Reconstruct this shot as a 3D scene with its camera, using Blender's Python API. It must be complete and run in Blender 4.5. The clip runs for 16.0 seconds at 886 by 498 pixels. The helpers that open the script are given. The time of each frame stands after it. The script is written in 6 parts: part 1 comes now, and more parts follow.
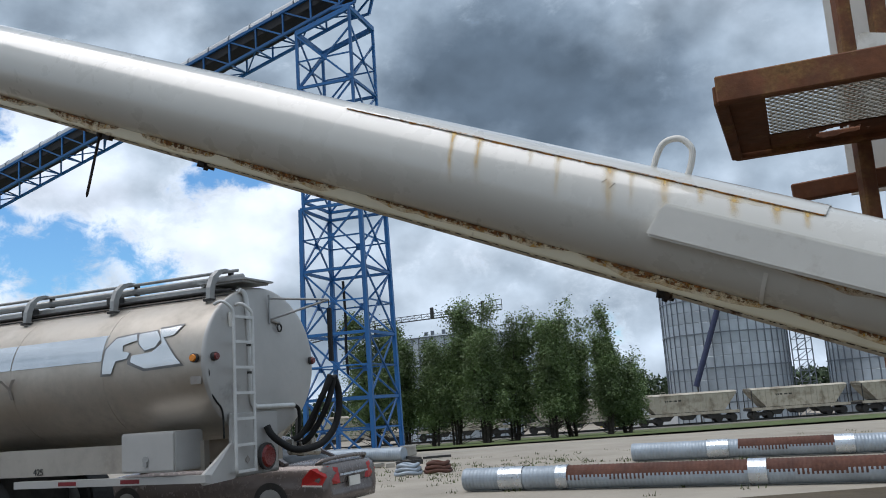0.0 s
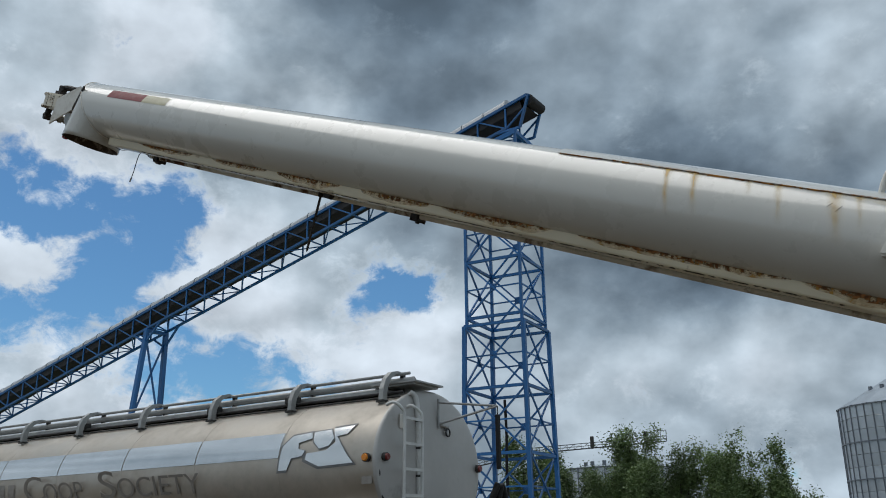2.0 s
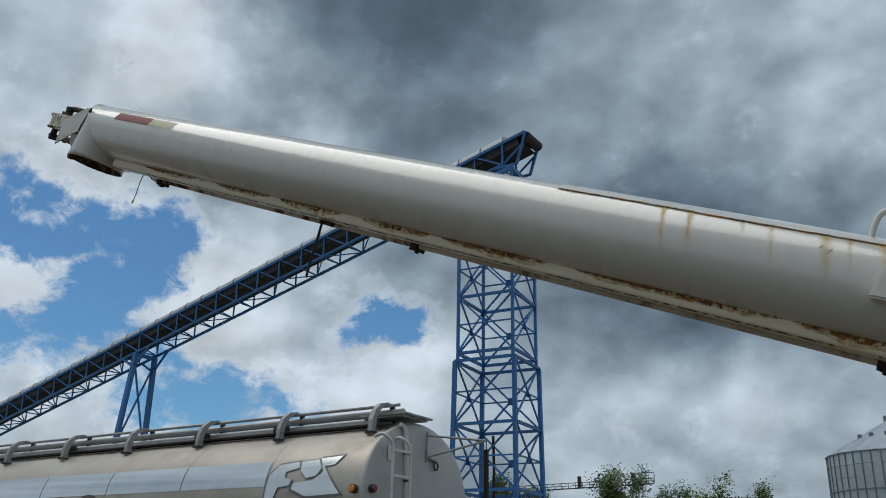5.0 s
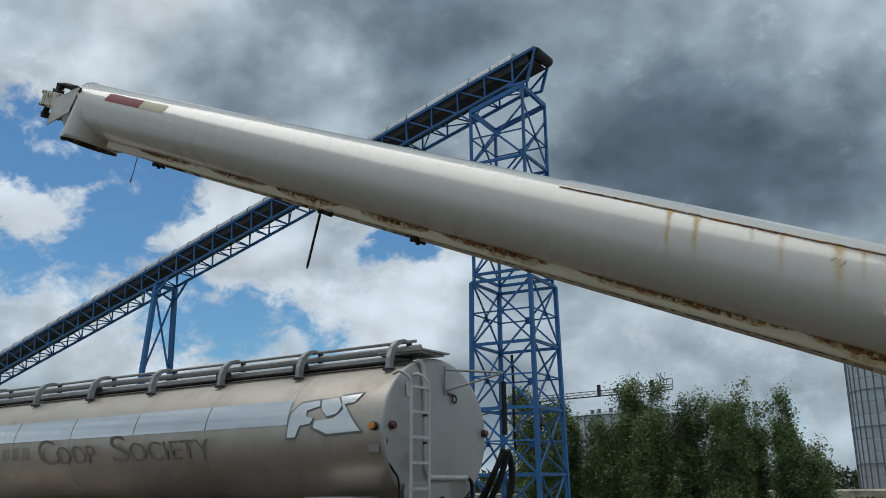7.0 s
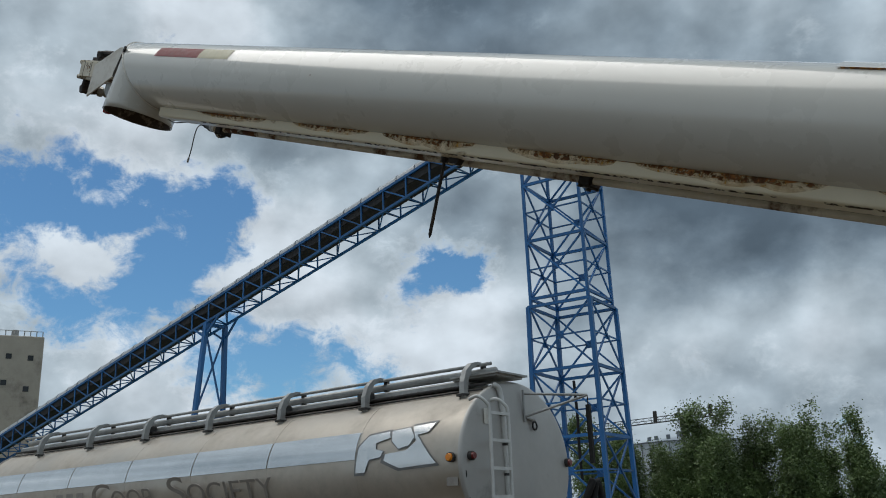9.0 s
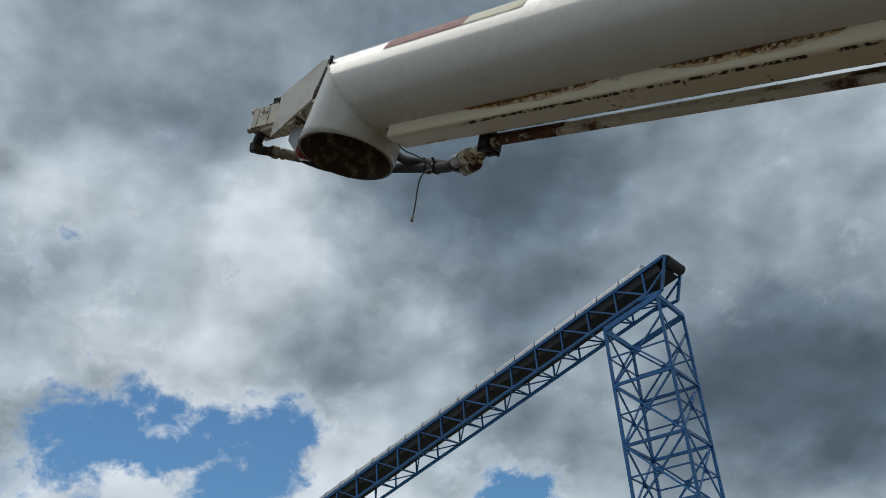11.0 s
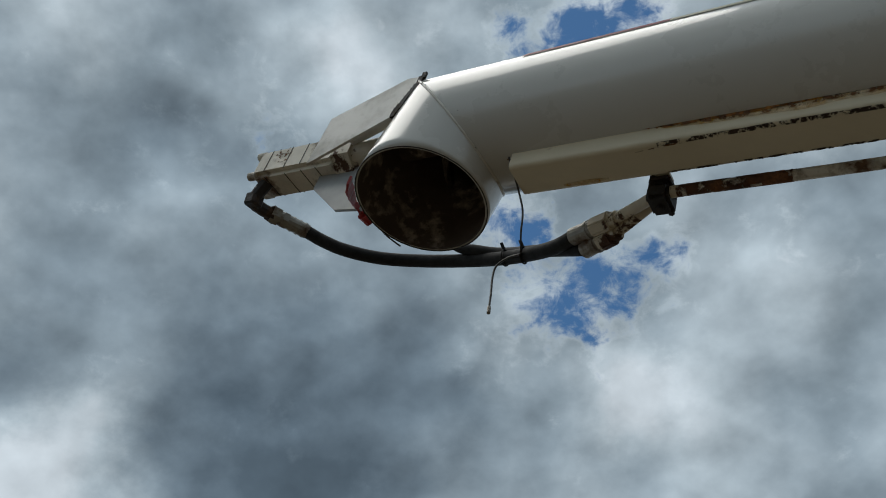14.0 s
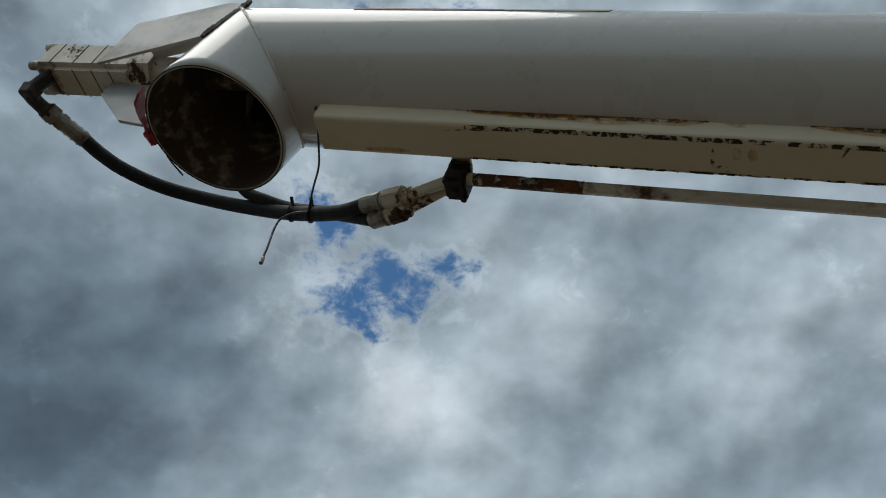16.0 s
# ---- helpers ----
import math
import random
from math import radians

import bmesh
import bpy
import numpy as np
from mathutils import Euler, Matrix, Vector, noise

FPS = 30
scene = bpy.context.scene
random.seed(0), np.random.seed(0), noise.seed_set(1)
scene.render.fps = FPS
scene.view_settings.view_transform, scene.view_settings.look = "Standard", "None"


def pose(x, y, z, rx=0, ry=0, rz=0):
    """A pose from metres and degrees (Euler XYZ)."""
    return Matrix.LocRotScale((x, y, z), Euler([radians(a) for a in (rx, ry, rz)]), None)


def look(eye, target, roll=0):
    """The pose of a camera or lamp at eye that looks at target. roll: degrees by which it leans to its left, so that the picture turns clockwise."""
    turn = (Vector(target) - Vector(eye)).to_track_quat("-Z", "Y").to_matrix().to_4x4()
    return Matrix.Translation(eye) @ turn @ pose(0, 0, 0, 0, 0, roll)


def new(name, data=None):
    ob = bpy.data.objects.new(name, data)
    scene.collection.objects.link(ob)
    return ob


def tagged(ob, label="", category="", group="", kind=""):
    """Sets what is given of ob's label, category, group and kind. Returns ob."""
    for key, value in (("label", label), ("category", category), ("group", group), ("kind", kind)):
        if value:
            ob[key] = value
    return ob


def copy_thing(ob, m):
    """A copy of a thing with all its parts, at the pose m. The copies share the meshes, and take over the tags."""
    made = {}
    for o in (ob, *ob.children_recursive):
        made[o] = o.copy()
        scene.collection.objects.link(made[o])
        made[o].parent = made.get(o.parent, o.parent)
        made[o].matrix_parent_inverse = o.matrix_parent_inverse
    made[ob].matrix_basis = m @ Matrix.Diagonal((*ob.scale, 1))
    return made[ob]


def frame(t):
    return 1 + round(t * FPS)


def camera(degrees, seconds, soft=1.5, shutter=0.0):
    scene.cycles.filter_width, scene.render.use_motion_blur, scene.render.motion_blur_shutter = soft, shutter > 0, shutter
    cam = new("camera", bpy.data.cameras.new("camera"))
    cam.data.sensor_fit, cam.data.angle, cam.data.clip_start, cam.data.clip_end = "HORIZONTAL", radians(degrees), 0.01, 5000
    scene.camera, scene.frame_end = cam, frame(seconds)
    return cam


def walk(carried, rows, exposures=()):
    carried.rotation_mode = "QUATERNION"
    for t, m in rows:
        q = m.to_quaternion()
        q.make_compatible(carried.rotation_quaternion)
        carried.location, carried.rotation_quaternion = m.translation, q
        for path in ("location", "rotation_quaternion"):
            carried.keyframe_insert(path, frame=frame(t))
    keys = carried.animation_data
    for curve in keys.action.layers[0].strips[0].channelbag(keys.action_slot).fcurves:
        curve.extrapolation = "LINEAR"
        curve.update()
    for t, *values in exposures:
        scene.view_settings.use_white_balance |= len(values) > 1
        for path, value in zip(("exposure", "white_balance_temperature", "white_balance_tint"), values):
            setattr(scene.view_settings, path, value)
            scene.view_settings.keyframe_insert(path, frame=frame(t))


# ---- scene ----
PATH = [
    (0, (-0.011, 0.016, 1.604), (0.016, 1.987, 1.945), -3.93),
    (0.5, (-0.027, -0.009, 1.605), (-0.226, 1.933, 2.039), -3.10),
    (1, (-0.080, -0.032, 1.535), (-0.368, 1.881, 2.039), -2.07),
    (1.5, (-0.130, -0.025, 1.439), (-0.442, 1.867, 2.008), -1.36),
    (2, (-0.181, -0.013, 1.334), (-0.491, 1.859, 1.963), -0.62),
    (2.5, (-0.219, 0.003, 1.243), (-0.514, 1.858, 1.929), -0.18),
    (3, (-0.257, 0.001, 1.134), (-0.536, 1.838, 1.873), 0.63),
    (3.5, (-0.269, -0.006, 1.104), (-0.538, 1.822, 1.869), 1.07),
    (6, (-0.135, -0.081, 1.535), (-0.461, 1.796, 2.144), 0.28),
    (6.5, (-0.128, -0.077, 1.605), (-0.477, 1.812, 2.164), -0.52),
    (7, (-0.144, -0.057, 1.599), (-0.478, 1.845, 2.117), -0.71),
    (7.5, (-0.203, 0.018, 1.597), (-0.475, 1.937, 2.091), -1.16),
    (7.8, (-0.270, 0.093, 1.595), (-0.544, 2.011, 2.091), -0.60),
    (8, (-0.325, 0.178, 1.596), (-0.604, 2.093, 2.099), -1.62),
    (8.2, (-0.386, 0.308, 1.601), (-0.690, 2.216, 2.116), -1.73),
    (10.3, (-1.344, 1.484, 1.668), (-1.875, 3.219, 2.507), -3.61),
    (10.5, (-1.477, 1.610, 1.670), (-1.999, 3.321, 2.564), -3.52),
    (11, (-1.813, 1.884, 1.710), (-2.286, 3.523, 2.754), -3.86),
    (11.5, (-2.040, 2.162, 1.735), (-2.449, 3.713, 2.930), -2.74),
    (12, (-2.263, 2.411, 1.751), (-2.562, 3.877, 3.078), -3.13),
    (12.5, (-2.527, 2.606, 1.812), (-2.684, 4.009, 3.228), -4.17),
    (13, (-2.609, 2.687, 1.844), (-2.686, 4.037, 3.318), -3.78),
    (13.5, (-2.615, 2.692, 1.849), (-2.632, 4.000, 3.362), -3.97),
    (14, (-2.615, 2.681, 1.837), (-2.585, 3.964, 3.371), -4.36),
    (14.5, (-2.615, 2.676, 1.838), (-2.564, 3.950, 3.379), -4.23),
    (15, (-2.614, 2.696, 1.838), (-2.537, 3.966, 3.382), -4.26),
    (15.5, (-2.605, 2.710, 1.846), (-2.384, 3.989, 3.367), -5.58),
    (16, (-2.573, 2.754, 1.843), (-2.101, 4.002, 3.333), -6.68),
]
cam = camera(53.17, 16.0, soft=1.0)
walk(cam, [(t, look(eye, target, roll)) for t, eye, target, roll in PATH], [(0.0, 0.50, 6150, 15), (0.5, 0.22, 6100, 12), (1.0, 0.06, 6100, 10), (2.0, 0.08, 6250, 11), (3.0, 0.12, 6250, 10), (3.5, -0.01, 6250, 10), (6.0, -0.05, 6300, 10), (8.2, 0.05, 6300, 10), (10.5, -0.06, 6450, 11), (12.0, 0.02, 6450, 10), (13.5, -0.10, 6400, 9), (16.0, -0.10, 6350, 9)])

# ---- sky, clouds and sun ----
SUN_ELEV, SUN_TURN = radians(72), radians(-100)     # turn: from +y towards +x


def make_sky():
    world = bpy.data.worlds.new("sky")
    scene.world = world
    world.use_nodes = True
    nt = world.node_tree
    nt.nodes.clear()
    add, link = nt.nodes.new, nt.links.new
    out, bg = add("ShaderNodeOutputWorld"), add("ShaderNodeBackground")
    link(bg.outputs[0], out.inputs[0])
    sky = add("ShaderNodeTexSky")
    sky.sky_type, sky.sun_disc = "NISHITA", False
    sky.sun_elevation, sky.sun_rotation = SUN_ELEV, SUN_TURN
    sky.dust_density, sky.air_density, sky.ozone_density = 0.4, 1.0, 2.0
    coord = add("ShaderNodeTexCoord")
    way = coord.outputs["Generated"]

    def maths(op, a, b=0.0, c=0.0):
        n = add("ShaderNodeMath")
        n.operation = op
        for k, v in enumerate((a, b, c)):
            if isinstance(v, (int, float)):
                n.inputs[k].default_value = v
            else:
                link(v, n.inputs[k])
        return n.outputs[0]

    def smooth(v, a, b, lo=0.0, hi=1.0):
        n = add("ShaderNodeMapRange")
        n.interpolation_type = "SMOOTHSTEP"
        for k, x in (("From Min", a), ("From Max", b), ("To Min", lo), ("To Max", hi)):
            n.inputs[k].default_value = x
        link(v, n.inputs["Value"])
        return n.outputs[0]

    flat = add("ShaderNodeMapping")
    flat.inputs["Scale"].default_value = (1.0, 1.0, 1.3)
    link(way, flat.inputs[0])

    def fbm(scale, detail, rough, shift, warp):
        n, m = add("ShaderNodeTexNoise"), add("ShaderNodeMapping")
        m.inputs["Location"].default_value = shift
        link(flat.outputs[0], m.inputs[0])
        link(m.outputs[0], n.inputs["Vector"])
        for k, v in (("Scale", scale), ("Detail", detail), ("Roughness", rough), ("Distortion", warp)):
            n.inputs[k].default_value = v
        return n.outputs["Fac"]

    stir = add("ShaderNodeTexNoise")
    for k, v in (("Scale", 7.0), ("Detail", 8.0), ("Roughness", 0.62)):
        stir.inputs[k].default_value = v
    link(flat.outputs[0], stir.inputs["Vector"])

    def vector(op, a, b):
        n = add("ShaderNodeVectorMath")
        n.operation = op
        for k, v in enumerate((a, b)):
            if isinstance(v, tuple):
                n.inputs[k].default_value = v
            elif v is not None:
                link(v, n.inputs[k])
        return n

    bent = vector("MULTIPLY", vector("SUBTRACT", stir.outputs["Color"], (0.5, 0.5, 0.5)).outputs[0], (0.14, 0.14, 0.14)).outputs[0]
    curled = vector("NORMALIZE", vector("ADD", way, bent).outputs[0], None).outputs[0]

    def gather(total, rows, gain):
        for az, el, spread, weight in rows:
            az, el, k = radians(az), radians(el), 1 / radians(spread) ** 2
            near = vector("DOT_PRODUCT", curled, (-math.sin(az) * math.cos(el), math.cos(az) * math.cos(el), math.sin(el))).outputs["Value"]
            total = maths("MULTIPLY_ADD", maths("EXPONENT", maths("MULTIPLY_ADD", near, k, -k)), weight * gain, total)
        return total

    big = fbm(2.8, 3.0, 0.5, (3.1, 0.4, 0.0), 0.2)
    fine = fbm(6.5, 15.0, 0.54, (0.7, 5.2, 1.0), 0.05)
    puff = fbm(7.0, 8.0, 0.47, (0.7, 5.2, 1.0), 0.0)
    lit = fbm(7.0, 8.0, 0.47, (0.7 - 0.012, 5.2 - 0.006, 1.0 + 0.028), 0.0)
    wisp = fbm(26.0, 12.0, 0.66, (2.0, 1.0, 4.0), 0.3)
    # azimuth (left of +y), elevation, spread in degrees, weight
    GAPS_LOW = [(36.2, 17.8, 1.9, 1.00), (37.0, 13.4, 1.9, 1.00), (32.8, 12.7, 2.5, 1.00), (26.6, 10.7, 2.5, 1.00), (22.4, 9.8, 2.5, 1.00), (18.4, 8.8, 2.1, 1.00), (31.8, 15.6, 1.7, 0.90), (28.2, 18.2, 1.5, 0.70), (13.7, 15.5, 1.7, 1.10), (11.7, 15.9, 1.1, 0.90), (-12.2, 3.8, 1.3, 0.60), (33.1, 30.3, 0.9, 0.60), (43.0, 19.1, 2.5, 1.00), (38.6, 20.3, 2.7, 1.00), (33.7, 19.9, 1.9, 0.80), (28.2, 20.0, 2.3, 1.00), (43.6, 30.4, 1.0, 0.70), (46.6, 30.9, 0.8, 0.60), (39.3, 28.4, 0.8, 0.60), (12.0, 16.5, 1.7, 0.80), (35.6, 16.9, 1.5, -1.3), (37.4, 17.3, 1.0, -0.9), (-10.9, 45.4, 2.1, 0.95), (-12.9, 42.7, 1.0, 0.80), (-16.7, 46.7, 1.9, 0.80), (-7.2, 51.2, 1.8, 0.90)]
    GAPS_HIGH = [(-10.8, 49.7, 1.5, 0.80), (-22.2, 46.6, 1.2, 0.55), (-11.5, 63.5, 1.7, 0.66), (-17.3, 63.7, 2.1, 0.76), (-23.8, 61.8, 1.9, 0.68), (-0.9, 63.0, 1.1, 0.60), (3.8, 64.6, 1.0, 0.55), (-30.9, 61.0, 1.7, 0.60)]
    BRIGHT_LOW = [(34.3, 21.1, 2.9, 0.70), (31.4, 26.2, 3.3, 0.60), (35.6, 16.2, 1.8, 1.00), (25.2, 16.1, 2.7, 1.00), (20.7, 12.7, 2.3, 0.80), (15.2, 10.3, 2.3, 0.80), (10.7, 13.0, 2.9, 0.90), (27.5, 8.1, 1.9, 0.80), (-11.5, 9.1, 3.8, 0.60), (-3.1, 10.3, 2.9, 0.45), (0.6, 7.6, 2.1, 0.30), (19.0, 27.1, 1.9, 0.50), (33.3, 8.3, 2.5, 0.70), (29.8, 32.9, 2.9, 0.50), (25.9, 30.2, 2.7, 0.40), (36.7, 40.7, 1.9, 0.50), (40.8, 43.5, 1.7, 0.50), (47.2, 33.4, 2.3, 0.60), (20.1, 28.3, 1.9, 0.40), (16.7, 23.3, 2.3, 0.70), (37.4, 23.9, 3.1, 0.60), (22.6, 18.7, 2.7, 0.80), (-9.6, 27.0, 2.9, 0.30), (44.1, 24.5, 2.5, 0.35)]
    BRIGHT_HIGH = [(42.6, 35.8, 4.0, 0.75), (26.9, 35.4, 2.7, 0.70), (26.6, 37.7, 1.6, 0.70), (29.9, 33.2, 2.5, 0.60), (-5.9, 42.4, 1.5, 0.60), (-15.6, 39.4, 2.3, 0.90), (-25.9, 43.2, 5.0, 0.45), (-19.6, 34.7, 4.2, 0.35), (10.1, 63.1, 1.7, 0.90), (-4.4, 64.4, 2.1, 0.70), (2.7, 61.7, 1.3, 0.60), (44.5, 57.4, 2.5, 0.50), (-43.6, 52.7, 3.3, 0.50), (-16.9, 38.4, 2.3, 0.50), (-44.7, 35.5, 2.3, 0.50), (36.5, 17.3, 2.1, 1.00), (41.5, 16.3, 1.9, 0.90)]
    HEAVY_LOW = [(-4.0, 23.0, 4.6, 0.80), (-10.8, 18.8, 4.0, 0.70), (-14.9, 16.5, 2.9, 0.70), (-0.0, 18.7, 3.1, 0.80), (25.3, 27.9, 3.3, 0.45), (12.6, 25.5, 3.3, 0.50), (6.2, 28.6, 3.3, 0.35), (-6.7, 7.3, 1.9, 0.50), (-11.1, 5.4, 1.6, 0.50), (6.0, 9.2, 1.9, 0.20), (11.9, 32.3, 4.6, 0.30), (-10.1, 27.0, 4.6, 0.25), (44.4, 40.5, 3.1, 0.55), (36.0, 35.9, 2.7, 0.55), (17.6, 35.9, 5.0, 0.60), (8.7, 34.8, 3.3, 0.40), (44.4, 28.2, 1.9, 0.50), (-6.2, 21.9, 4.0, 0.70), (-8.4, 18.0, 3.3, 0.70), (24.2, 24.1, 2.9, 0.40), (11.5, 20.9, 2.5, 0.30)]
    HEAVY_HIGH = [(33.4, 57.2, 4.8, 0.70), (24.5, 50.0, 4.0, 0.30), (9.0, 44.4, 6.7, 0.70), (12.8, 36.8, 5.9, 0.70), (1.2, 39.4, 3.8, 0.60), (33.6, 39.3, 3.1, 0.70), (-44.8, 30.5, 3.8, 0.50), (10.6, 39.1, 4.6, 0.50), (-26.1, 31.4, 3.3, 0.30)]
    cloud = maths("MULTIPLY_ADD", fine, 1.05, maths("MULTIPLY_ADD", wisp, 1.15, -0.17))
    cloud = gather(gather(cloud, GAPS_LOW, -0.52), GAPS_HIGH, -0.56)
    cover = smooth(cloud, 0.30, 0.64)
    shade = maths("MULTIPLY_ADD", maths("SUBTRACT", puff, 0.5), 0.78, maths("MULTIPLY_ADD", maths("SUBTRACT", big, 0.5), 0.3, 0.575))
    for rows, gain in ((BRIGHT_LOW, 0.33), (BRIGHT_HIGH, 0.30), (HEAVY_LOW, -0.30), (HEAVY_HIGH, -0.22)):
        shade = gather(shade, rows, gain)
    rim = smooth(cloud, 0.42, 0.80, 0.22, 0.0)
    shade = maths("ADD", shade, rim)
    relief = maths("MULTIPLY_ADD", maths("SUBTRACT", lit, puff), -1.5, 1.0)
    ramp = add("ShaderNodeValToRGB")
    el = ramp.color_ramp.elements
    el[0].position, el[0].color = 0.05, (0.095, 0.132, 0.168, 1)
    el[1].position, el[1].color = 1.05 / 1.1, (0.60, 0.665, 0.715, 1)
    for at, col in ((0.27, (0.155, 0.205, 0.25, 1)), (0.50, (0.265, 0.33, 0.38, 1)), (0.73, (0.43, 0.505, 0.555, 1))):
        e = el.new(at)
        e.color = col
    link(shade, ramp.inputs[0])
    blue = add("ShaderNodeMix")
    blue.data_type, blue.blend_type = "RGBA", "MULTIPLY"
    blue.inputs["Factor"].default_value = 1.0
    link(sky.outputs[0], blue.inputs["A"])
    blue.inputs["B"].default_value = (0.056, 0.084, 0.096, 1)
    both = add("ShaderNodeMix")
    both.data_type = "RGBA"
    link(cover, both.inputs["Factor"])
    link(blue.outputs["Result"], both.inputs["A"])
    puffed = add("ShaderNodeVectorMath")
    puffed.operation = "SCALE"
    link(ramp.outputs[0], puffed.inputs[0])
    link(relief, puffed.inputs["Scale"])
    link(puffed.outputs[0], both.inputs["B"])
    link(both.outputs["Result"], bg.inputs[0])
    bg.inputs[1].default_value = 1.0


make_sky()
sun = new("sun", bpy.data.lights.new("sun", "SUN"))
sun.data.energy, sun.data.angle, sun.data.color = 1.35, radians(50.0), (1.0, 0.95, 0.87)
sun_way = Vector((math.sin(SUN_TURN) * math.cos(SUN_ELEV), math.cos(SUN_TURN) * math.cos(SUN_ELEV), math.sin(SUN_ELEV)))
sun.matrix_basis = look(sun_way * 60, (0, 0, 0))


# ---- materials ----
def material(name, base, rough=0.6, metal=0.0, vary=0.15, grain=6.0, bump=0.0, bump_scale=60.0, second=None, amount=0.35, patch=2.0, sharp=0.08, by_object=0.0, clear=None, stretch=(1, 1, 1), space="Object"):
    """A node material: base colour that varies at two scales, an optional second colour in patches, relief."""
    m = bpy.data.materials.new(name)
    m.use_nodes = True
    nt = m.node_tree
    add, link = nt.nodes.new, nt.links.new
    bsdf = nt.nodes["Principled BSDF"]
    coord, mapping = add("ShaderNodeTexCoord"), add("ShaderNodeMapping")
    mapping.inputs["Scale"].default_value = stretch
    link(coord.outputs[space], mapping.inputs[0])

    def noise_tex(scale, detail=6.0, rough_=0.6):
        n = add("ShaderNodeTexNoise")
        for k, v in (("Scale", scale), ("Detail", detail), ("Roughness", rough_)):
            n.inputs[k].default_value = v
        link(mapping.outputs[0], n.inputs["Vector"])
        return n.outputs["Fac"]

    def mixed(fac, a, b, blend="MIX"):
        n = add("ShaderNodeMix")
        n.data_type, n.blend_type = "RGBA", blend
        for key, v in (("Factor", fac), ("A", a), ("B", b)):
            if isinstance(v, (int, float, tuple)):
                n.inputs[key].default_value = v
            else:
                link(v, n.inputs[key])
        return n.outputs["Result"]

    def ranged(v, a, b, lo, hi):
        n = add("ShaderNodeMapRange")
        for k, x in (("From Min", a), ("From Max", b), ("To Min", lo), ("To Max", hi)):
            n.inputs[k].default_value = x
        link(v, n.inputs["Value"])
        return n.outputs[0]

    lo = tuple(c * (1 - vary) for c in base) + (1,)
    hi = tuple(min(1, c * (1 + vary)) for c in base) + (1,)
    col = mixed(ranged(noise_tex(grain), 0.3, 0.7, 0, 1), lo, hi)
    col = mixed(ranged(noise_tex(grain * 9), 0.35, 0.65, 0, vary * 0.8), col, tuple(c * 0.6 for c in base) + (1,))
    rough_out = ranged(noise_tex(grain * 3), 0.3, 0.7, max(0.02, rough - min(0.1, vary)), min(1, rough + min(0.1, vary)))
    if second:
        spots = ranged(noise_tex(patch, 9, 0.65), 1 - amount - sharp, 1 - amount + sharp, 0, 1)
        dirt = mixed(ranged(noise_tex(patch * 12), 0.3, 0.7, 0, 1), tuple(c * 0.45 for c in second) + (1,), second + (1,))
        col = mixed(spots, col, dirt)
        rough_out_mix = add("ShaderNodeMath")
        rough_out_mix.operation = "MULTIPLY_ADD"
        link(spots, rough_out_mix.inputs[0])
        rough_out_mix.inputs[1].default_value = 0.9 - rough
        link(rough_out, rough_out_mix.inputs[2])
        rough_out = rough_out_mix.outputs[0]
        if metal:
            link(ranged(spots, 0, 1, metal, 0), bsdf.inputs["Metallic"])
    if by_object:
        info = add("ShaderNodeObjectInfo")
        col = mixed(ranged(info.outputs["Random"], 0, 1, 0, by_object), col, tuple(c * 0.4 for c in base) + (1,))
    link(col, bsdf.inputs["Base Color"])
    link(rough_out, bsdf.inputs["Roughness"])
    if not (second and metal):
        bsdf.inputs["Metallic"].default_value = metal
    if clear:
        link(ranged(noise_tex(clear[2], 6, 0.65), clear[3], clear[4], clear[0], clear[1]), bsdf.inputs["Alpha"])
    if bump:
        b = add("ShaderNodeBump")
        b.inputs["Strength"].default_value, b.inputs["Distance"].default_value = 0.6, bump
        link(noise_tex(bump_scale, 5), b.inputs["Height"])
        link(b.outputs[0], bsdf.inputs["Normal"])
    return m


WHITE = material("white_auger_paint", (0.60, 0.585, 0.535), 0.28, vary=0.03, grain=1.6)
coat = WHITE.node_tree.nodes["Principled BSDF"].inputs
coat["Coat Weight"].default_value, coat["Coat Roughness"].default_value = 1.0, 0.05
WHITE_RUSTY = material("rust_streaked_white_paint", (0.72, 0.69, 0.62), 0.35, vary=0.08, grain=5, second=(0.22, 0.09, 0.03), amount=0.40, patch=9, sharp=0.05, stretch=(0.35, 1, 1), bump=0.001, bump_scale=70)
OLD_CREAM = material("cream_channel_paint", (0.73, 0.64, 0.455), 0.36, vary=0.08, grain=5, second=(0.36, 0.22, 0.09), amount=0.33, patch=10, sharp=0.04, stretch=(0.4, 1, 1), bump=0.0005, bump_scale=50)
RUSTY_EDGE = material("broken_rusty_paint_edge", (0.14, 0.052, 0.018), 0.85, vary=0.5, grain=25, second=(0.52, 0.23, 0.045), amount=0.52, patch=22, sharp=0.05, clear=(0.15, 1.0, 28, 0.40, 0.50))
WHITE_CLEAN = material("white_sheet_paint", (0.71, 0.69, 0.635), 0.35, vary=0.06, grain=4, second=(0.50, 0.44, 0.34), amount=0.34, patch=5, sharp=0.12)
RUST = material("rusted_steel", (0.19, 0.072, 0.032), 0.85, vary=0.5, grain=5, bump=0.003, bump_scale=70, second=(0.33, 0.175, 0.065), amount=0.44, patch=4.5, sharp=0.06, by_object=0.45)
RUST_FLAKE = material("flaking_rust_edge", (0.28, 0.115, 0.032), 0.9, vary=0.6, grain=30, clear=(0.0, 1.0, 60, 0.47, 0.54))
FLAKE_DARK = material("dark_flaked_steel", (0.045, 0.026, 0.015), 0.9, vary=0.6, grain=30, clear=(0.0, 1.0, 60, 0.46, 0.52))
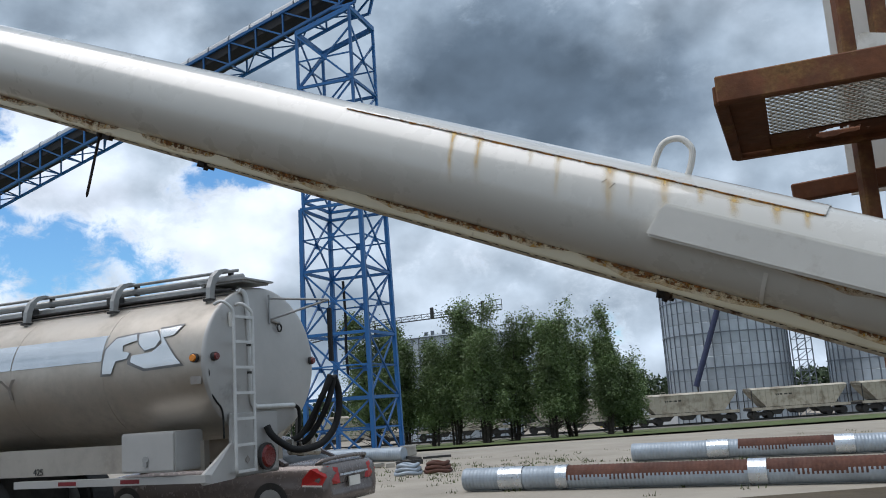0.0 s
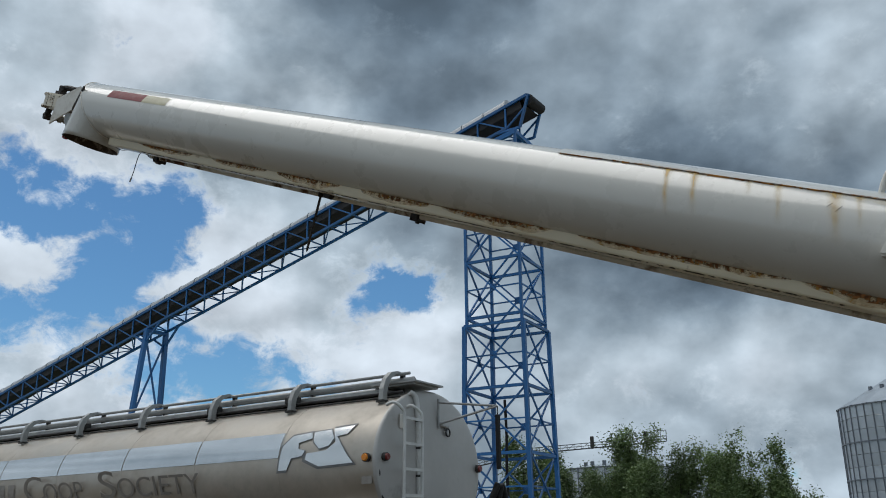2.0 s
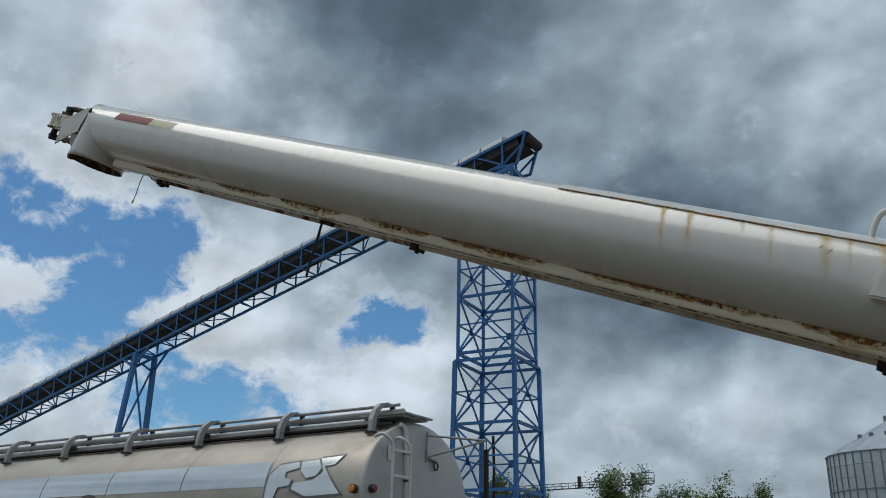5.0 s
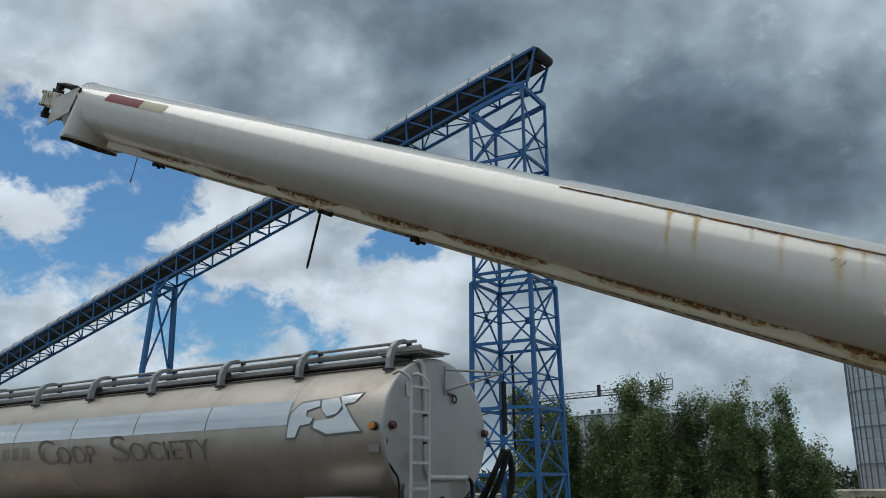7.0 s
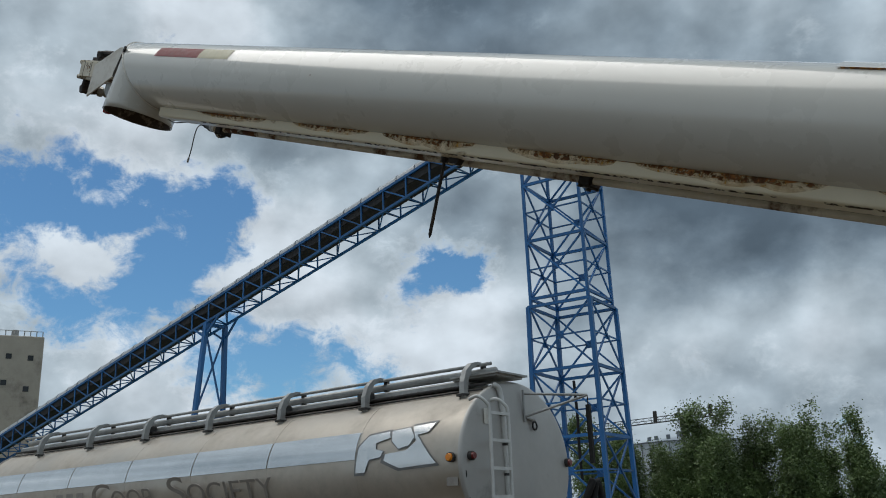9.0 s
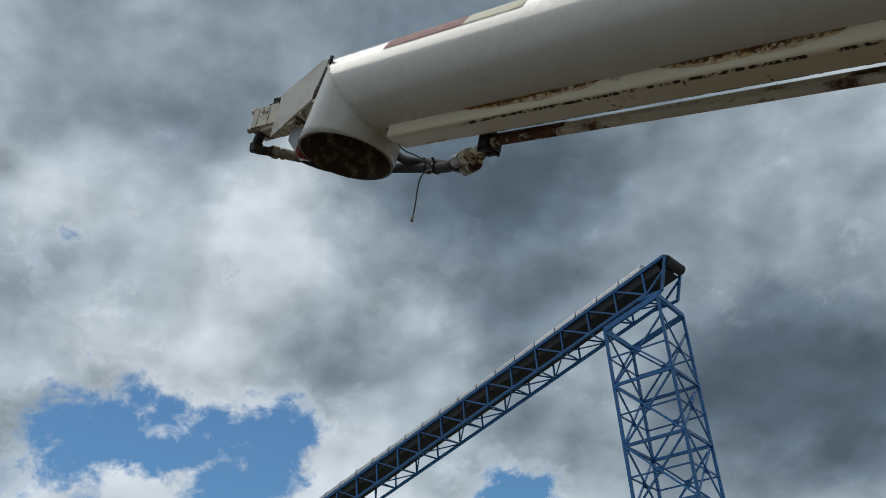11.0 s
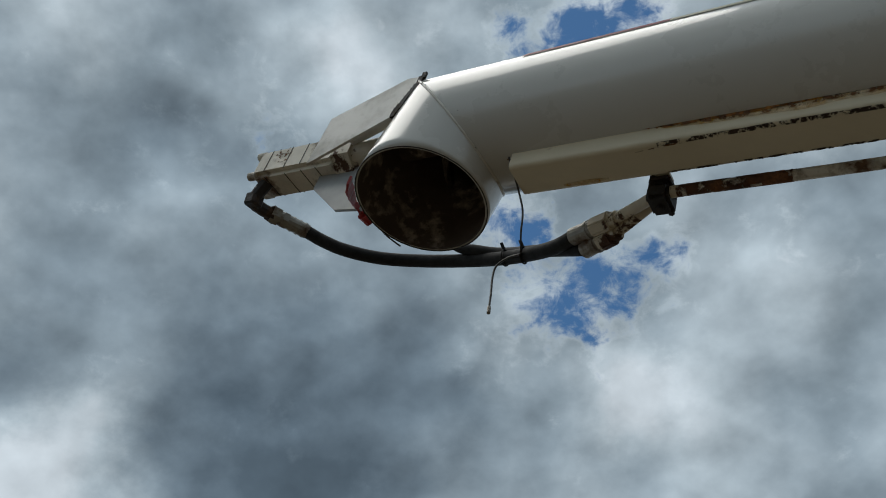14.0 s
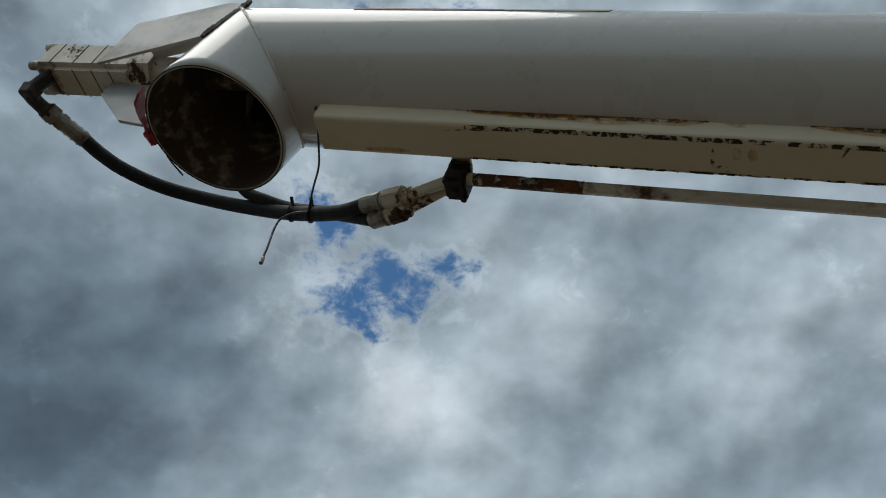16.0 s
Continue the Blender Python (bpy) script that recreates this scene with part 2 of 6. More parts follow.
PIPE_RUST = material("rust_through_pipe_paint", (0.085, 0.036, 0.016), 0.85, vary=0.5, grain=20, second=(0.24, 0.10, 0.035), amount=0.45, patch=18, sharp=0.05, clear=(0.0, 1.0, 22, 0.40, 0.46))
STREAK = material("ochre_rust_stain", (0.64, 0.35, 0.05), 0.5, vary=0.15, grain=12, clear=(0.05, 0.62, 38, 0.35, 0.68))
PALE_STAIN = material("pale_ochre_bloom", (0.66, 0.44, 0.11), 0.4, vary=0.15, grain=10, clear=(0.0, 0.26, 16, 0.34, 0.72))
RUN = material("thin_ochre_run", (0.68, 0.41, 0.05), 0.4, vary=0.15, grain=10)
fade_node = RUN.node_tree.nodes.new("ShaderNodeAttribute")
fade_node.attribute_name = "fade"
RUN.node_tree.links.new(fade_node.outputs["Fac"], RUN.node_tree.nodes["Principled BSDF"].inputs["Alpha"])
CHIPPED = material("chipped_cream_paint_on_rust", (0.62, 0.55, 0.42), 0.5, vary=0.15, grain=12, second=(0.10, 0.045, 0.02), amount=0.47, patch=16, sharp=0.02, bump=0.0015, bump_scale=30)
RUST_GALV = material("rust_stained_grating", (0.50, 0.47, 0.41), 0.6, 0.3, vary=0.2, grain=8, second=(0.25, 0.13, 0.06), amount=0.36, patch=3)
OLD_WHITE = material("grimy_white_paint", (0.66, 0.61, 0.50), 0.5, vary=0.18, grain=9, second=(0.17, 0.09, 0.045), amount=0.43, patch=8, sharp=0.05, bump=0.001, bump_scale=60)
RUBBER = material("black_hose_rubber", (0.006, 0.006, 0.006), 0.75, vary=0.25, grain=20, bump=0.0005, bump_scale=200)
BLACK_IRON = material("black_greasy_iron", (0.026, 0.021, 0.018), 0.65, 0.1, vary=0.5, grain=25, second=(0.12, 0.07, 0.04), amount=0.40, patch=20, bump=0.001, bump_scale=90)
FITTING = material("worn_steel_fitting", (0.36, 0.34, 0.30), 0.45, 0.7, vary=0.25, grain=20, second=(0.15, 0.08, 0.04), amount=0.4, patch=18)
INSIDE = material("dusty_spout_inside", (0.10, 0.072, 0.052), 0.75, vary=0.4, grain=9, second=(0.52, 0.44, 0.36), amount=0.45, patch=8, sharp=0.03)
RED_TAPE = material("red_reflective_tape", (0.18, 0.009, 0.013), 0.55, vary=0.12, grain=20)
PALE_TAPE = material("pale_reflective_tape", (0.40, 0.37, 0.23), 0.4, vary=0.1, grain=25)
RED_PLASTIC = material("red_plastic", (0.32, 0.014, 0.010), 0.4, vary=0.3, grain=15)
WIRE = material("dark_wire", (0.05, 0.045, 0.04), 0.5, vary=0.2, grain=30)
BLUE = material("blue_tower_paint", (0.018, 0.15, 0.42), 0.42, vary=0.25, grain=3, second=(0.04, 0.06, 0.10), amount=0.38, patch=2.5, by_object=0.65)
BELT = material("black_conveyor_belt", (0.016, 0.016, 0.018), 0.7, vary=0.3, grain=6)
GALV = material("galvanised_sheet", (0.50, 0.52, 0.54), 0.45, 0.3, vary=0.10, grain=1.2, second=(0.40, 0.40, 0.40), amount=0.32, patch=1.0, by_object=0.30)
STAIN_DARK = material("dark_rust_stain", (0.16, 0.068, 0.022), 0.85, vary=0.6, grain=30, clear=(0.0, 1.0, 80, 0.50, 0.57))
SILO = material("galvanised_silo_sheet", (0.46, 0.51, 0.56), 0.40, 0.35, vary=0.15, grain=0.4, by_object=0.35)
SILO_RIB = material("silo_stiffener_steel", (0.17, 0.19, 0.22), 0.5, 0.3, vary=0.15, grain=1)
TANK = material("dull_aluminium_tank", (0.51, 0.465, 0.405), 0.40, 0.74, vary=0.05, grain=0.9, second=(0.43, 0.375, 0.31), amount=0.36, patch=0.8, sharp=0.2, bump=0.0005, bump_scale=5)
TANK_END = material("chalky_aluminium_end", (0.46, 0.45, 0.43), 0.50, 0.35, vary=0.07, grain=1.5, second=(0.34, 0.32, 0.29), amount=0.30, patch=1.2)
MIRROR = material("polished_aluminium_band", (0.80, 0.80, 0.80), 0.17, 0.95, vary=0.05, grain=2, bump=0.0008, bump_scale=3)
CHROME_LOGO = material("polished_logo_plate", (0.78, 0.78, 0.77), 0.22, 0.9, vary=0.05, grain=3)
LOGO_EDGE = material("dark_logo_edge", (0.20, 0.20, 0.20), 0.4, 0.3, vary=0.15, grain=8)
LETTER = material("faded_grey_lettering", (0.29, 0.265, 0.24), 0.5, 0.2, vary=0.25, grain=5)
GREY_STEEL = material("grey_weathered_steel", (0.36, 0.36, 0.35), 0.5, 0.5, vary=0.2, grain=6)
DARK_STEEL = material("dark_underframe_steel", (0.05, 0.048, 0.046), 0.7, 0.2, vary=0.35, grain=5)
TYRE = material("tyre_rubber", (0.025, 0.025, 0.025), 0.8, vary=0.2, grain=12)
DULL_RED = material("dull_red_lamp_lens", (0.17, 0.018, 0.015), 0.3, vary=0.2, grain=25)
NAVY = material("dark_blue_spout_paint", (0.018, 0.025, 0.07), 0.5, vary=0.2, grain=2)
LIGHT_STEEL = material("pale_grey_ladder_paint", (0.62, 0.62, 0.60), 0.45, 0.2, vary=0.1, grain=6)
AMBER = material("amber_lens", (0.75, 0.25, 0.02), 0.2, vary=0.1, grain=30)
RED_LENS = material("red_lens", (0.42, 0.02, 0.018), 0.18, vary=0.12, grain=25)
CAR_PAINT = material("taupe_metallic_car_paint", (0.17, 0.145, 0.135), 0.25, 0.4, vary=0.06, grain=4)
CAR_GLASS = material("dark_car_glass", (0.02, 0.022, 0.024), 0.06, vary=0.1, grain=4)
CULVERT = material("galvanised_culvert", (0.36, 0.41, 0.46), 0.5, 0.45, vary=0.15, grain=2.5)
CULVERT_RUST = material("rusted_culvert", (0.10, 0.045, 0.032), 0.9, vary=0.45, grain=3, second=(0.17, 0.072, 0.045), amount=0.42, patch=1.2, sharp=0.15)
BAND = material("bright_culvert_band", (0.62, 0.66, 0.70), 0.3, 0.8, vary=0.1, grain=4)
GRAVEL = material("pale_crushed_limestone", (0.37, 0.33, 0.27), 0.95, vary=0.14, grain=0.5, bump=0.02, bump_scale=18, second=(0.36, 0.32, 0.25), amount=0.36, patch=0.12, sharp=0.15)
# dark brown for the added near ground, kept low to weaken bounced light
BOUNCE_EARTH = material("dark_brown_bounce_earth", (0.078, 0.058, 0.033), 0.95, vary=0.3, grain=0.5, bump=0.02, bump_scale=12, second=(0.11, 0.085, 0.055), amount=0.36, patch=0.3, sharp=0.15)
GRASS = material("mown_grass", (0.085, 0.115, 0.028), 0.95, vary=0.35, grain=0.4, bump=0.03, bump_scale=8, second=(0.20, 0.17, 0.08), amount=0.34, patch=0.15)
WEED = material("weed_leaves", (0.09, 0.11, 0.035), 0.8, vary=0.35, grain=6)
BARK = material("willow_bark", (0.05, 0.04, 0.032), 0.9, vary=0.3, grain=5)
LEAF = material("willow_leaves", (0.14, 0.20, 0.072), 0.5, vary=0.65, grain=0.5)
LEAF_DARK = material("distant_leaves", (0.05, 0.08, 0.035), 0.7, vary=0.5, grain=0.5)
HOPPER = material("dirty_white_railcar", (0.50, 0.455, 0.37), 0.7, vary=0.14, grain=0.8, second=(0.24, 0.19, 0.13), amount=0.42, patch=0.7, sharp=0.12, by_object=0.25)
CONCRETE = material("weathered_concrete", (0.40, 0.37, 0.32), 0.9, vary=0.12, grain=0.3, second=(0.24, 0.22, 0.19), amount=0.36, patch=0.15)
MAST_RED = material("rusty_red_mast", (0.22, 0.05, 0.03), 0.7, vary=0.3, grain=2)
SHED = material("white_shed_sheet", (0.70, 0.71, 0.72), 0.5, vary=0.06, grain=0.5)
YELLOW = material("faded_yellow_paint", (0.55, 0.42, 0.08), 0.6, vary=0.2, grain=2)


# ---- building helpers ----
def thing(name, at=(0, 0, 0), label="", category="", group="", kind=""):
    ob = new(name)
    ob.empty_display_size = 0.2
    ob.matrix_basis = Matrix.Translation(at)
    return tagged(ob, label, category, group, kind)


def part(name, bm, mat, parent=None, label="", smooth=False):
    me = bpy.data.meshes.new(name)
    bm.to_mesh(me)
    bm.free()
    if smooth:
        for p in me.polygons:
            p.use_smooth = True
    for m in (mat if isinstance(mat, (list, tuple)) else [mat]):
        me.materials.append(m)
    ob = new(name, me)
    if parent:
        ob.parent = parent
        ob.matrix_parent_inverse = parent.matrix_basis.inverted() if parent.parent is None else Matrix()
    return tagged(ob, label)


def box(bm, centre, size, turn=None):
    m = Matrix.Translation(centre) @ (turn.to_4x4() if turn else Matrix()) @ Matrix.Diagonal((*size, 1))
    return bmesh.ops.create_cube(bm, size=1, matrix=m)["verts"]


def along(p0, p1, up=(0, 0, 1)):
    """The turn whose x runs from p0 to p1 and whose z is near up."""
    x = (Vector(p1) - Vector(p0)).normalized()
    z = Vector(up)
    z = z - x * z.dot(x)
    if z.length < 1e-4:
        z = Vector((1, 0, 0)) - x * x.x
    z.normalize()
    y = z.cross(x)
    return Matrix((x, y, z)).transposed()


def beam(bm, p0, p1, w, h, up=(0, 0, 1)):
    p0, p1 = Vector(p0), Vector(p1)
    return box(bm, (p0 + p1) / 2, ((p1 - p0).length, w, h), along(p0, p1, up))


def rod(bm, p0, p1, r, seg=10, r2=None):
    p0, p1 = Vector(p0), Vector(p1)
    turn = (p1 - p0).to_track_quat("Z", "Y").to_matrix().to_4x4()
    bmesh.ops.create_cone(bm, cap_ends=True, segments=seg, radius1=r, radius2=r if r2 is None else r2, depth=(p1 - p0).length, matrix=Matrix.Translation((p0 + p1) / 2) @ turn)


def sweep(bm, pts, r, seg=8):
    """A round bar along a line of points, smoothed by a spline."""
    pts = [Vector(p) for p in pts]
    fine = []
    for k in range(len(pts) - 1):
        a, b, c, d = pts[max(k - 1, 0)], pts[k], pts[k + 1], pts[min(k + 2, len(pts) - 1)]
        steps = 6 if len(pts) > 2 else 1
        for j in range(steps):
            t = j / steps
            fine.append(0.5 * (2 * b + (c - a) * t + (2 * a - 5 * b + 4 * c - d) * t * t + (3 * b - a - 3 * c + d) * t ** 3))
    fine.append(pts[-1])
    rings, ref = [], Vector((0.3, 0.2, 1)).normalized()
    for k, p in enumerate(fine):
        way = (fine[min(k + 1, len(fine) - 1)] - fine[max(k - 1, 0)]).normalized()
        x = (ref - way * ref.dot(way)).normalized()
        y = way.cross(x)
        ref = x
        rings.append([bm.verts.new(p + r * (math.cos(q) * x + math.sin(q) * y)) for q in (2 * math.pi * j / seg for j in range(seg))])
    for a, b in zip(rings, rings[1:]):
        for j in range(seg):
            bm.faces.new((a[j], a[(j + 1) % seg], b[(j + 1) % seg], b[j]))
    bm.faces.new(rings[0][::-1])
    bm.faces.new(rings[-1])


def prism(bm, outline, lo, hi, axis=1):
    """A plate: the outline (two coordinates) pulled from lo to hi along the axis."""
    def place(p, v):
        c = list(p)
        c.insert(axis, v)
        return c
    a = [bm.verts.new(place(p, lo)) for p in outline]
    b = [bm.verts.new(place(p, hi)) for p in outline]
    bm.faces.new(a)
    bm.faces.new(b[::-1])
    for k in range(len(outline)):
        j = (k + 1) % len(outline)
        bm.faces.new((a[k], b[k], b[j], a[j]))
    bmesh.ops.recalc_face_normals(bm, faces=bm.faces)


UNIT = {}


def bar(name, p0, p1, w, h, mat, parent, up=(0, 0, 1)):
    """A straight steel section as an object of its own; all bars of one material share one mesh."""
    if mat.name not in UNIT:
        bm = bmesh.new()
        bmesh.ops.create_cube(bm, size=1)
        me = bpy.data.meshes.new("bar")
        bm.to_mesh(me)
        bm.free()
        me.materials.append(mat)
        UNIT[mat.name] = me
    ob = new(name, UNIT[mat.name])
    ob.parent = parent
    ob.matrix_parent_inverse = parent.matrix_basis.inverted()
    p0, p1 = Vector(p0), Vector(p1)
    ob.matrix_basis = Matrix.Translation((p0 + p1) / 2) @ along(p0, p1, up).to_4x4() @ Matrix.Diagonal(((p1 - p0).length, w, h, 1))
    return ob


def ground_z(y):
    return -0.041 * max(0.0, y - 28.0) if y < 140 else -4.592


# ---- ground ----
bm = bmesh.new()
xs = [-1500, -600, -250, -120] + [-60 + 4 * k for k in range(41)] + [120, 180, 300, 700, 1500]
ys = [-600, -200, -60, -20] + [-8 + 3 * k for k in range(54)] + [170, 260, 500, 1200, 2500]
grid = [[bm.verts.new((x, y, ground_z(y) + (0.05 * noise.noise(Vector((x * 0.11, y * 0.11, 0))) if 24 < y < 150 else 0))) for x in xs] for y in ys]
for r0, r1 in zip(grid, grid[1:]):
    for k in range(len(xs) - 1):
        bm.faces.new((r0[k], r0[k + 1], r1[k + 1], r1[k]))
tagged(part("ground", bm, GRAVEL, smooth=True), "pale crushed limestone yard with dusty wheel tracks", "ground", kind="structure")
bm = bmesh.new()
xs = [-200 + 5 * k for k in range(90)]
ys = [44 + 2.5 * k for k in range(23)]
grid = [[bm.verts.new((x, y + (1.6 * noise.noise(Vector((x * 0.2, y, 3))) if y == 44 else 0), ground_z(y) + 0.09)) for x in xs] for y in ys]
for r0, r1 in zip(grid, grid[1:]):
    for k in range(len(xs) - 1):
        bm.faces.new((r0[k], r0[k + 1], r1[k + 1], r1[k]))
tagged(part("grass_verge", bm, GRASS, smooth=True), "mown green grass verge beside the railway", "grass", kind="structure")
# added sheet, out of view: darkens the tube's underside and the tank's reflections
bm = bmesh.new()
xs = [-46 + 2 * k for k in range(41)]
ys = [-40 + 2 * k for k in range(30)]
grid = [[bm.verts.new((x, min(y, 13.0 + 0.6 * noise.noise(Vector((x * 0.3, 1, 0)))), 0.012)) for x in xs] for y in ys]
for r0, r1 in zip(grid, grid[1:]):
    for k in range(len(xs) - 1):
        bm.faces.new((r0[k], r0[k + 1], r1[k + 1], r1[k]))
tagged(part("earth_yard", bm, BOUNCE_EARTH, smooth=True), "dark brown earth sheet added out of view to darken bounced light", "ground", kind="structure")


# ---- the grain auger: local x runs down the tube from its tip, local -y faces the yard side, local z is up ----
AUGER = Matrix(((0.8389, 0.4392, 0.3214, -1.893), (-0.3889, 0.8969, -0.2105, 3.416), (-0.3808, 0.0516, 0.9232, 3.148), (0, 0, 0, 1)))
R, TUBE_END = 0.136, 8.0
auger = thing("grain_auger", (4.74, 0.13, 0.0), "long white steel grain auger with rusty seams and downward spout", "auger")


def auger_part(name, bm, mat, label="", parent=None, smooth=False):
    bm.transform(AUGER)
    return part(name, bm, mat, parent or auger, label, smooth)


def shell(bm, x0, x1, a0, a1, r, seg_x=2, seg_a=16, wave=0.0, seed=0.0):
    """A sheet on the tube between two angles, measured from its top towards the yard side."""
    rows = []
    for i in range(seg_x + 1):
        x = x0 + (x1 - x0) * i / seg_x
        row = []
        for j in range(seg_a + 1):
            k = j / seg_a
            a = a0 + (a1 - a0) * k
            if wave and j in (0, seg_a):
                a += wave * noise.noise(Vector((x * 14, seed + 5 * j, 0)))
            row.append(bm.verts.new((x, -r * math.sin(a), r * math.cos(a))))
        rows.append(row)
    for p, q in zip(rows, rows[1:]):
        for j in range(seg_a):
            bm.faces.new((p[j], q[j], q[j + 1], p[j + 1]))
    return rows


SEG = 96
turn_of = [2 * math.pi * k / SEG for k in range(SEG)]
bm = bmesh.new()
rings = [[bm.verts.new((-0.768 - 0.88 * R * math.cos(a), R * math.sin(a), R * math.cos(a))) for a in turn_of]]
for x in (-0.5, 1.0, 2.0, 3.0, 4.5, 6.0, TUBE_END):
    rings.append([bm.verts.new((x, R * math.sin(a), R * math.cos(a))) for a in turn_of])
for p, q in zip(rings, rings[1:]):
    for k in range(SEG):
        bm.faces.new((p[k], p[(k + 1) % SEG], q[(k + 1) % SEG], q[k]))
bm.faces.new(rings[-1])
bmesh.ops.recalc_face_normals(bm, faces=bm.faces)
tube = auger_part("tube", bm, WHITE, "glossy white painted steel tube with rust stains", smooth=True)


def spout_ring(bm, k, inset=0.0):
    """The ring at the share k from the mitred tube end down to the round lip."""
    out = []
    for a in turn_of:
        top = Vector((-0.768 - 0.88 * (R - inset) * math.cos(a), (R - inset) * math.sin(a), (R - inset) * math.cos(a)))
        lip = Vector((-0.803 - (0.142 - inset) * math.cos(a), -0.006 + (0.142 - inset) * math.sin(a), -0.183 - 0.007 * math.cos(a) - 0.014 * math.sin(a)))
        out.append(bm.verts.new(top.lerp(lip, k)))
    return out


bm = bmesh.new()
rings = [spout_ring(bm, k / 6) for k in range(7)]
for p, q in zip(rings, rings[1:]):
    for k in range(SEG):
        bm.faces.new((p[k], q[k], q[(k + 1) % SEG], p[(k + 1) % SEG]))
inner = [spout_ring(bm, 1, 0.006)]
for k in range(SEG):
    bm.faces.new((rings[-1][k], inner[0][k], inner[0][(k + 1) % SEG], rings[-1][(k + 1) % SEG]))
bmesh.ops.recalc_face_normals(bm, faces=bm.faces)
spout = auger_part("spout", bm, WHITE, "white mitred discharge spout opening downwards", smooth=True)
bm = bmesh.new()
rings = [spout_ring(bm, k / 6, 0.0065) for k in range(7)]
for p, q in zip(rings, rings[1:]):
    for k in range(SEG):
        bm.faces.new((p[k], p[(k + 1) % SEG], q[(k + 1) % SEG], q[k]))
cap = [bm.verts.new((v.co.x + 0.25, v.co.y * 0.98, v.co.z * 0.98)) for v in rings[0]]
for k in range(SEG):
    bm.faces.new((cap[k], cap[(k + 1) % SEG], rings[0][(k + 1) % SEG], rings[0][k]))
bm.faces.new(cap)
auger_part("spout_lining", bm, INSIDE, "dark dusty inside of the spout", spout, smooth=True)
# flighting that shows inside the mouth
bm = bmesh.new()
rod(bm, (-0.93, 0, 0), (-0.55, 0, 0), 0.03, 16)
prev = None
for k in range(33):
    a = 2 * math.pi * k / 32 * 1.2
    x = -0.90 + 0.3 * k / 32
    p = [bm.verts.new((x, r * math.sin(a), r * math.cos(a))) for r in (0.028, 0.105)]
    if prev:
        bm.faces.new((prev[0], prev[1], p[1], p[0]))
    prev = p
auger_part("flighting", bm, INSIDE, "rusty screw flight inside the spout", spout)
# welds
bm = bmesh.new()
for k in range(SEG):
    a, b = turn_of[k], turn_of[(k + 1) % SEG]
    pts = [Vector((-0.768 - 0.88 * R * math.cos(q), R * math.sin(q), R * math.cos(q))) * 1.0 for q in (a, b)]
    r = 0.0032 + 0.0018 * noise.noise(Vector((k * 0.7, 3, 0)))
    rod(bm, pts[0], pts[1], r, 6)
auger_part("weld_seam", bm, WHITE_RUSTY, "rough weld bead round the mitre", spout)

for k, (x, a) in enumerate(((-0.70, 2.3), (-0.66, 2.65), (-0.75, 1.9), (-0.82, 1.2), (-0.69, 2.05), (-0.60, 2.9), (-0.3, 1.7), (0.4, 1.5), (1.1, 1.65), (1.7, 1.3))):
    bm = bmesh.new()
    n = 9
    ring = [bm.verts.new((x + q * math.cos(t), -(R + 0.0016) * math.sin(a + q * 7 * math.sin(t)), (R + 0.0016) * math.cos(a + q * 7 * math.sin(t)))) for q, t in ((0.0045 * (0.5 + abs(noise.noise(Vector((j * 1.3, k, 0))))), 2 * math.pi * j / n) for j in range(n))]
    bm.faces.new(ring)
    auger_part("rust_spot", bm, STAIN_DARK, "small rusty chip", tube)
# channel under the tube
bm = bmesh.new()
b_, top_, low_ = 0.041, -0.126, -0.167
CR = 0.010
profile = [(-b_, top_)] + [(-b_ + CR - CR * math.cos(a), low_ + CR - CR * math.sin(a)) for a in (math.pi / 12 * k for k in range(7))]
profile += [(b_ - CR + CR * math.sin(a), low_ + CR - CR * math.cos(a)) for a in (math.pi / 12 * k for k in range(7))]
profile += [(b_, top_), (b_ - 0.006, top_), (b_ - 0.006, low_ + 0.006), (-b_ + 0.006, low_ + 0.006), (-b_ + 0.006, top_)]
prism(bm, profile, -0.588, TUBE_END, axis=0)
channel = auger_part("stiffening_channel", bm, OLD_CREAM, "cream-painted channel welded under the tube, rusting along its edges")
for side in (-1, 1):
    bm = bmesh.new()
    prev = None
    for k in range(240):
        x = -0.55 + 8.4 * k / 239
        w = 0.0018 + 0.0045 * max(0, noise.noise(Vector((x * 3.1, side * 2.0, 0)))) + 0.001 * noise.noise(Vector((x * 40, side, 4)))
        p = [bm.verts.new((x, side * (b_ + 0.0012 + q), z)) for q, z in ((0.0, -0.1245 - w * 2.4), (0.0012, -0.126), (-0.004, -0.1225 + w * 0.8))]
        if prev:
            for j in (0, 1):
                bm.faces.new((prev[j], p[j], p[j + 1], prev[j + 1]))
        prev = p
    bmesh.ops.recalc_face_normals(bm, faces=bm.faces)
    auger_part("rust_line", bm, RUSTY_EDGE, "flaking rusty weld line", channel)
for x0, x1, depth in ((1.25, 1.36, 0.018), (1.62, 1.95, 0.02), (2.2, 2.6, 0.016), (2.75, 3.15, 0.018), (3.35, 3.9, 0.015), (0.35, 0.6, 0.01), (-0.35, -0.05, 0.012), (0.7, 0.95, 0.012)):
    for side in (-1, 1):
        bm = bmesh.new()
        prev = None
        steps = int((x1 - x0) / 0.006)
        for k in range(steps + 1):
            x = x0 + (x1 - x0) * k / steps
            fade = math.sin(math.pi * k / steps) ** 0.5
            dz = 1.4 * depth * fade * (0.6 + 0.6 * abs(noise.noise(Vector((x * 9, side, 9)))))
            p = [bm.verts.new((x, side * (b_ + 0.0018), -0.1235)), bm.verts.new((x, side * (b_ + 0.0018), -0.1245 - dz))]
            if prev:
                bm.faces.new((prev[0], p[0], p[1], prev[1]))
            prev = p
        auger_part("rust_patch", bm, RUST_FLAKE, "brown flaking rust", channel)

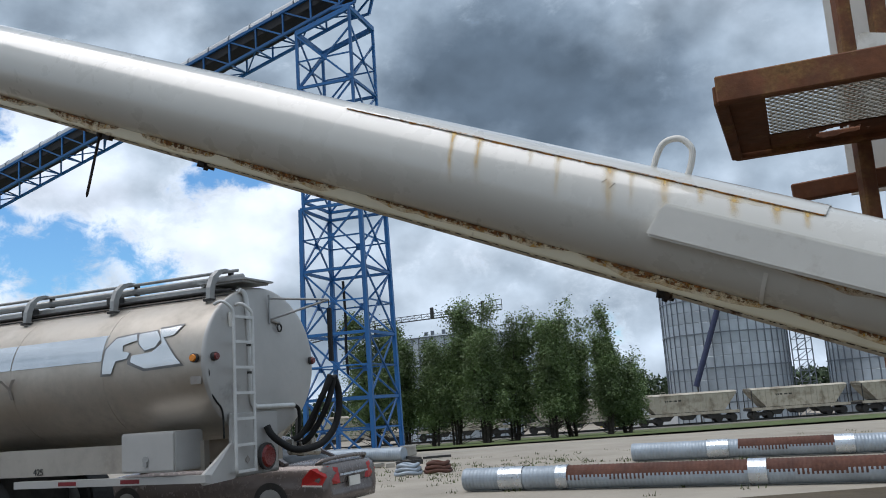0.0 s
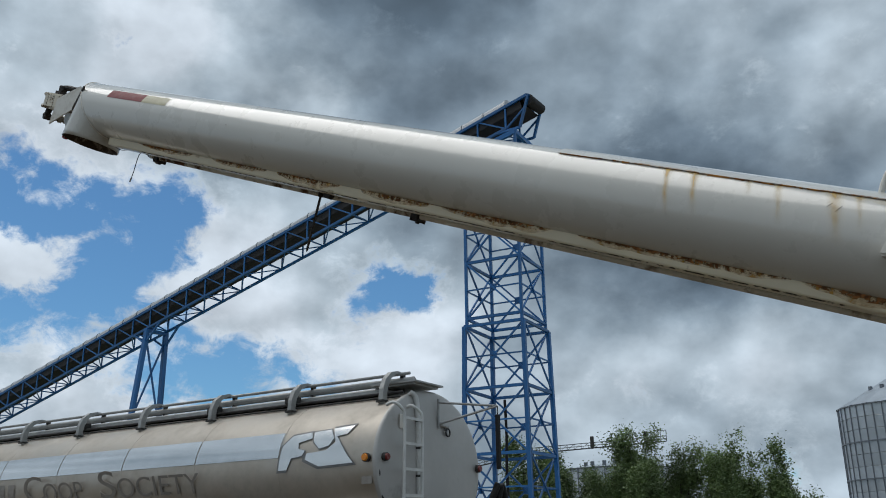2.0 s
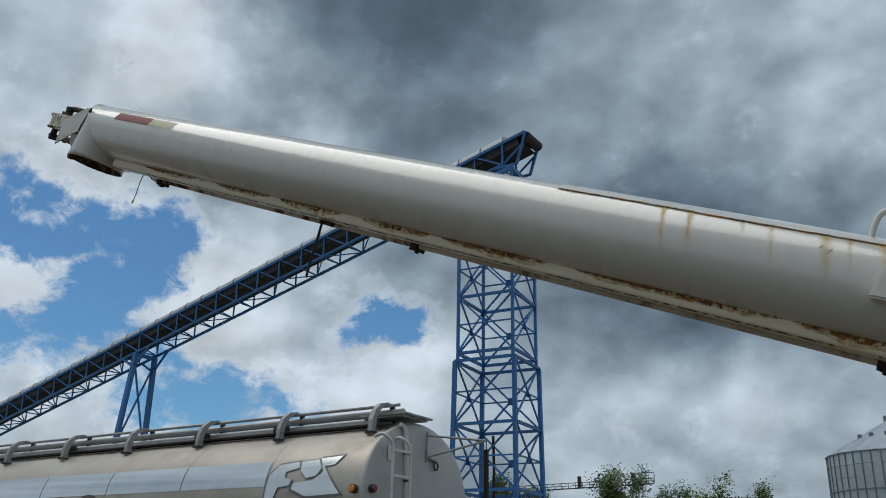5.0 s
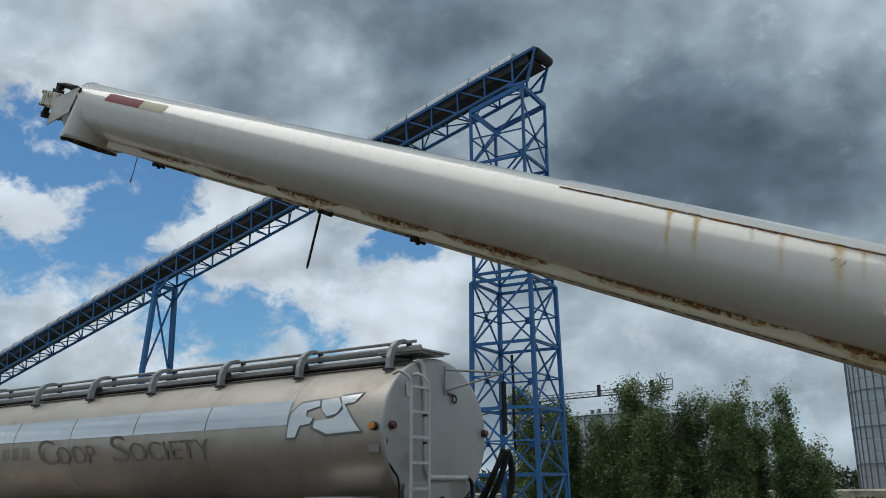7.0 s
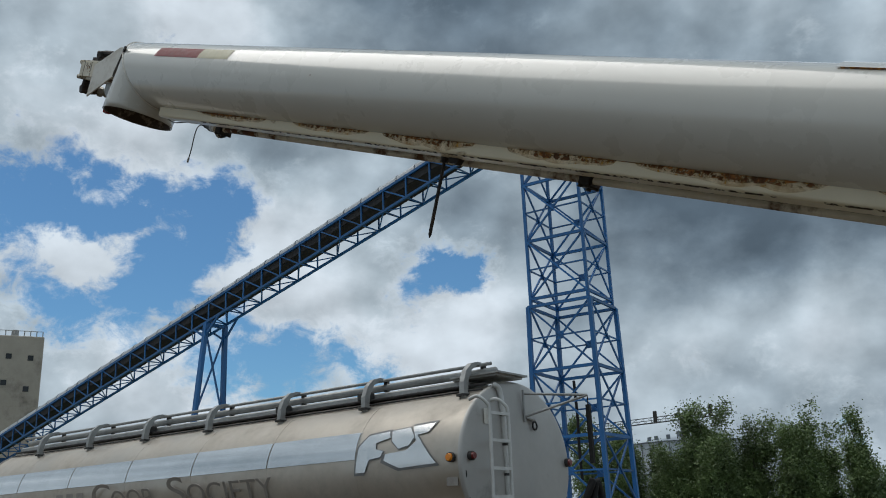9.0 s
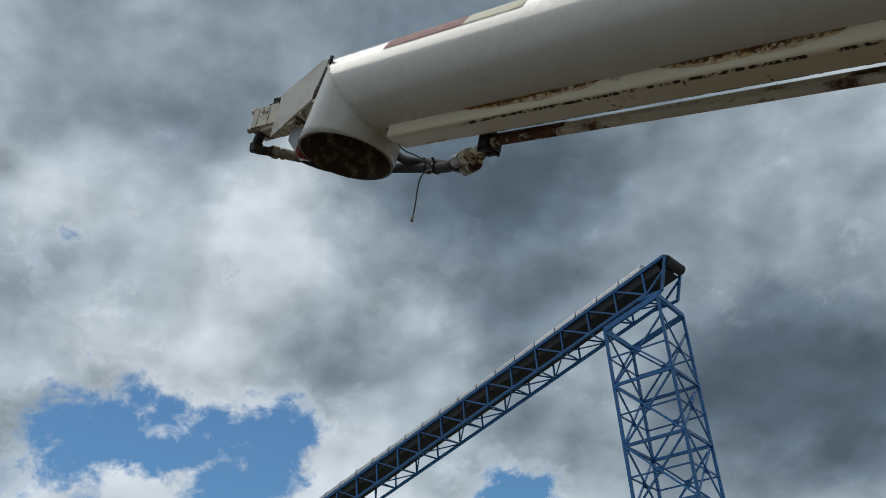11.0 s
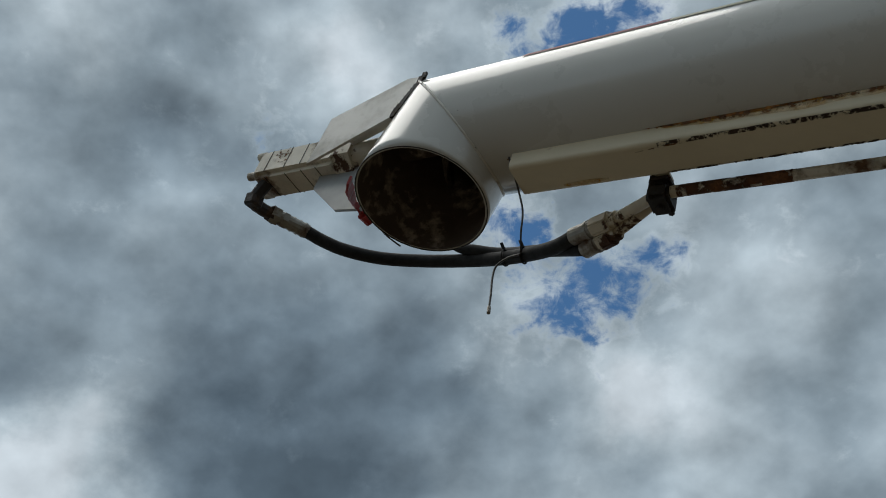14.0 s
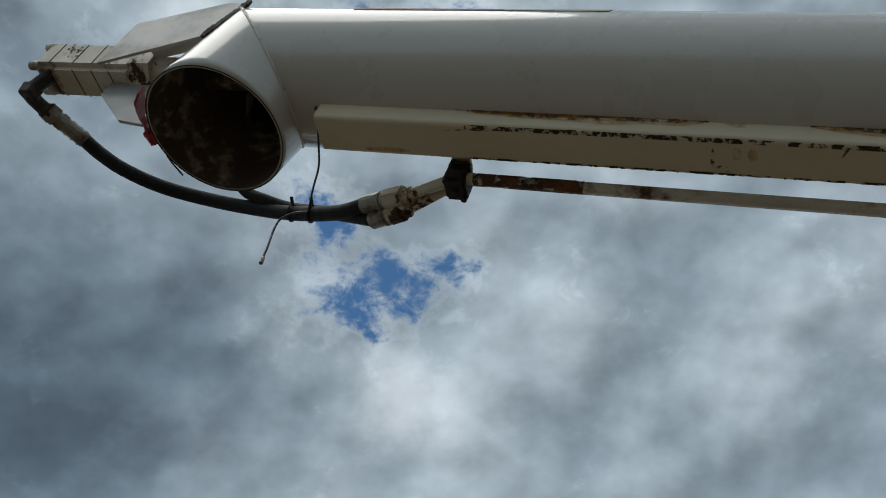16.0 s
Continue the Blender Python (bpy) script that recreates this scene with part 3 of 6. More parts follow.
for x0, x1, depth in ((-0.30, 0.20, 0.010), (0.22, 0.55, 0.012), (0.6, 1.15, 0.016), (1.2, 1.9, 0.012), (2.0, 2.9, 0.012), (3.0, 3.8, 0.012)):
    for side in (-1, 1):
        bm = bmesh.new()
        prev = None
        steps = int((x1 - x0) / 0.005)
        for k in range(steps + 1):
            x = x0 + (x1 - x0) * k / steps
            gate = max(0.0, noise.noise(Vector((x * 6, side * 3, 2))) + 0.30)
            drip = max(0.0, noise.noise(Vector((x * 34, side, 7))) - 0.22) * depth
            lo = 0.45 - (0.12 * gate + 55 * drip) * (0.7 + 1.0 * noise.noise(Vector((x * 40, side, 5))))
            hi = 0.46 + 0.09 * gate * (0.7 + 1.0 * noise.noise(Vector((x * 30, side, 8))))
            c = CR + 0.0007
            p = []
            for a in (hi, 0.5 * (hi + lo), max(lo, 0.0), min(lo, 0.0)):
                if a >= 0:
                    p.append(bm.verts.new((x, side * (b_ - CR + c * math.sin(a * math.pi / 2)), low_ + CR - c * math.cos(a * math.pi / 2))))
                else:
                    p.append(bm.verts.new((x, side * (b_ - CR + 0.012 * a), low_ - 0.0007)))
            if prev:
                for j in range(3):
                    bm.faces.new((prev[j], p[j], p[j + 1], prev[j + 1]))
            prev = p
        auger_part("rust_patch", bm, FLAKE_DARK, "dark flaking rust on the channel edge", channel)
bm = bmesh.new()
sweep(bm, [(-0.803 - 0.1405 * math.cos(a), -0.006 + 0.1405 * math.sin(a), -0.1835 - 0.007 * math.cos(a) - 0.014 * math.sin(a)) for a in (2 * math.pi * k / 24 for k in range(25))], 0.0013, 6)
auger_part("lip_edge", bm, BLACK_IRON, "rusty edge of the lip", spout, smooth=True)

# saddle plate with its rusty edge, and stains that run down from it
bm = bmesh.new()
rows = shell(bm, 1.98, 3.34, -0.71, 0.71, R + 0.004, 40, 20, 0.015)
auger_part("saddle_plate", bm, WHITE, "white doubler plate over the top of the tube", smooth=True)
for side in (-1, 1):
    bm = bmesh.new()
    prev = None
    for k in range(160):
        x = 1.98 + 1.36 * k / 159
        a = side * (0.71 + 0.012 * noise.noise(Vector((x * 14, 0, 0))) + 0.05 * noise.noise(Vector((math.floor(x * 9 + 0.3 * noise.noise(Vector((x * 3, 5, 0)))) * 0.37, 7, 0))))
        w = 0.003 + 0.035 * max(0, noise.noise(Vector((x * 7, 2, side)))) ** 1.3
        p = [bm.verts.new((x, -r * math.sin(q), r * math.cos(q))) for r, q in ((R + 0.0046, a - side * 0.006), (R + 0.0044, a + side * 0.004), (R + 0.001, a + side * (0.008 + w)))]
        if prev:
            for j in (0, 1):
                bm.faces.new((prev[j], p[j], p[j + 1], prev[j + 1]))
        prev = p
    auger_part("rusty_seam", bm, RUSTY_EDGE, "cracked rusty edge of the doubler plate")
for x, length, w, strong in ((2.355, 1.15, 0.015, 0.62), (2.437, 1.05, 0.018, 0.55), (2.592, 0.45, 0.014, 0.30), (2.672, 0.95, 0.015, 0.36), (2.816, 1.10, 0.026, 0.42), (2.875, 0.8, 0.013, 0.30), (2.96, 0.75, 0.022, 0.40), (3.05, 0.40, 0.016, 0.45), (3.13, 0.50, 0.022, 0.55), (3.23, 0.45, 0.022, 0.55), (3.30, 0.40, 0.016, 0.55)):
    bm = bmesh.new()
    fade_of = bm.verts.layers.float.new("fade")
    prev = None
    for k in range(31):
        q = k / 30
        wide = 0.5 * w * (1 + 0.35 * noise.noise(Vector((x * 9, q * 4, 0))) + 0.8 * math.exp(-q * 9))
        a = 0.715 + length * q
        mid = x + 0.006 * noise.noise(Vector((x, q * 2, 3))) + 0.042 * length * q
        p = []
        for u in (-1.6, -0.9, -0.4, 0.0, 0.4, 0.9, 1.6):
            v = bm.verts.new((mid + u * wide, -(R + 0.0012) * math.sin(a), (R + 0.0012) * math.cos(a)))
            v[fade_of] = 1.45 * strong * math.exp(-1.6 * u * u) * (1 - q) ** 0.7 * (0.75 + 0.5 * noise.noise(Vector((x * 5, q * 6, u * 0.8)))) if abs(u) < 1.5 else 0.0
            p.append(v)
        if prev:
            for m in range(6):
                bm.faces.new((prev[m], p[m], p[m + 1], prev[m + 1]))
        prev = p
    auger_part("rust_stain", bm, RUN, "pale ochre rust run", tube, smooth=True)
for x0, x1, deep_ in ((2.84, 3.33, 0.26), (2.32, 2.56, 0.10)):
    bm = bmesh.new()
    prev = None
    for k in range(61):
        x = x0 + (x1 - x0) * k / 60
        a = 0.72 + deep_ * math.sin(math.pi * k / 60) ** 0.5 * (0.45 + 0.8 * abs(noise.noise(Vector((x * 16, deep_, 1)))))
        r = R + 0.0006
        p = [bm.verts.new((x, -r * math.sin(q), r * math.cos(q))) for q in (0.71, a)]
        if prev:
            bm.faces.new((prev[0], p[0], p[1], prev[1]))
        prev = p
    auger_part("rust_stain", bm, PALE_STAIN, "pale ochre bloom below the doubler plate", tube, smooth=True)
# rust that bleeds from the channel's weld line up the tube and down its side
for x0, x1, up, down in ((1.16, 1.5, 0.10, 0.030), (1.55, 2.0, 0.08, 0.028), (2.1, 2.75, 0.05, 0.022), (2.78, 3.3, 0.09, 0.030), (3.32, 3.95, 0.06, 0.022), (-0.3, 0.1, 0.03, 0.022), (0.25, 0.62, 0.05, 0.024), (0.68, 1.05, 0.06, 0.03)):
    for side in (-1, 1):
        for mat, k_ in ((STREAK, 1.0), (STAIN_DARK, 0.6)):
            bm = bmesh.new()
            prev = None
            steps = int((x1 - x0) / 0.008)
            for k in range(steps + 1):
                x = x0 + (x1 - x0) * k / steps
                fade = math.sin(math.pi * k / steps) ** 0.4
                n1 = 0.6 + 0.6 * abs(noise.noise(Vector((x * 7, side, 6 + k_))))
                n2 = 0.6 + 0.6 * abs(noise.noise(Vector((x * 7, side, 2 + k_))))
                a = 2.84 - up * fade * n1 * k_
                lift = 0.0016 + 0.0004 * (k_ < 1)
                p = [bm.verts.new((x, side * (R + lift - 0.0005) * math.sin(a), (R + lift - 0.0005) * math.cos(a))), bm.verts.new((x, side * (b_ + lift), -0.1285)),
                     bm.verts.new((x, side * (b_ + lift), -0.129 - 1.25 * down * fade * n2 * k_))]
                if prev:
                    for j in (0, 1):
                        bm.faces.new((prev[j], p[j], p[j + 1], prev[j + 1]))
                prev = p
            auger_part("rust_stain", bm, mat, "ochre and brown rust bleeding from the weld", channel, smooth=True)
for x0, x1, y0, y1, mat, text in ((-0.50, -0.41, 0.018, 0.034, STREAK, "orange rust bloom under the channel"), (0.140, 0.154, -0.026, 0.004, STREAK, "brown stain under the channel"), (0.163, 0.178, -0.026, 0.006, STREAK, "brown stain under the channel"), (0.108, 0.114, -0.026, 0.028, STAIN_DARK, "dark stain line under the channel"), (0.114, 0.140, 0.014, 0.030, STAIN_DARK, "dark rust blot under the channel")):
    bm = bmesh.new()
    prev = None
    for k in range(13):
        q = k / 12
        grow = math.sin(math.pi * (0.06 + 0.88 * q)) ** 0.5 * (0.75 + 0.5 * noise.noise(Vector((q * 5, x0 * 30, 1))))
        mid, half = 0.5 * (y0 + y1), 0.5 * (y1 - y0)
        p = [bm.verts.new((x0 + (x1 - x0) * q, mid + s_ * half * grow, low_ - 0.0010)) for s_ in (-1, 1)]
        if prev:
            bm.faces.new((prev[0], p[0], p[1], prev[1]))
        prev = p
    auger_part("rust_stain", bm, mat, text, channel)
bm = bmesh.new()
bm.faces.new([bm.verts.new(v) for v in ((-0.345, -0.026, low_ - 0.0011), (-0.29, -0.0325, low_ - 0.0011), (-0.235, -0.0310, low_ - 0.0011), (-0.29, -0.0285, low_ - 0.0011))])
auger_part("scratch", bm, STAIN_DARK, "dark crack in the channel paint", channel)
# marks across the underside of the channel
rnd = random.Random(12)
for k in range(14):
    x = rnd.uniform(-0.2, 2.2)
    ln, y0 = rnd.choice((0.012, 0.02, 0.03, 0.055)), rnd.uniform(-0.038, 0.0)
    bm = bmesh.new()
    w = rnd.uniform(0.0012, 0.004)
    lean = rnd.uniform(-0.02, 0.02)
    bm.faces.new([bm.verts.new(v) for v in ((x - w, y0, low_ - 0.0012), (x + w, y0, low_ - 0.0012), (x + lean + w * 0.5, y0 + ln, low_ - 0.0012), (x + lean - w * 0.3, y0 + ln, low_ - 0.0012))])
    auger_part("scratch", bm, STAIN_DARK, "dark scrape on the channel", channel)
for x, a0, a1 in ((2.82, 1.02, 1.12), (2.845, 1.06, 1.20)):
    bm = bmesh.new()
    bm.faces.new([bm.verts.new((x + dx, -(R + 0.0011) * math.sin(q), (R + 0.0011) * math.cos(q))) for dx, q in ((0.0, a0), (0.004, a0), (-0.006, a1), (-0.009, a1))])
    auger_part("scrape", bm, LOGO_EDGE, "grey scrape mark", tube)
# side box beam
bm = bmesh.new()
prism(bm, [(2.985, 0.036), (3.0, 0.044), (5.2, 0.044), (5.2, -0.044), (2.965, -0.044)], -0.168, -0.09, axis=1)
bmesh.ops.bevel(bm, geom=bm.edges[:], offset=0.006, segments=2, affect="EDGES")
auger_part("side_box_beam", bm, WHITE_CLEAN, "white folded steel box along the side of the tube")
for x0, x1, a0, deep_, mat in ((3.27, 3.62, 1.86, 0.17, STREAK), (3.27, 3.60, 1.86, 0.11, STAIN_DARK), (3.75, 4.3, 1.86, 0.12, STREAK), (3.78, 4.2, 1.86, 0.08, STAIN_DARK), (3.565, 3.585, 1.9, 0.55, STREAK)):
    bm = bmesh.new()
    prev = None
    for k in range(31):
        x = x0 + (x1 - x0) * k / 30
        a = a0 + deep_ * (0.35 + 0.65 * math.sin(math.pi * k / 30)) * (0.75 + 0.4 * noise.noise(Vector((x * 15, 4, 0))))
        r = R + (0.0010 if mat is STREAK else 0.0014)
        p = [bm.verts.new((x, -r * math.sin(q), r * math.cos(q))) for q in (a0, (a0 + a) / 2, a)]
        if prev:
            for j in (0, 1):
                bm.faces.new((prev[j], p[j], p[j + 1], prev[j + 1]))
        prev = p
    auger_part("rust_stain", bm, mat, "rust bleeding from under the side box", tube, smooth=True)
bm = bmesh.new()
rows = shell(bm, 3.248, 3.258, 2.0, 3.4, R + 0.003, 1, 16)
auger_part("weld_band", bm, WHITE_CLEAN, "pale weld band", tube)
# lifting loop
bm = bmesh.new()
sweep(bm, [(2.905, -0.02, 0.13), (2.905, -0.02, 0.17), (2.915, -0.02, 0.205), (2.95, -0.02, 0.222), (2.985, -0.02, 0.205), (2.995, -0.02, 0.17), (2.995, -0.02, 0.13)], 0.0085, 10)
auger_part("lifting_loop", bm, WHITE_CLEAN, "white bent-rod lifting loop", smooth=True)
# reflective tape
for name, x0, x1, mat, text in (("reflective_tape", -0.572, -0.275, RED_TAPE, "red reflective tape"), ("reflective_tape", -0.275, -0.085, PALE_TAPE, "faded pale reflective tape")):
    bm = bmesh.new()
    shell(bm, x0, x1, 0.83, 1.19, R + 0.0012, 1, 10)
    auger_part(name, bm, mat, text, tube, smooth=True)

# bracket, bearing, hydraulic motor
bm = bmesh.new()
prism(bm, [(-0.813, 0.076), (-0.858, 0.081), (-1.036, 0.002), (-1.047, -0.135), (-0.855, -0.034)], -0.121, -0.115, axis=1)
auger_part("bracket_plate", bm, WHITE_CLEAN, "white cut-steel motor bracket plate")
bm = bmesh.new()
for p0, p1 in (((-0.822, -0.075, 0.078), (-0.858, -0.075, 0.083)), ((-0.858, -0.075, 0.083), (-1.036, -0.075, 0.004))):
    beam(bm, p0, p1, 0.082, 0.005)
auger_part("bracket_top", bm, WHITE_CLEAN, "white bracket cover")
bm = bmesh.new()
prism(bm, [(-1.135, 0.035), (-1.135, -0.085), (-1.04, -0.164), (-0.965, -0.174), (-0.955, 0.02)], -0.004, 0.004, axis=1)
auger_part("bearing_plate", bm, GREY_STEEL, "grey steel bearing plate")
bm = bmesh.new()
rod(bm, (-1.104, 0, 0), (-0.915, 0, 0), 0.036, 24)
rod(bm, (-1.084, 0, 0), (-1.034, 0, 0), 0.05, 6)
auger_part("bearing_housing", bm, CHIPPED, "grimy white bearing housing", smooth=False)
motor_bm = bmesh.new()
box(motor_bm, (-1.201, 0, 0), (0.234, 0.088, 0.088))
bmesh.ops.bevel(motor_bm, geom=[e for e in motor_bm.edges if e.calc_length() > 0.2], offset=0.012, segments=4, affect="EDGES")
motor = auger_part("hydraulic_motor", motor_bm, OLD_WHITE, "grimy white square hydraulic motor with banded body", smooth=False)


def square_band(bm, x, w, h, t):
    """A flat strap round the square motor at x."""
    for y, z, sy, sz in ((-h, 0, t, 2 * h - 0.02), (h, 0, t, 2 * h - 0.02), (0, -h, 2 * h - 0.02, t), (0, h, 2 * h - 0.02, t)):
        box(bm, (x, y, z), (w, sy, sz))


for x in (-1.128, -1.172, -1.222, -1.285):
    bm = bmesh.new()
    square_band(bm, x, 0.002, 0.0442, 0.0012)
    auger_part("motor_joint", bm, BLACK_IRON, "dark joint between motor sections", motor)
for y in (-0.033, 0.033):
    for z in (-0.033, 0.033):
        bm = bmesh.new()
        rod(bm, (-1.340, y, z), (-1.316, y, z), 0.0105, 12)
        auger_part("motor_bolt", bm, OLD_WHITE, "", motor)
bm = bmesh.new()
rod(bm, (-1.330, 0, 0), (-1.316, 0, 0), 0.026, 20)
auger_part("motor_end_cap", bm, OLD_WHITE, "round end cap", motor)
for x0, z0, x1, z1 in ((-1.262, 0.036, -1.246, -0.016), (-1.232, 0.034, -1.238, -0.014), (-1.268, 0.016, -1.218, 0.012), (-1.250, -0.002, -1.222, -0.010)):
    bm = bmesh.new()
    beam(bm, (x0, -0.0444, z0), (x1, -0.0444, z1), 0.0012, 0.0045)
    auger_part("rust_crack", bm, STAIN_DARK, "dark cracked paint line", motor)
bm = bmesh.new()
for k in range(11):
    q = k / 10
    p = Vector((-0.814 - 0.041 * q, -0.122, 0.078 - 0.112 * q))
    box(bm, p + Vector((0.003 * noise.noise(Vector((k * 1.7, 0, 0))), 0, 0)), (0.010 + 0.006 * noise.noise(Vector((k * 2.3, 1, 0))), 0.006, 0.016))
auger_part("torn_edge", bm, BLACK_IRON, "dark torn edge of the bracket plate")
bm = bmesh.new()
box(bm, (-1.270, 0.01, 0.050), (0.05, 0.04, 0.03))
auger_part("motor_port", bm, BLACK_IRON, "dark port block", motor)
for pts, text in (([(-1.296, -0.012, -0.04), (-1.324, -0.002, -0.084), (-1.327, 0.03, -0.082), (-1.321, 0.066, -0.072)], "lower hydraulic elbow"),
                  ([(-1.294, 0.02, 0.05), (-1.300, 0.03, 0.086), (-1.264, 0.045, 0.098), (-1.200, 0.06, 0.094)], "upper hydraulic elbow")):
    bm = bmesh.new()
    sweep(bm, pts, 0.016, 10)
    for p in (pts[1], pts[-1]):
        box(bm, p, (0.035, 0.035, 0.035), along((0, 0, 0), Vector(pts[-1]) - Vector(pts[1])))
    bmesh.ops.bevel(bm, geom=[e for e in bm.edges if e.calc_length() > 0.034], offset=0.005, segments=1, affect="EDGES")
    auger_part("hose_elbow", bm, BLACK_IRON, text)
bm = bmesh.new()
e0, e1 = Vector((-1.323, 0.060, -0.073)), Vector((-1.271, 0.145, -0.068))
rod(bm, e0, e0.lerp(e1, 0.22), 0.024, 6)
rod(bm, e0.lerp(e1, 0.30), e0.lerp(e1, 0.44), 0.022, 6)
rod(bm, e0.lerp(e1, 0.2), e1, 0.0185, 14)
for q in (0.55, 0.72, 0.88):
    rod(bm, e0.lerp(e1, q), e0.lerp(e1, q + 0.05), 0.0200, 14)
auger_part("hose_ferrule", bm, FITTING, "crimped steel hose end")
hose_pts = [(-1.273, 0.142, -0.068), (-1.235, 0.172, -0.080), (-1.178, 0.205, -0.092), (-1.097, 0.250, -0.091), (-0.984, 0.283, -0.087), (-0.839, 0.285, -0.101), (-0.721, 0.262, -0.123), (-0.613, 0.222, -0.147), (-0.550, 0.192, -0.149)]
bm = bmesh.new()
sweep(bm, hose_pts, 0.0162, 14)
auger_part("hydraulic_hose", bm, RUBBER, "bowed black rubber hydraulic hose", smooth=True)
bm = bmesh.new()
sweep(bm, [(-1.200, 0.06, 0.094), (-1.10, 0.12, 0.07), (-0.98, 0.22, 0.0), (-0.897, 0.262, -0.066), (-0.837, 0.272, -0.084), (-0.77, 0.280, -0.094), (-0.66, 0.250, -0.125), (-0.530, 0.215, -0.167)], 0.014, 12)
auger_part("hydraulic_hose", bm, RUBBER, "black return hose behind the spout", smooth=True)
for dy, up, end, stop in ((0.085, 0.0, Vector((-0.552, 0.192, -0.149)), Vector((-0.450, 0.150, -0.156))), (0.112, 0.026, Vector((-0.532, 0.215, -0.167)), Vector((-0.455, 0.178, -0.168)))):
    bm = bmesh.new()
    rod(bm, end, end.lerp(stop, 0.55), 0.0190, 16)
    rod(bm, end.lerp(stop, 0.40), end.lerp(stop, 0.46), 0.0205, 16)
    auger_part("hose_ferrule", bm, FITTING, "worn steel hose coupling")
    bm = bmesh.new()
    rod(bm, end.lerp(stop, 0.52), end.lerp(stop, 0.98), 0.0225, 6)
    rod(bm, end.lerp(stop, 0.96), end.lerp(stop, 1.12), 0.0165, 12)
    bmesh.ops.bevel(bm, geom=[e for e in bm.edges if e.calc_length() > 0.015], offset=0.003, segments=2, affect="EDGES")
    auger_part("coupling_nut", bm, CHIPPED, "hexagonal nut with chipped paint over rust")
    bm = bmesh.new()
    bend = [end.lerp(stop, 1.05), stop.lerp(Vector((-0.33, dy, -0.166 + up)), 0.6), Vector((-0.338, dy + 0.004, -0.166 + up)), Vector((-0.30, dy, -0.166 + up))]
    sweep(bm, bend, 0.0115, 12)
    auger_part("pipe_bend", bm, CHIPPED, "bent pipe end with chipped paint", smooth=True)
    bm = bmesh.new()
    sweep(bm, [(-0.302, dy, -0.166 + up), (0.2, dy, -0.168 + up), (3.0, dy, -0.168 + up), (6.5, dy, -0.168 + up)], 0.0105, 12)
    auger_part("hydraulic_pipe", bm, OLD_WHITE, "white hydraulic pipe with chipped rusty paint", smooth=True)
    bm = bmesh.new()
    sweep(bm, [(-0.305, dy, -0.166 + up), (-0.24, dy, -0.1663 + up), (-0.10, dy, -0.167 + up)], 0.0112, 12)
    auger_part("rusted_length", bm, PIPE_RUST, "stretch of pipe rusted through its paint", smooth=True)
for x in (-0.333, 1.35, 3.0, 4.7):
    bm = bmesh.new()
    box(bm, (x, 0.096, -0.142), (0.042, 0.056, 0.020))
    box(bm, (x, 0.096, -0.172), (0.042, 0.056, 0.034))
    bmesh.ops.bevel(bm, geom=bm.edges[:], offset=0.006, segments=2, affect="EDGES")
    rod(bm, (x, 0.098, -0.196), (x, 0.098, -0.12), 0.008, 6)
    rod(bm, (x - 0.014, 0.075, -0.190), (x - 0.014, 0.075, -0.13), 0.006, 6)
    rod(bm, (x + 0.014, 0.118, -0.190), (x + 0.014, 0.118, -0.13), 0.006, 6)
    auger_part("pipe_clamp", bm, BLACK_IRON, "greasy black pipe clamp")
    bm = bmesh.new()
    box(bm, (x, 0.066, -0.129), (0.036, 0.062, 0.006))
    auger_part("clamp_tab", bm, OLD_CREAM, "cream-painted tab carrying the clamp")
# wires, cable tie, red cap strap, hanging rod
for pts, r, text in (([(-0.592, -0.044, -0.14), (-0.589, -0.03, -0.152), (-0.595, 0.03, -0.172), (-0.619, 0.09, -0.160), (-0.665, 0.17, -0.140), (-0.694, 0.228, -0.134), (-0.697, 0.236, -0.141)], 0.0022, "loose wire down to the hose"),
                     ([(-0.697, 0.236, -0.141), (-0.731, 0.245, -0.139), (-0.759, 0.25, -0.154), (-0.757, 0.245, -0.191), (-0.741, 0.235, -0.247), (-0.729, 0.225, -0.29)], 0.0024, "dangling cut wire"),
                     ([(-0.937, 0.023, -0.188), (-0.936, 0.067, -0.190), (-0.92, 0.109, -0.192)], 0.002, "short loose wire under the lip"),
                     ([(-0.955, 0.03, -0.10), (-0.962, 0.02, -0.13), (-0.94, 0.01, -0.165)], 0.002, "thin wire on the red strap")):
    bm = bmesh.new()
    sweep(bm, pts, r, 6)
    auger_part("loose_wire", bm, WIRE, text, smooth=True)
bm = bmesh.new()
rod(bm, (-0.729, 0.225, -0.288), (-0.722, 0.219, -0.308), 0.0042, 8)
auger_part("wire_end", bm, FITTING, "pale crimped wire end")
for x, y, z in ((-0.700, 0.255, -0.128), (-0.757, 0.270, -0.116)):
    bm = bmesh.new()
    ring = [(x, y + 0.0185 * math.cos(a), z + 0.0185 * math.sin(a)) for a in (2 * math.pi * k / 10 for k in range(11))]
    sweep(bm, ring, 0.002, 5)
    rod(bm, (x, y - 0.012, z + 0.012), (x - 0.006, y - 0.022, z + 0.026), 0.004, 6)
    auger_part("cable_tie", bm, RUBBER, "black cable tie")
bm = bmesh.new()
prev = None
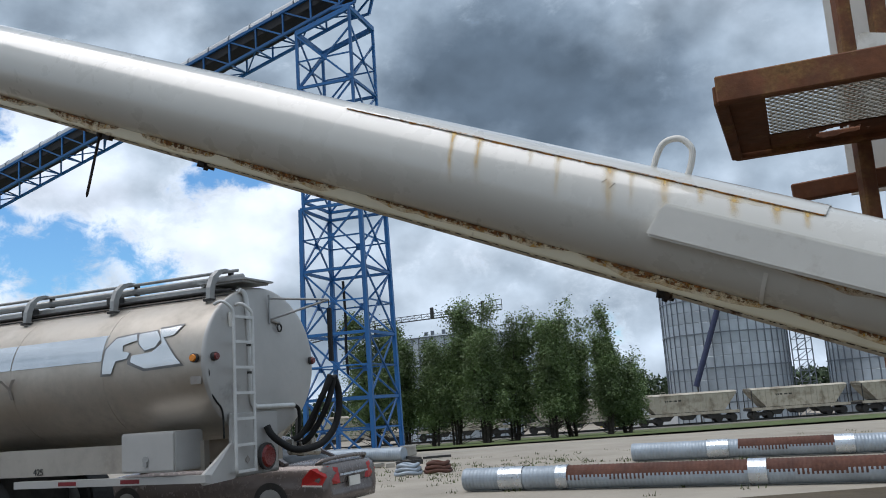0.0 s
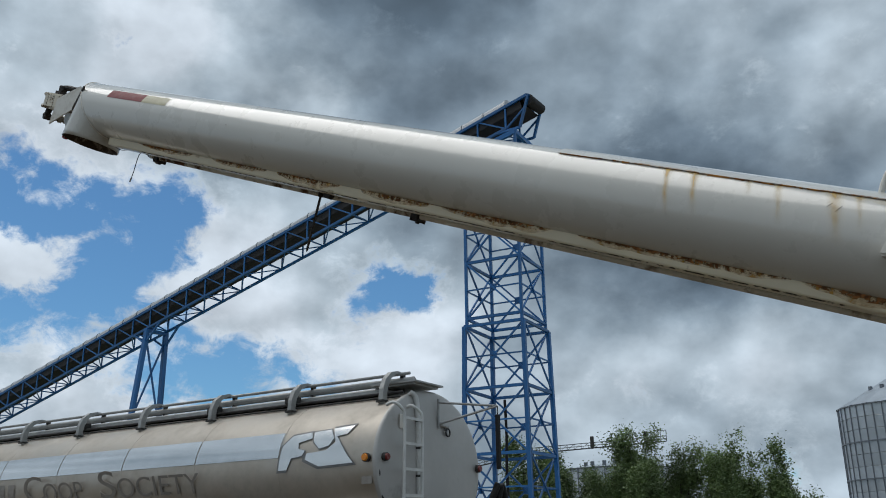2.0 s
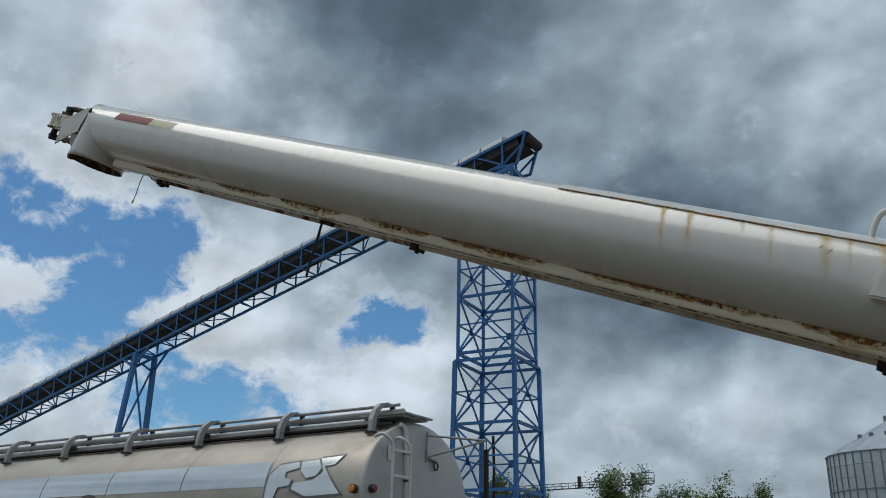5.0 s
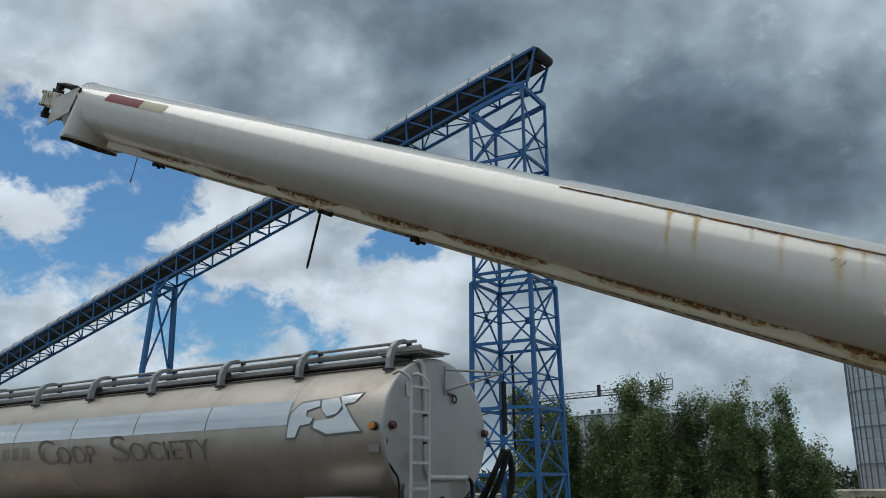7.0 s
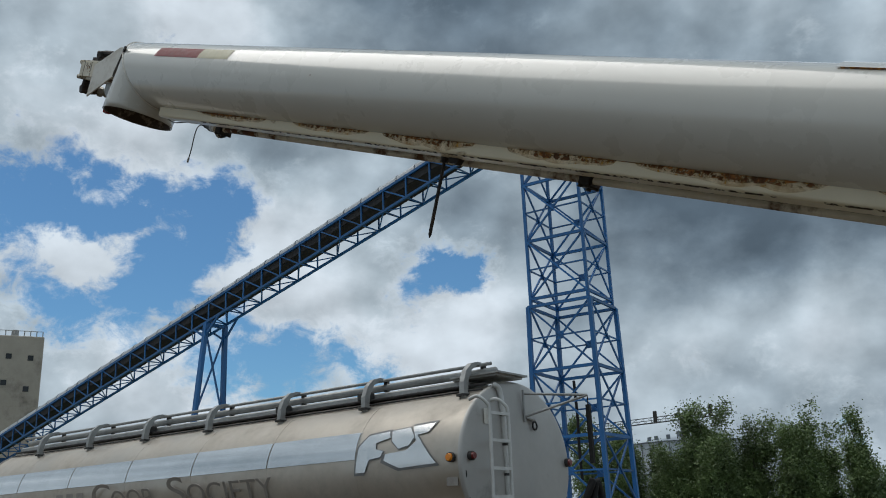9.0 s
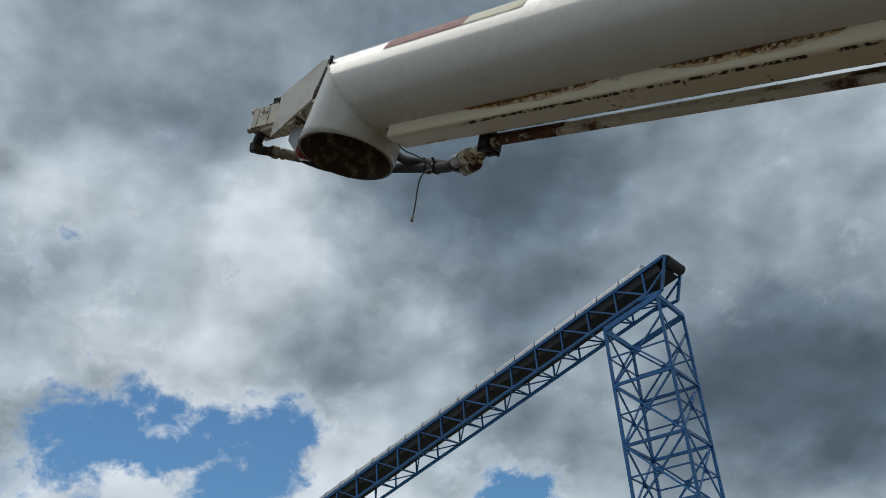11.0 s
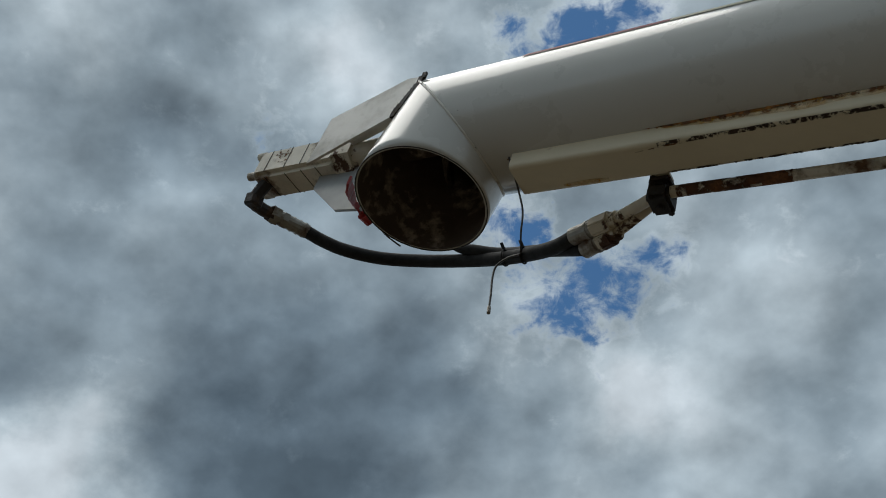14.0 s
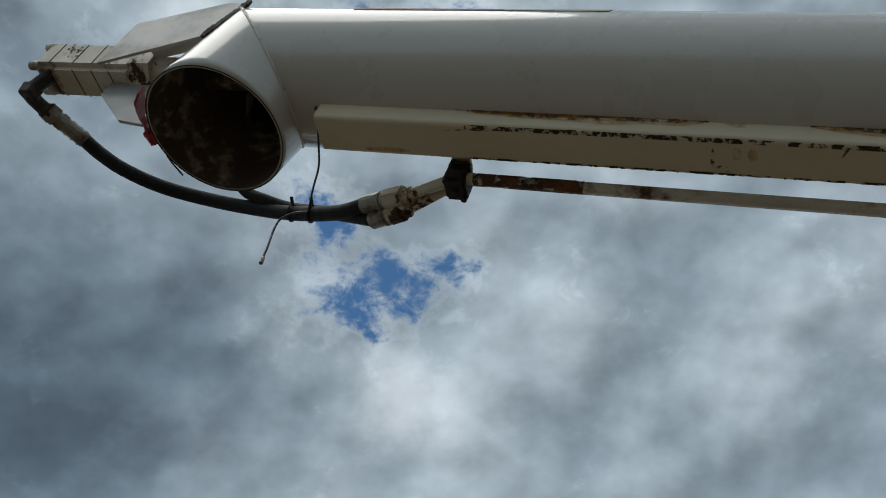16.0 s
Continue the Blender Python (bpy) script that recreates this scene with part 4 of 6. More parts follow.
for k in range(17):
    q = k / 16
    a = -0.60 + 0.85 * q
    r = 0.158 + 0.014 * q + 0.004 * noise.noise(Vector((q * 8, 2, 0)))
    p = Vector((-0.80 - r * math.cos(a), r * math.sin(a), -0.176 + 0.008 * q))
    w = 0.011 + 0.005 * math.sin(q * 7)
    out = Vector((-math.cos(a), math.sin(a), 0))
    ring = [bm.verts.new(p + out * dx + Vector((0, 0, dz * w))) for dx, dz in ((0.0, -1), (0.005, -1), (0.005, 1), (0.0, 1))]
    if prev:
        for j in range(4):
            bm.faces.new((prev[j], prev[(j + 1) % 4], ring[(j + 1) % 4], ring[j]))
    else:
        bm.faces.new(ring)
    prev = ring
bm.faces.new(prev[::-1])
rod(bm, (-0.972, 0.018, -0.170), (-0.971, 0.045, -0.168), 0.013, 10, 0.011)
bmesh.ops.recalc_face_normals(bm, faces=bm.faces)
auger_part("red_strap", bm, RED_PLASTIC, "bright red plastic strap at the lip")
bm = bmesh.new()
rod(bm, (0.887, 0.03, -0.165), (0.888, 0.03, -0.183), 0.012, 8)
rod(bm, (0.888, 0.03, -0.18), (0.895, 0.033, -0.395), 0.0055, 8)
rod(bm, (0.895, 0.033, -0.395), (0.896, 0.033, -0.408), 0.0055, 8, 0.002)
auger_part("hanging_rod", bm, BLACK_IRON, "black steel rod hanging under the tube")
bm = bmesh.new()
prism(bm, [(0.914, -0.167), (0.954, -0.167), (0.946, -0.185), (0.918, -0.183)], 0.015, 0.04, axis=1)
auger_part("lug", bm, BLACK_IRON, "small dark lug under the channel")

# ---- rusty service platform beyond the auger ----
platform = thing("service_platform", (1.7, 3.8, 0), "rust-eaten steel service platform with expanded metal deck", "platform")
NL, FL, EDGE = Vector((1.145, 3.33, 2.70)), Vector((1.525, 4.264, 2.70)), Vector((0.925, -0.378, 0.0))
deep = (FL - NL)
L_DECK = 1.9


def deck(u, w, z=0.0):
    return NL + EDGE * u + deep * w + Vector((0, 0, z))


def plat(name, p0, p1, w, h, mat=RUST, label=""):
    bm = bmesh.new()
    beam(bm, p0, p1, w, h)
    bmesh.ops.bevel(bm, geom=bm.edges[:], offset=min(w, h) * 0.12, segments=1, affect="EDGES")
    return part(name, bm, mat, platform, label)


plat("edge_beam", deck(0, 0, 0.03), deck(L_DECK, 0, 0.03), 0.05, 0.11, RUST, "rusted front edge beam")
plat("edge_beam", deck(0, 1, 0.02), deck(L_DECK, 1, 0.02), 0.05, 0.07, RUST, "rusted rear edge beam")
plat("end_beam", deck(0.01, 0.02, 0.02), deck(0.01, 0.98, 0.02), 0.05, 0.08, RUST, "rusted end beam")
plat("cross_beam", deck(0.95, 0.02, 0.02), deck(0.95, 0.98, 0.02), 0.05, 0.07, RUST)
plat("margin_plate", deck(0.09, 0.03, 0.012), deck(0.09, 0.97, 0.012), 0.17, 0.006, RUST, "rusted margin plate")
bm = bmesh.new()
nu, nw = 120, 26
lattice = [[[bm.verts.new(deck(0.17 + (L_DECK - 0.17) * i / nu, 0.715 + 0.265 * j / nw, z)) for j in range(nw + 1)] for i in range(nu + 1)] for z in (0.009, 0.015)]
gone = set()
for i in range(nu):
    for j in range(nw):
        u, w = 0.17 + (L_DECK - 0.17) * (i + 0.5) / nu, (j + 0.5) / nw
        d = ((u - 0.46) / 0.115) ** 2 + ((w - 0.48) / 0.30) ** 2
        if d + 0.9 * noise.noise(Vector((u * 26, w * 4, 2))) < 0.85:
            gone.add((i, j))
for i in range(nu):
    for j in range(nw):
        if (i, j) in gone:
            continue
        for z in (0, 1):
            g = lattice[z]
            bm.faces.new((g[i][j], g[i + 1][j], g[i + 1][j + 1], g[i][j + 1]))
        for di, dj, c0, c1 in ((-1, 0, (0, 0), (0, 1)), (1, 0, (1, 0), (1, 1)), (0, -1, (0, 0), (1, 0)), (0, 1, (0, 1), (1, 1))):
            if (i + di, j + dj) in gone:
                q0, q1 = (i + c0[0], j + c0[1]), (i + c1[0], j + c1[1])
                bm.faces.new((lattice[0][q0[0]][q0[1]], lattice[0][q1[0]][q1[1]], lattice[1][q1[0]][q1[1]], lattice[1][q0[0]][q0[1]]))
bmesh.ops.delete(bm, geom=[v for v in bm.verts if not v.link_faces], context="VERTS")
bmesh.ops.recalc_face_normals(bm, faces=bm.faces)
part("margin_plate", bm, RUST, platform, "rusted margin plate with a hole eaten through it")
bm = bmesh.new()
rows_n, cols_n = 24, 44
for r_ in range(rows_n):
    w0 = 0.05 + 0.66 * r_ / rows_n
    for c_ in range(cols_n):
        u0 = 0.165 + 1.6 * c_ / cols_n + (0.017 if r_ % 2 else 0)
        du, dw = 1.6 / cols_n, 0.66 / rows_n
        a, b, c2 = deck(u0, w0, 0.012), deck(u0 + du / 2, w0 + dw, 0.016), deck(u0 + du, w0, 0.012)
        beam(bm, a, b, 0.0085, 0.005)
        beam(bm, b, c2, 0.0085, 0.005)
part("expanded_metal_deck", bm, RUST_GALV, platform, "pale expanded metal grating")
for u_, w_, top in ((0.575, 1.06, 3.9), (0.73, 1.08, 3.9), (1.6, 1.06, 3.9)):
    p = deck(u_, w_)
    plat("post", (p.x, p.y, 0.0), (p.x, p.y, top), 0.07, 0.07, RUST, "rusted angle-iron post")
plat("lower_beam", deck(0.24, 1.16, -0.19), deck(2.0, 1.16, -0.10), 0.06, 0.09, RUST, "rusted lower beam")
bm = bmesh.new()
box(bm, deck(0.90, 1.35, 0.55), (0.76, 0.03, 1.5), along((0, 0, 0), EDGE))
part("back_panel", bm, WHITE_CLEAN, platform, "white sheet panel behind the posts")
bm = bmesh.new()
box(bm, deck(0.80, 0.75, 0.25), (0.46, 0.16, 0.20), along((0, 0, 0), EDGE + Vector((0, 0, -0.25))))
bmesh.ops.bevel(bm, geom=bm.edges[:], offset=0.01, segments=2, affect="EDGES")
part("white_guard", bm, WHITE_CLEAN, platform, "white sheet guard resting on the deck")

# ---- the blue conveyor tower; ALONG runs down the conveyor, ACROSS away from the yard ----
ALONG, ACROSS = Vector((-0.9135, 0.4067, 0)), Vector((0.4067, 0.9135, 0))
TC = Vector((-3.00, 30.72, 0))
TW = Matrix.Rotation(radians(5), 3, "Z")
TU, TV = TW @ ALONG, TW @ ACROSS
tower = thing("conveyor_tower", (TC.x, TC.y, ground_z(TC.y)), "tall blue-painted lattice steel tower carrying the conveyor head", "tower")
g0 = ground_z(TC.y)


def tpos(a, b, z, half):
    return TC + TU * (a * half) + TV * (b * half) + Vector((0, 0, z))


STEP, LOW, UPP = 8.50, 1.12, 1.05
corners = [(-1, -1), (1, -1), (1, 1), (-1, 1)]


def leg_top(a):
    return 15.3 - 0.29 * a


def half_at(z):
    return LOW + 0.10 * (1 - z / STEP) if z <= STEP else UPP


for a, b in corners:
    bar("leg", tpos(a, b, g0, half_at(0)), tpos(a, b, STEP, LOW), 0.135, 0.135, BLUE, tower, TU)
    bar("upper_leg", tpos(a, b, STEP - 0.05, UPP), tpos(a, b, leg_top(a), UPP), 0.095, 0.095, BLUE, tower, TU)
levels_low = [0.1, 1.95, 4.10, 6.29, STEP]
levels_up = [STEP + 0.28, 10.83, 12.92]
for k, (a, b) in enumerate(corners):
    a2, b2 = corners[(k + 1) % 4]
    for z in levels_low[1:]:
        bar("girt", tpos(a, b, z, half_at(z)), tpos(a2, b2, z, half_at(z)), 0.085, 0.10, BLUE, tower)
    for z in levels_up:
        bar("girt", tpos(a, b, z, UPP), tpos(a2, b2, z, UPP), 0.08, 0.10, BLUE, tower)
    bar("seat_beam", tpos(a, b, leg_top(a) - 0.02, UPP), tpos(a2, b2, leg_top(a2) - 0.02, UPP), 0.12, 0.17, BLUE, tower)
    spans = list(zip([-0.1] + levels_low[1:-1], levels_low[1:])) + list(zip(levels_up, levels_up[1:])) + [(12.92, 14.9)]
    for z0, z1 in spans:
        h0, h1 = half_at(z0), half_at(z1)
        p, q = tpos(a, b, z0, h0), tpos(a2, b2, z1, h1)
        r_, s_ = tpos(a2, b2, z0, h0), tpos(a, b, z1, h1)
        out = (TU * (a + a2) + TV * (b + b2)).normalized()
        bar("brace", p + out * 0.03, q + out * 0.03, 0.05, 0.06, BLUE, tower)
        bar("brace", r_ - out * 0.04, s_ - out * 0.04, 0.05, 0.06, BLUE, tower)
        mid = (p + q + r_ + s_) / 4
        bar("gusset_plate", mid - Vector((0, 0, 0.13)), mid + Vector((0, 0, 0.13)), 0.22, 0.012, BLUE, tower, out)
        if z1 - z0 > 1.9:
            zm = (z0 + z1) / 2
            bar("tie", tpos(a, b, zm, half_at(zm)), tpos(a2, b2, zm, half_at(zm)), 0.04, 0.05, BLUE, tower)
for a, b in corners:
    bm = bmesh.new()
    box(bm, tpos(a, b, g0 + 0.16, half_at(0)), (0.75, 0.75, 0.36), TW @ along((0, 0, 0), ALONG))
    bmesh.ops.bevel(bm, geom=bm.edges[:], offset=0.03, segments=1, affect="EDGES")
    part("footing", bm, CONCRETE, tower, "weathered concrete footing")
bm = bmesh.new()
sweep(bm, [tpos(1, -1, 6.0, 0.12), tpos(1, -1, 4.8, 0.1), tpos(1, -1, 3.6, 0.12), tpos(1, -1, 2.7, 0.1)], 0.05, 8)
part("hanging_hose", bm, RUBBER, tower, "black ribbed hose hanging inside the tower", smooth=True)

# ---- the inclined belt conveyor ----
SLOPE = 0.250
conveyor = thing("belt_conveyor", (TC.x + ALONG.x * 62, TC.y + ALONG.y * 62, 0.0), "long inclined belt conveyor with blue truss and grey hood", "conveyor")


def cpos(s, b, dz):
    """A place on the conveyor: metres down from the tower, metres across, metres over the bottom chord."""
    return TC + ALONG * s + ACROSS * b + Vector((0, 0, 15.86 - SLOPE * s + dz))


S0, S1, HALF, DEEP = -1.50, 60.0, 0.55, 0.90
for b in (-HALF, HALF):
    bar("bottom_chord", cpos(S0 + 0.9, b, 0), cpos(S1, b, 0), 0.09, 0.10, BLUE, conveyor)
    bar("top_chord", cpos(S0, b, DEEP), cpos(S1, b, DEEP), 0.09, 0.11, BLUE, conveyor)
PANEL = 1.22
count = int((S1 - S0) / PANEL)
for k in range(count):
    s = S0 + 0.95 + k * PANEL
    for b in (-HALF, HALF):
        bar("upright", cpos(s, b, 0), cpos(s, b, DEEP), 0.05, 0.06, BLUE, conveyor, ALONG)
        bar("diagonal", cpos(s, b, 0), cpos(s + PANEL, b, DEEP), 0.045, 0.055, BLUE, conveyor)
    bar("bottom_tie", cpos(s, -HALF, 0), cpos(s, HALF, 0), 0.05, 0.05, BLUE, conveyor)
    bar("bottom_lacing", cpos(s, -HALF if k % 2 else HALF, 0), cpos(s + PANEL, HALF if k % 2 else -HALF, 0), 0.045, 0.04, BLUE, conveyor)
bm = bmesh.new()
for z in (0.52, DEEP):
    beam(bm, cpos(S0 + 0.1, 0, z), cpos(S1, 0, z), 0.98, 0.03)
part("belt", bm, BELT, conveyor, "black rubber belt")
for b in (-HALF + 0.05, HALF - 0.05):
    bm = bmesh.new()
    beam(bm, cpos(S0 + 0.3, b, 0.70), cpos(S1, b, 0.70), 0.02, 0.34)
    part("side_pan", bm, BELT, conveyor, "dark side pan")
bm = bmesh.new()
p = cpos(S0 - 0.02, 0, 0.72)
rod(bm, p - ACROSS * 0.5, p + ACROSS * 0.5, 0.20, 24)
part("head_pulley", bm, BELT, conveyor, "black belt turning over the head pulley", smooth=False)
for b in (-HALF, HALF):
    bar("head_strut", cpos(S0 - 0.05, b, DEEP), cpos(S0 + 0.35, b, -0.25), 0.09, 0.09, BLUE, conveyor)
    bar("head_strut", cpos(S0 + 0.35, b, -0.25), cpos(S0 + 1.3, b, -0.02), 0.08, 0.08, BLUE, conveyor)
    bar("head_strut", cpos(S0 + 0.1, b, 0.45), cpos(S0 + 0.9, b, 0.0), 0.06, 0.06, BLUE, conveyor)
bm = bmesh.new()
ring = [(HALF * 0.98 * math.cos(a), 0.38 * math.sin(a)) for a in (math.pi * k / 10 for k in range(11))]
LEN = 0.98
for e, (x0, x1, puff) in enumerate(((0.0, 0.05, 1.05), (0.05, LEN - 0.004, 1.0))):
    p = [bm.verts.new((x0, y * puff, z * puff)) for y, z in ring]
    q = [bm.verts.new((x1, y * puff, z * puff)) for y, z in ring]
    for k in range(10):
        bm.faces.new((p[k], q[k], q[k + 1], p[k + 1]))
    bm.faces.new(p)
    bm.faces.new(q[::-1])
hood_me = bpy.data.meshes.new("hood_panel")
bm.to_mesh(hood_me)
bm.free()
hood_me.materials.append(GALV)
for k in range(int((S1 - S0 - 1.1) / LEN)):
    p0 = cpos(S0 + 0.95 + k * LEN, 0, DEEP + 0.10)
    ob = new("hood_panel", hood_me)
    ob.parent, ob.matrix_parent_inverse = conveyor, conveyor.matrix_basis.inverted()
    ob.matrix_basis = Matrix.Translation(p0) @ along(p0, cpos(S0 + 3.45 + k * LEN, 0, DEEP + 0.10)).to_4x4()
for s in (19.1, 38.5):
    top_z = cpos(s, 0, 0).z
    legs = {}
    for b, foot in ((-1, -1.75), (1, 0.62)):
        base = TC + ALONG * s + ACROSS * foot
        legs[b] = (Vector((base.x, base.y, ground_z(base.y))), cpos(s, b * HALF, -0.05))
        bar("bent_leg", legs[b][0], legs[b][1], 0.20, 0.20, BLUE, conveyor, ALONG)
    for f in (0.33, 0.62):
        bar("bent_tie", legs[-1][0].lerp(legs[-1][1], f), legs[1][0].lerp(legs[1][1], f), 0.12, 0.12, BLUE, conveyor)
    for f0, f1 in ((0.04, 0.33), (0.33, 0.62), (0.62, 0.97)):
        bar("bent_brace", legs[-1][0].lerp(legs[-1][1], f0), legs[1][0].lerp(legs[1][1], f1), 0.07, 0.07, BLUE, conveyor)
        bar("bent_brace", legs[1][0].lerp(legs[1][1], f0), legs[-1][0].lerp(legs[-1][1], f1), 0.07, 0.07, BLUE, conveyor)
    bar("bent_cap", cpos(s, -HALF - 0.1, -0.10), cpos(s, HALF + 0.1, -0.10), 0.16, 0.16, BLUE, conveyor)
    for ds in (-0.9, 0.9):
        bar("bent_knee", legs[-1][0].lerp(legs[-1][1], 0.94), cpos(s + ds, -HALF, 0.0), 0.08, 0.08, BLUE, conveyor)
        bar("bent_knee", legs[1][0].lerp(legs[1][1], 0.94), cpos(s + ds, HALF, 0.0), 0.08, 0.08, BLUE, conveyor)

# ---- the tank trailer: metres forward from its rear end, across from its middle line, up from its axis ----
TANK_AT = Vector((-2.36, 11.91, 2.30))
TURN = Matrix((-ALONG, ACROSS, Vector((0, 0, 1)))).transposed()
HALF_W, HALF_H, TANK_L = 1.20, 0.98, 11.2


def tk(x, y, z):
    return TANK_AT + ALONG * x + ACROSS * y + Vector((0, 0, z))


trailer = thing("tank_trailer", tuple(tk(5, 0, -2.30)), "dull aluminium tank trailer with polished side band and rear ladder", "trailer")


def tank_part(name, bm, mat, label="", parent=None, smooth=False):
    bmesh.ops.recalc_face_normals(bm, faces=bm.faces)
    return part(name, bm, mat, parent or trailer, label, smooth)


def on_tank(x, a, lift=0.0):
    """A place on the tank's skin; a: angle from the top towards the near side."""
    return tk(x, -(HALF_W + lift) * math.sin(a), (HALF_H + lift) * math.cos(a))


def skin(bm, xs, a0, a1, lift, seg):
    rows = [[bm.verts.new(on_tank(x, a0 + (a1 - a0) * k / seg, lift)) for k in range(seg + 1)] for x in xs]
    for p, q in zip(rows, rows[1:]):
        for k in range(seg):
            bm.faces.new((p[k], q[k], q[k + 1], p[k + 1]))
    return rows


NS = 72
SHEET = 1.62
x = 0.0
while x < TANK_L - 0.1:
    bm = bmesh.new()
    x1 = min(x + SHEET, TANK_L)
    rows = []
    for xx, lift in ((x, 0.0), (x + 0.004, 0.0006), (x + 0.03, 0.0006), (x + 0.5, 0.0006), (x1 - 0.03, 0.0006), (x1 - 0.006, 0.0006), (x1 - 0.003, -0.0006)):
        rows.append([bm.verts.new(on_tank(xx, 2 * math.pi * k / NS, lift)) for k in range(NS)])
    for p, q in zip(rows, rows[1:]):
        for k in range(NS):
            bm.faces.new((p[k], q[k], q[(k + 1) % NS], p[(k + 1) % NS]))
    tank_part("tank_shell", bm, TANK, "dull aluminium shell section", smooth=True)
    bm = bmesh.new()
    if x > 0.1:
        skin(bm, [x + 0.008, x1 - 0.012], 1.09, 1.45, 0.006, 10)
    else:
        skin(bm, [1.60, x1 - 0.012], 1.09, 1.45, 0.006, 10)
    tank_part("polished_band", bm, MIRROR, "mirror-polished aluminium band", smooth=True)
    x = x1
for xe, sign in ((0.0, -1), (TANK_L, 1)):
    bm = bmesh.new()
    rings = []
    for share, bulge in ((1.012, -0.03), (1.012, 0.012), (0.985, 0.02), (0.90, 0.035), (0.6, 0.065), (0.3, 0.085)):
        rings.append([bm.verts.new(tk(xe + sign * bulge, -HALF_W * share * math.sin(a), HALF_H * share * math.cos(a))) for a in (2 * math.pi * k / NS for k in range(NS))])
    for p, q in zip(rings, rings[1:]):
        for k in range(NS):
            bm.faces.new((p[k], q[k], q[(k + 1) % NS], p[(k + 1) % NS]))
    bm.faces.new(rings[-1])
    tank_end = tank_part("tank_head", bm, TANK_END, "chalky grey dished tank head", smooth=True)

# top trough, rails and hoops
bm = bmesh.new()
box(bm, tk(5.75, -0.22, 0.985), (10.7, 0.52, 0.09), TURN)
bmesh.ops.bevel(bm, geom=bm.edges[:], offset=0.02, segments=1, affect="EDGES")
tank_part("top_trough", bm, GREY_STEEL, "grey weathered trough along the tank top")
bm = bmesh.new()
box(bm, tk(0.22, -0.22, 1.062), (0.74, 0.66, 0.022), TURN)
box(bm, tk(0.24, -0.22, 1.04), (0.66, 0.58, 0.03), TURN)
tank_part("trough_lid", bm, GREY_STEEL, "dark grey lid end over the rear")
for y, z, r in ((-0.40, 1.20, 0.022), (-0.30, 1.12, 0.05), (-0.56, 0.93, 0.018), (-0.62, 0.86, 0.012)):
    bm = bmesh.new()
    rod(bm, tk(0.05, y, z), tk(TANK_L - 0.1, y, z), r, 12)
    tank_part("top_rail", bm, GREY_STEEL if r > 0.02 else DARK_STEEL, "pipe running along the tank top", smooth=True)
for k in range(7):
    xh = 0.24 + 1.61 * k
    bm = bmesh.new()
    outline = [(-0.64, 0.80), (-0.70, 0.84), (-0.68, 0.98), (-0.60, 1.12), (-0.48, 1.19), (-0.30, 1.205), (-0.30, 1.225), (-0.46, 1.235), (-0.60, 1.20), (-0.72, 1.10), (-0.78, 0.96), (-0.79, 0.82), (-0.75, 0.76)]
    a = [bm.verts.new(tk(xh - 0.035, y, z)) for y, z in outline]
    b = [bm.verts.new(tk(xh + 0.035, y, z)) for y, z in outline]
    for j in range(len(outline)):
        m = (j + 1) % len(outline)
        bm.faces.new((a[j], a[m], b[m], b[j]))
    bm.faces.new(a)
    bm.faces.new(b[::-1])
    hoop = tank_part("guard_hoop", bm, GREY_STEEL, "bent grey steel hoop over the top rails")
    for centre, size in (((xh, -0.30, 1.14), (0.05, 0.06, 0.16)), ((xh + 0.02, -0.72, 0.80), (0.12, 0.14, 0.03))):
        bm = bmesh.new()
        box(bm, tk(*centre), size, TURN)
        tank_part("hoop_foot", bm, DARK_STEEL, "dark hoop bracket", hoop)
    if k in (1, 2, 4):
        bm = bmesh.new()
        box(bm, tk(xh + 0.16, -0.55, 0.99), (0.20, 0.16, 0.12), TURN)
        bmesh.ops.bevel(bm, geom=bm.edges[:], offset=0.02, segments=1, affect="EDGES")
        tank_part("valve_box", bm, DARK_STEEL, "dark latch box on the tank top")

# logo as plain plates, and lettering
def plate_on_tank(name, outline, lift, mat, label):
    bm = bmesh.new()
    bm.faces.new([bm.verts.new(on_tank(x_, a_, lift)) for x_, a_ in outline])
    bmesh.ops.triangulate(bm, faces=bm.faces)
    bmesh.ops.subdivide_edges(bm, edges=bm.edges, cuts=3, use_grid_fill=True)
    for v in bm.verts:
        q = v.co - TANK_AT
        y_, z_ = q.dot(ACROSS), q.z
        a_ = math.atan2(-y_ / HALF_W, z_ / HALF_H)
        v.co = on_tank(q.dot(ALONG), a_, lift)
    return tank_part(name, bm, mat, label, smooth=True)


for outline in ([(1.60, 1.62), (1.57, 1.30), (1.44, 1.16), (1.12, 1.13), (1.08, 1.22), (1.30, 1.27), (1.28, 1.35), (1.16, 1.38), (1.20, 1.45), (1.38, 1.47), (1.45, 1.62)],
                [(1.08, 1.13), (0.80, 1.11), (0.70, 1.24), (0.76, 1.34), (0.92, 1.37), (1.04, 1.27)],
                [(0.76, 1.10), (0.42, 1.08), (0.50, 1.20), (0.66, 1.22), (0.42, 1.50), (0.34, 1.58), (0.90, 1.60), (1.14, 1.50), (1.12, 1.42), (0.80, 1.40), (0.66, 1.30)]):
    cx, ca = (sum(p[k] for p in outline) / len(outline) for k in (0, 1))
    plate_on_tank("logo_border", [(cx + (x_ - cx) * 1.13, ca + (a_ - ca) * 1.13) for x_, a_ in outline], 0.010, LOGO_EDGE, "dark border of the emblem")
    plate_on_tank("logo_plate", outline, 0.016, CHROME_LOGO, "polished plain emblem plate")


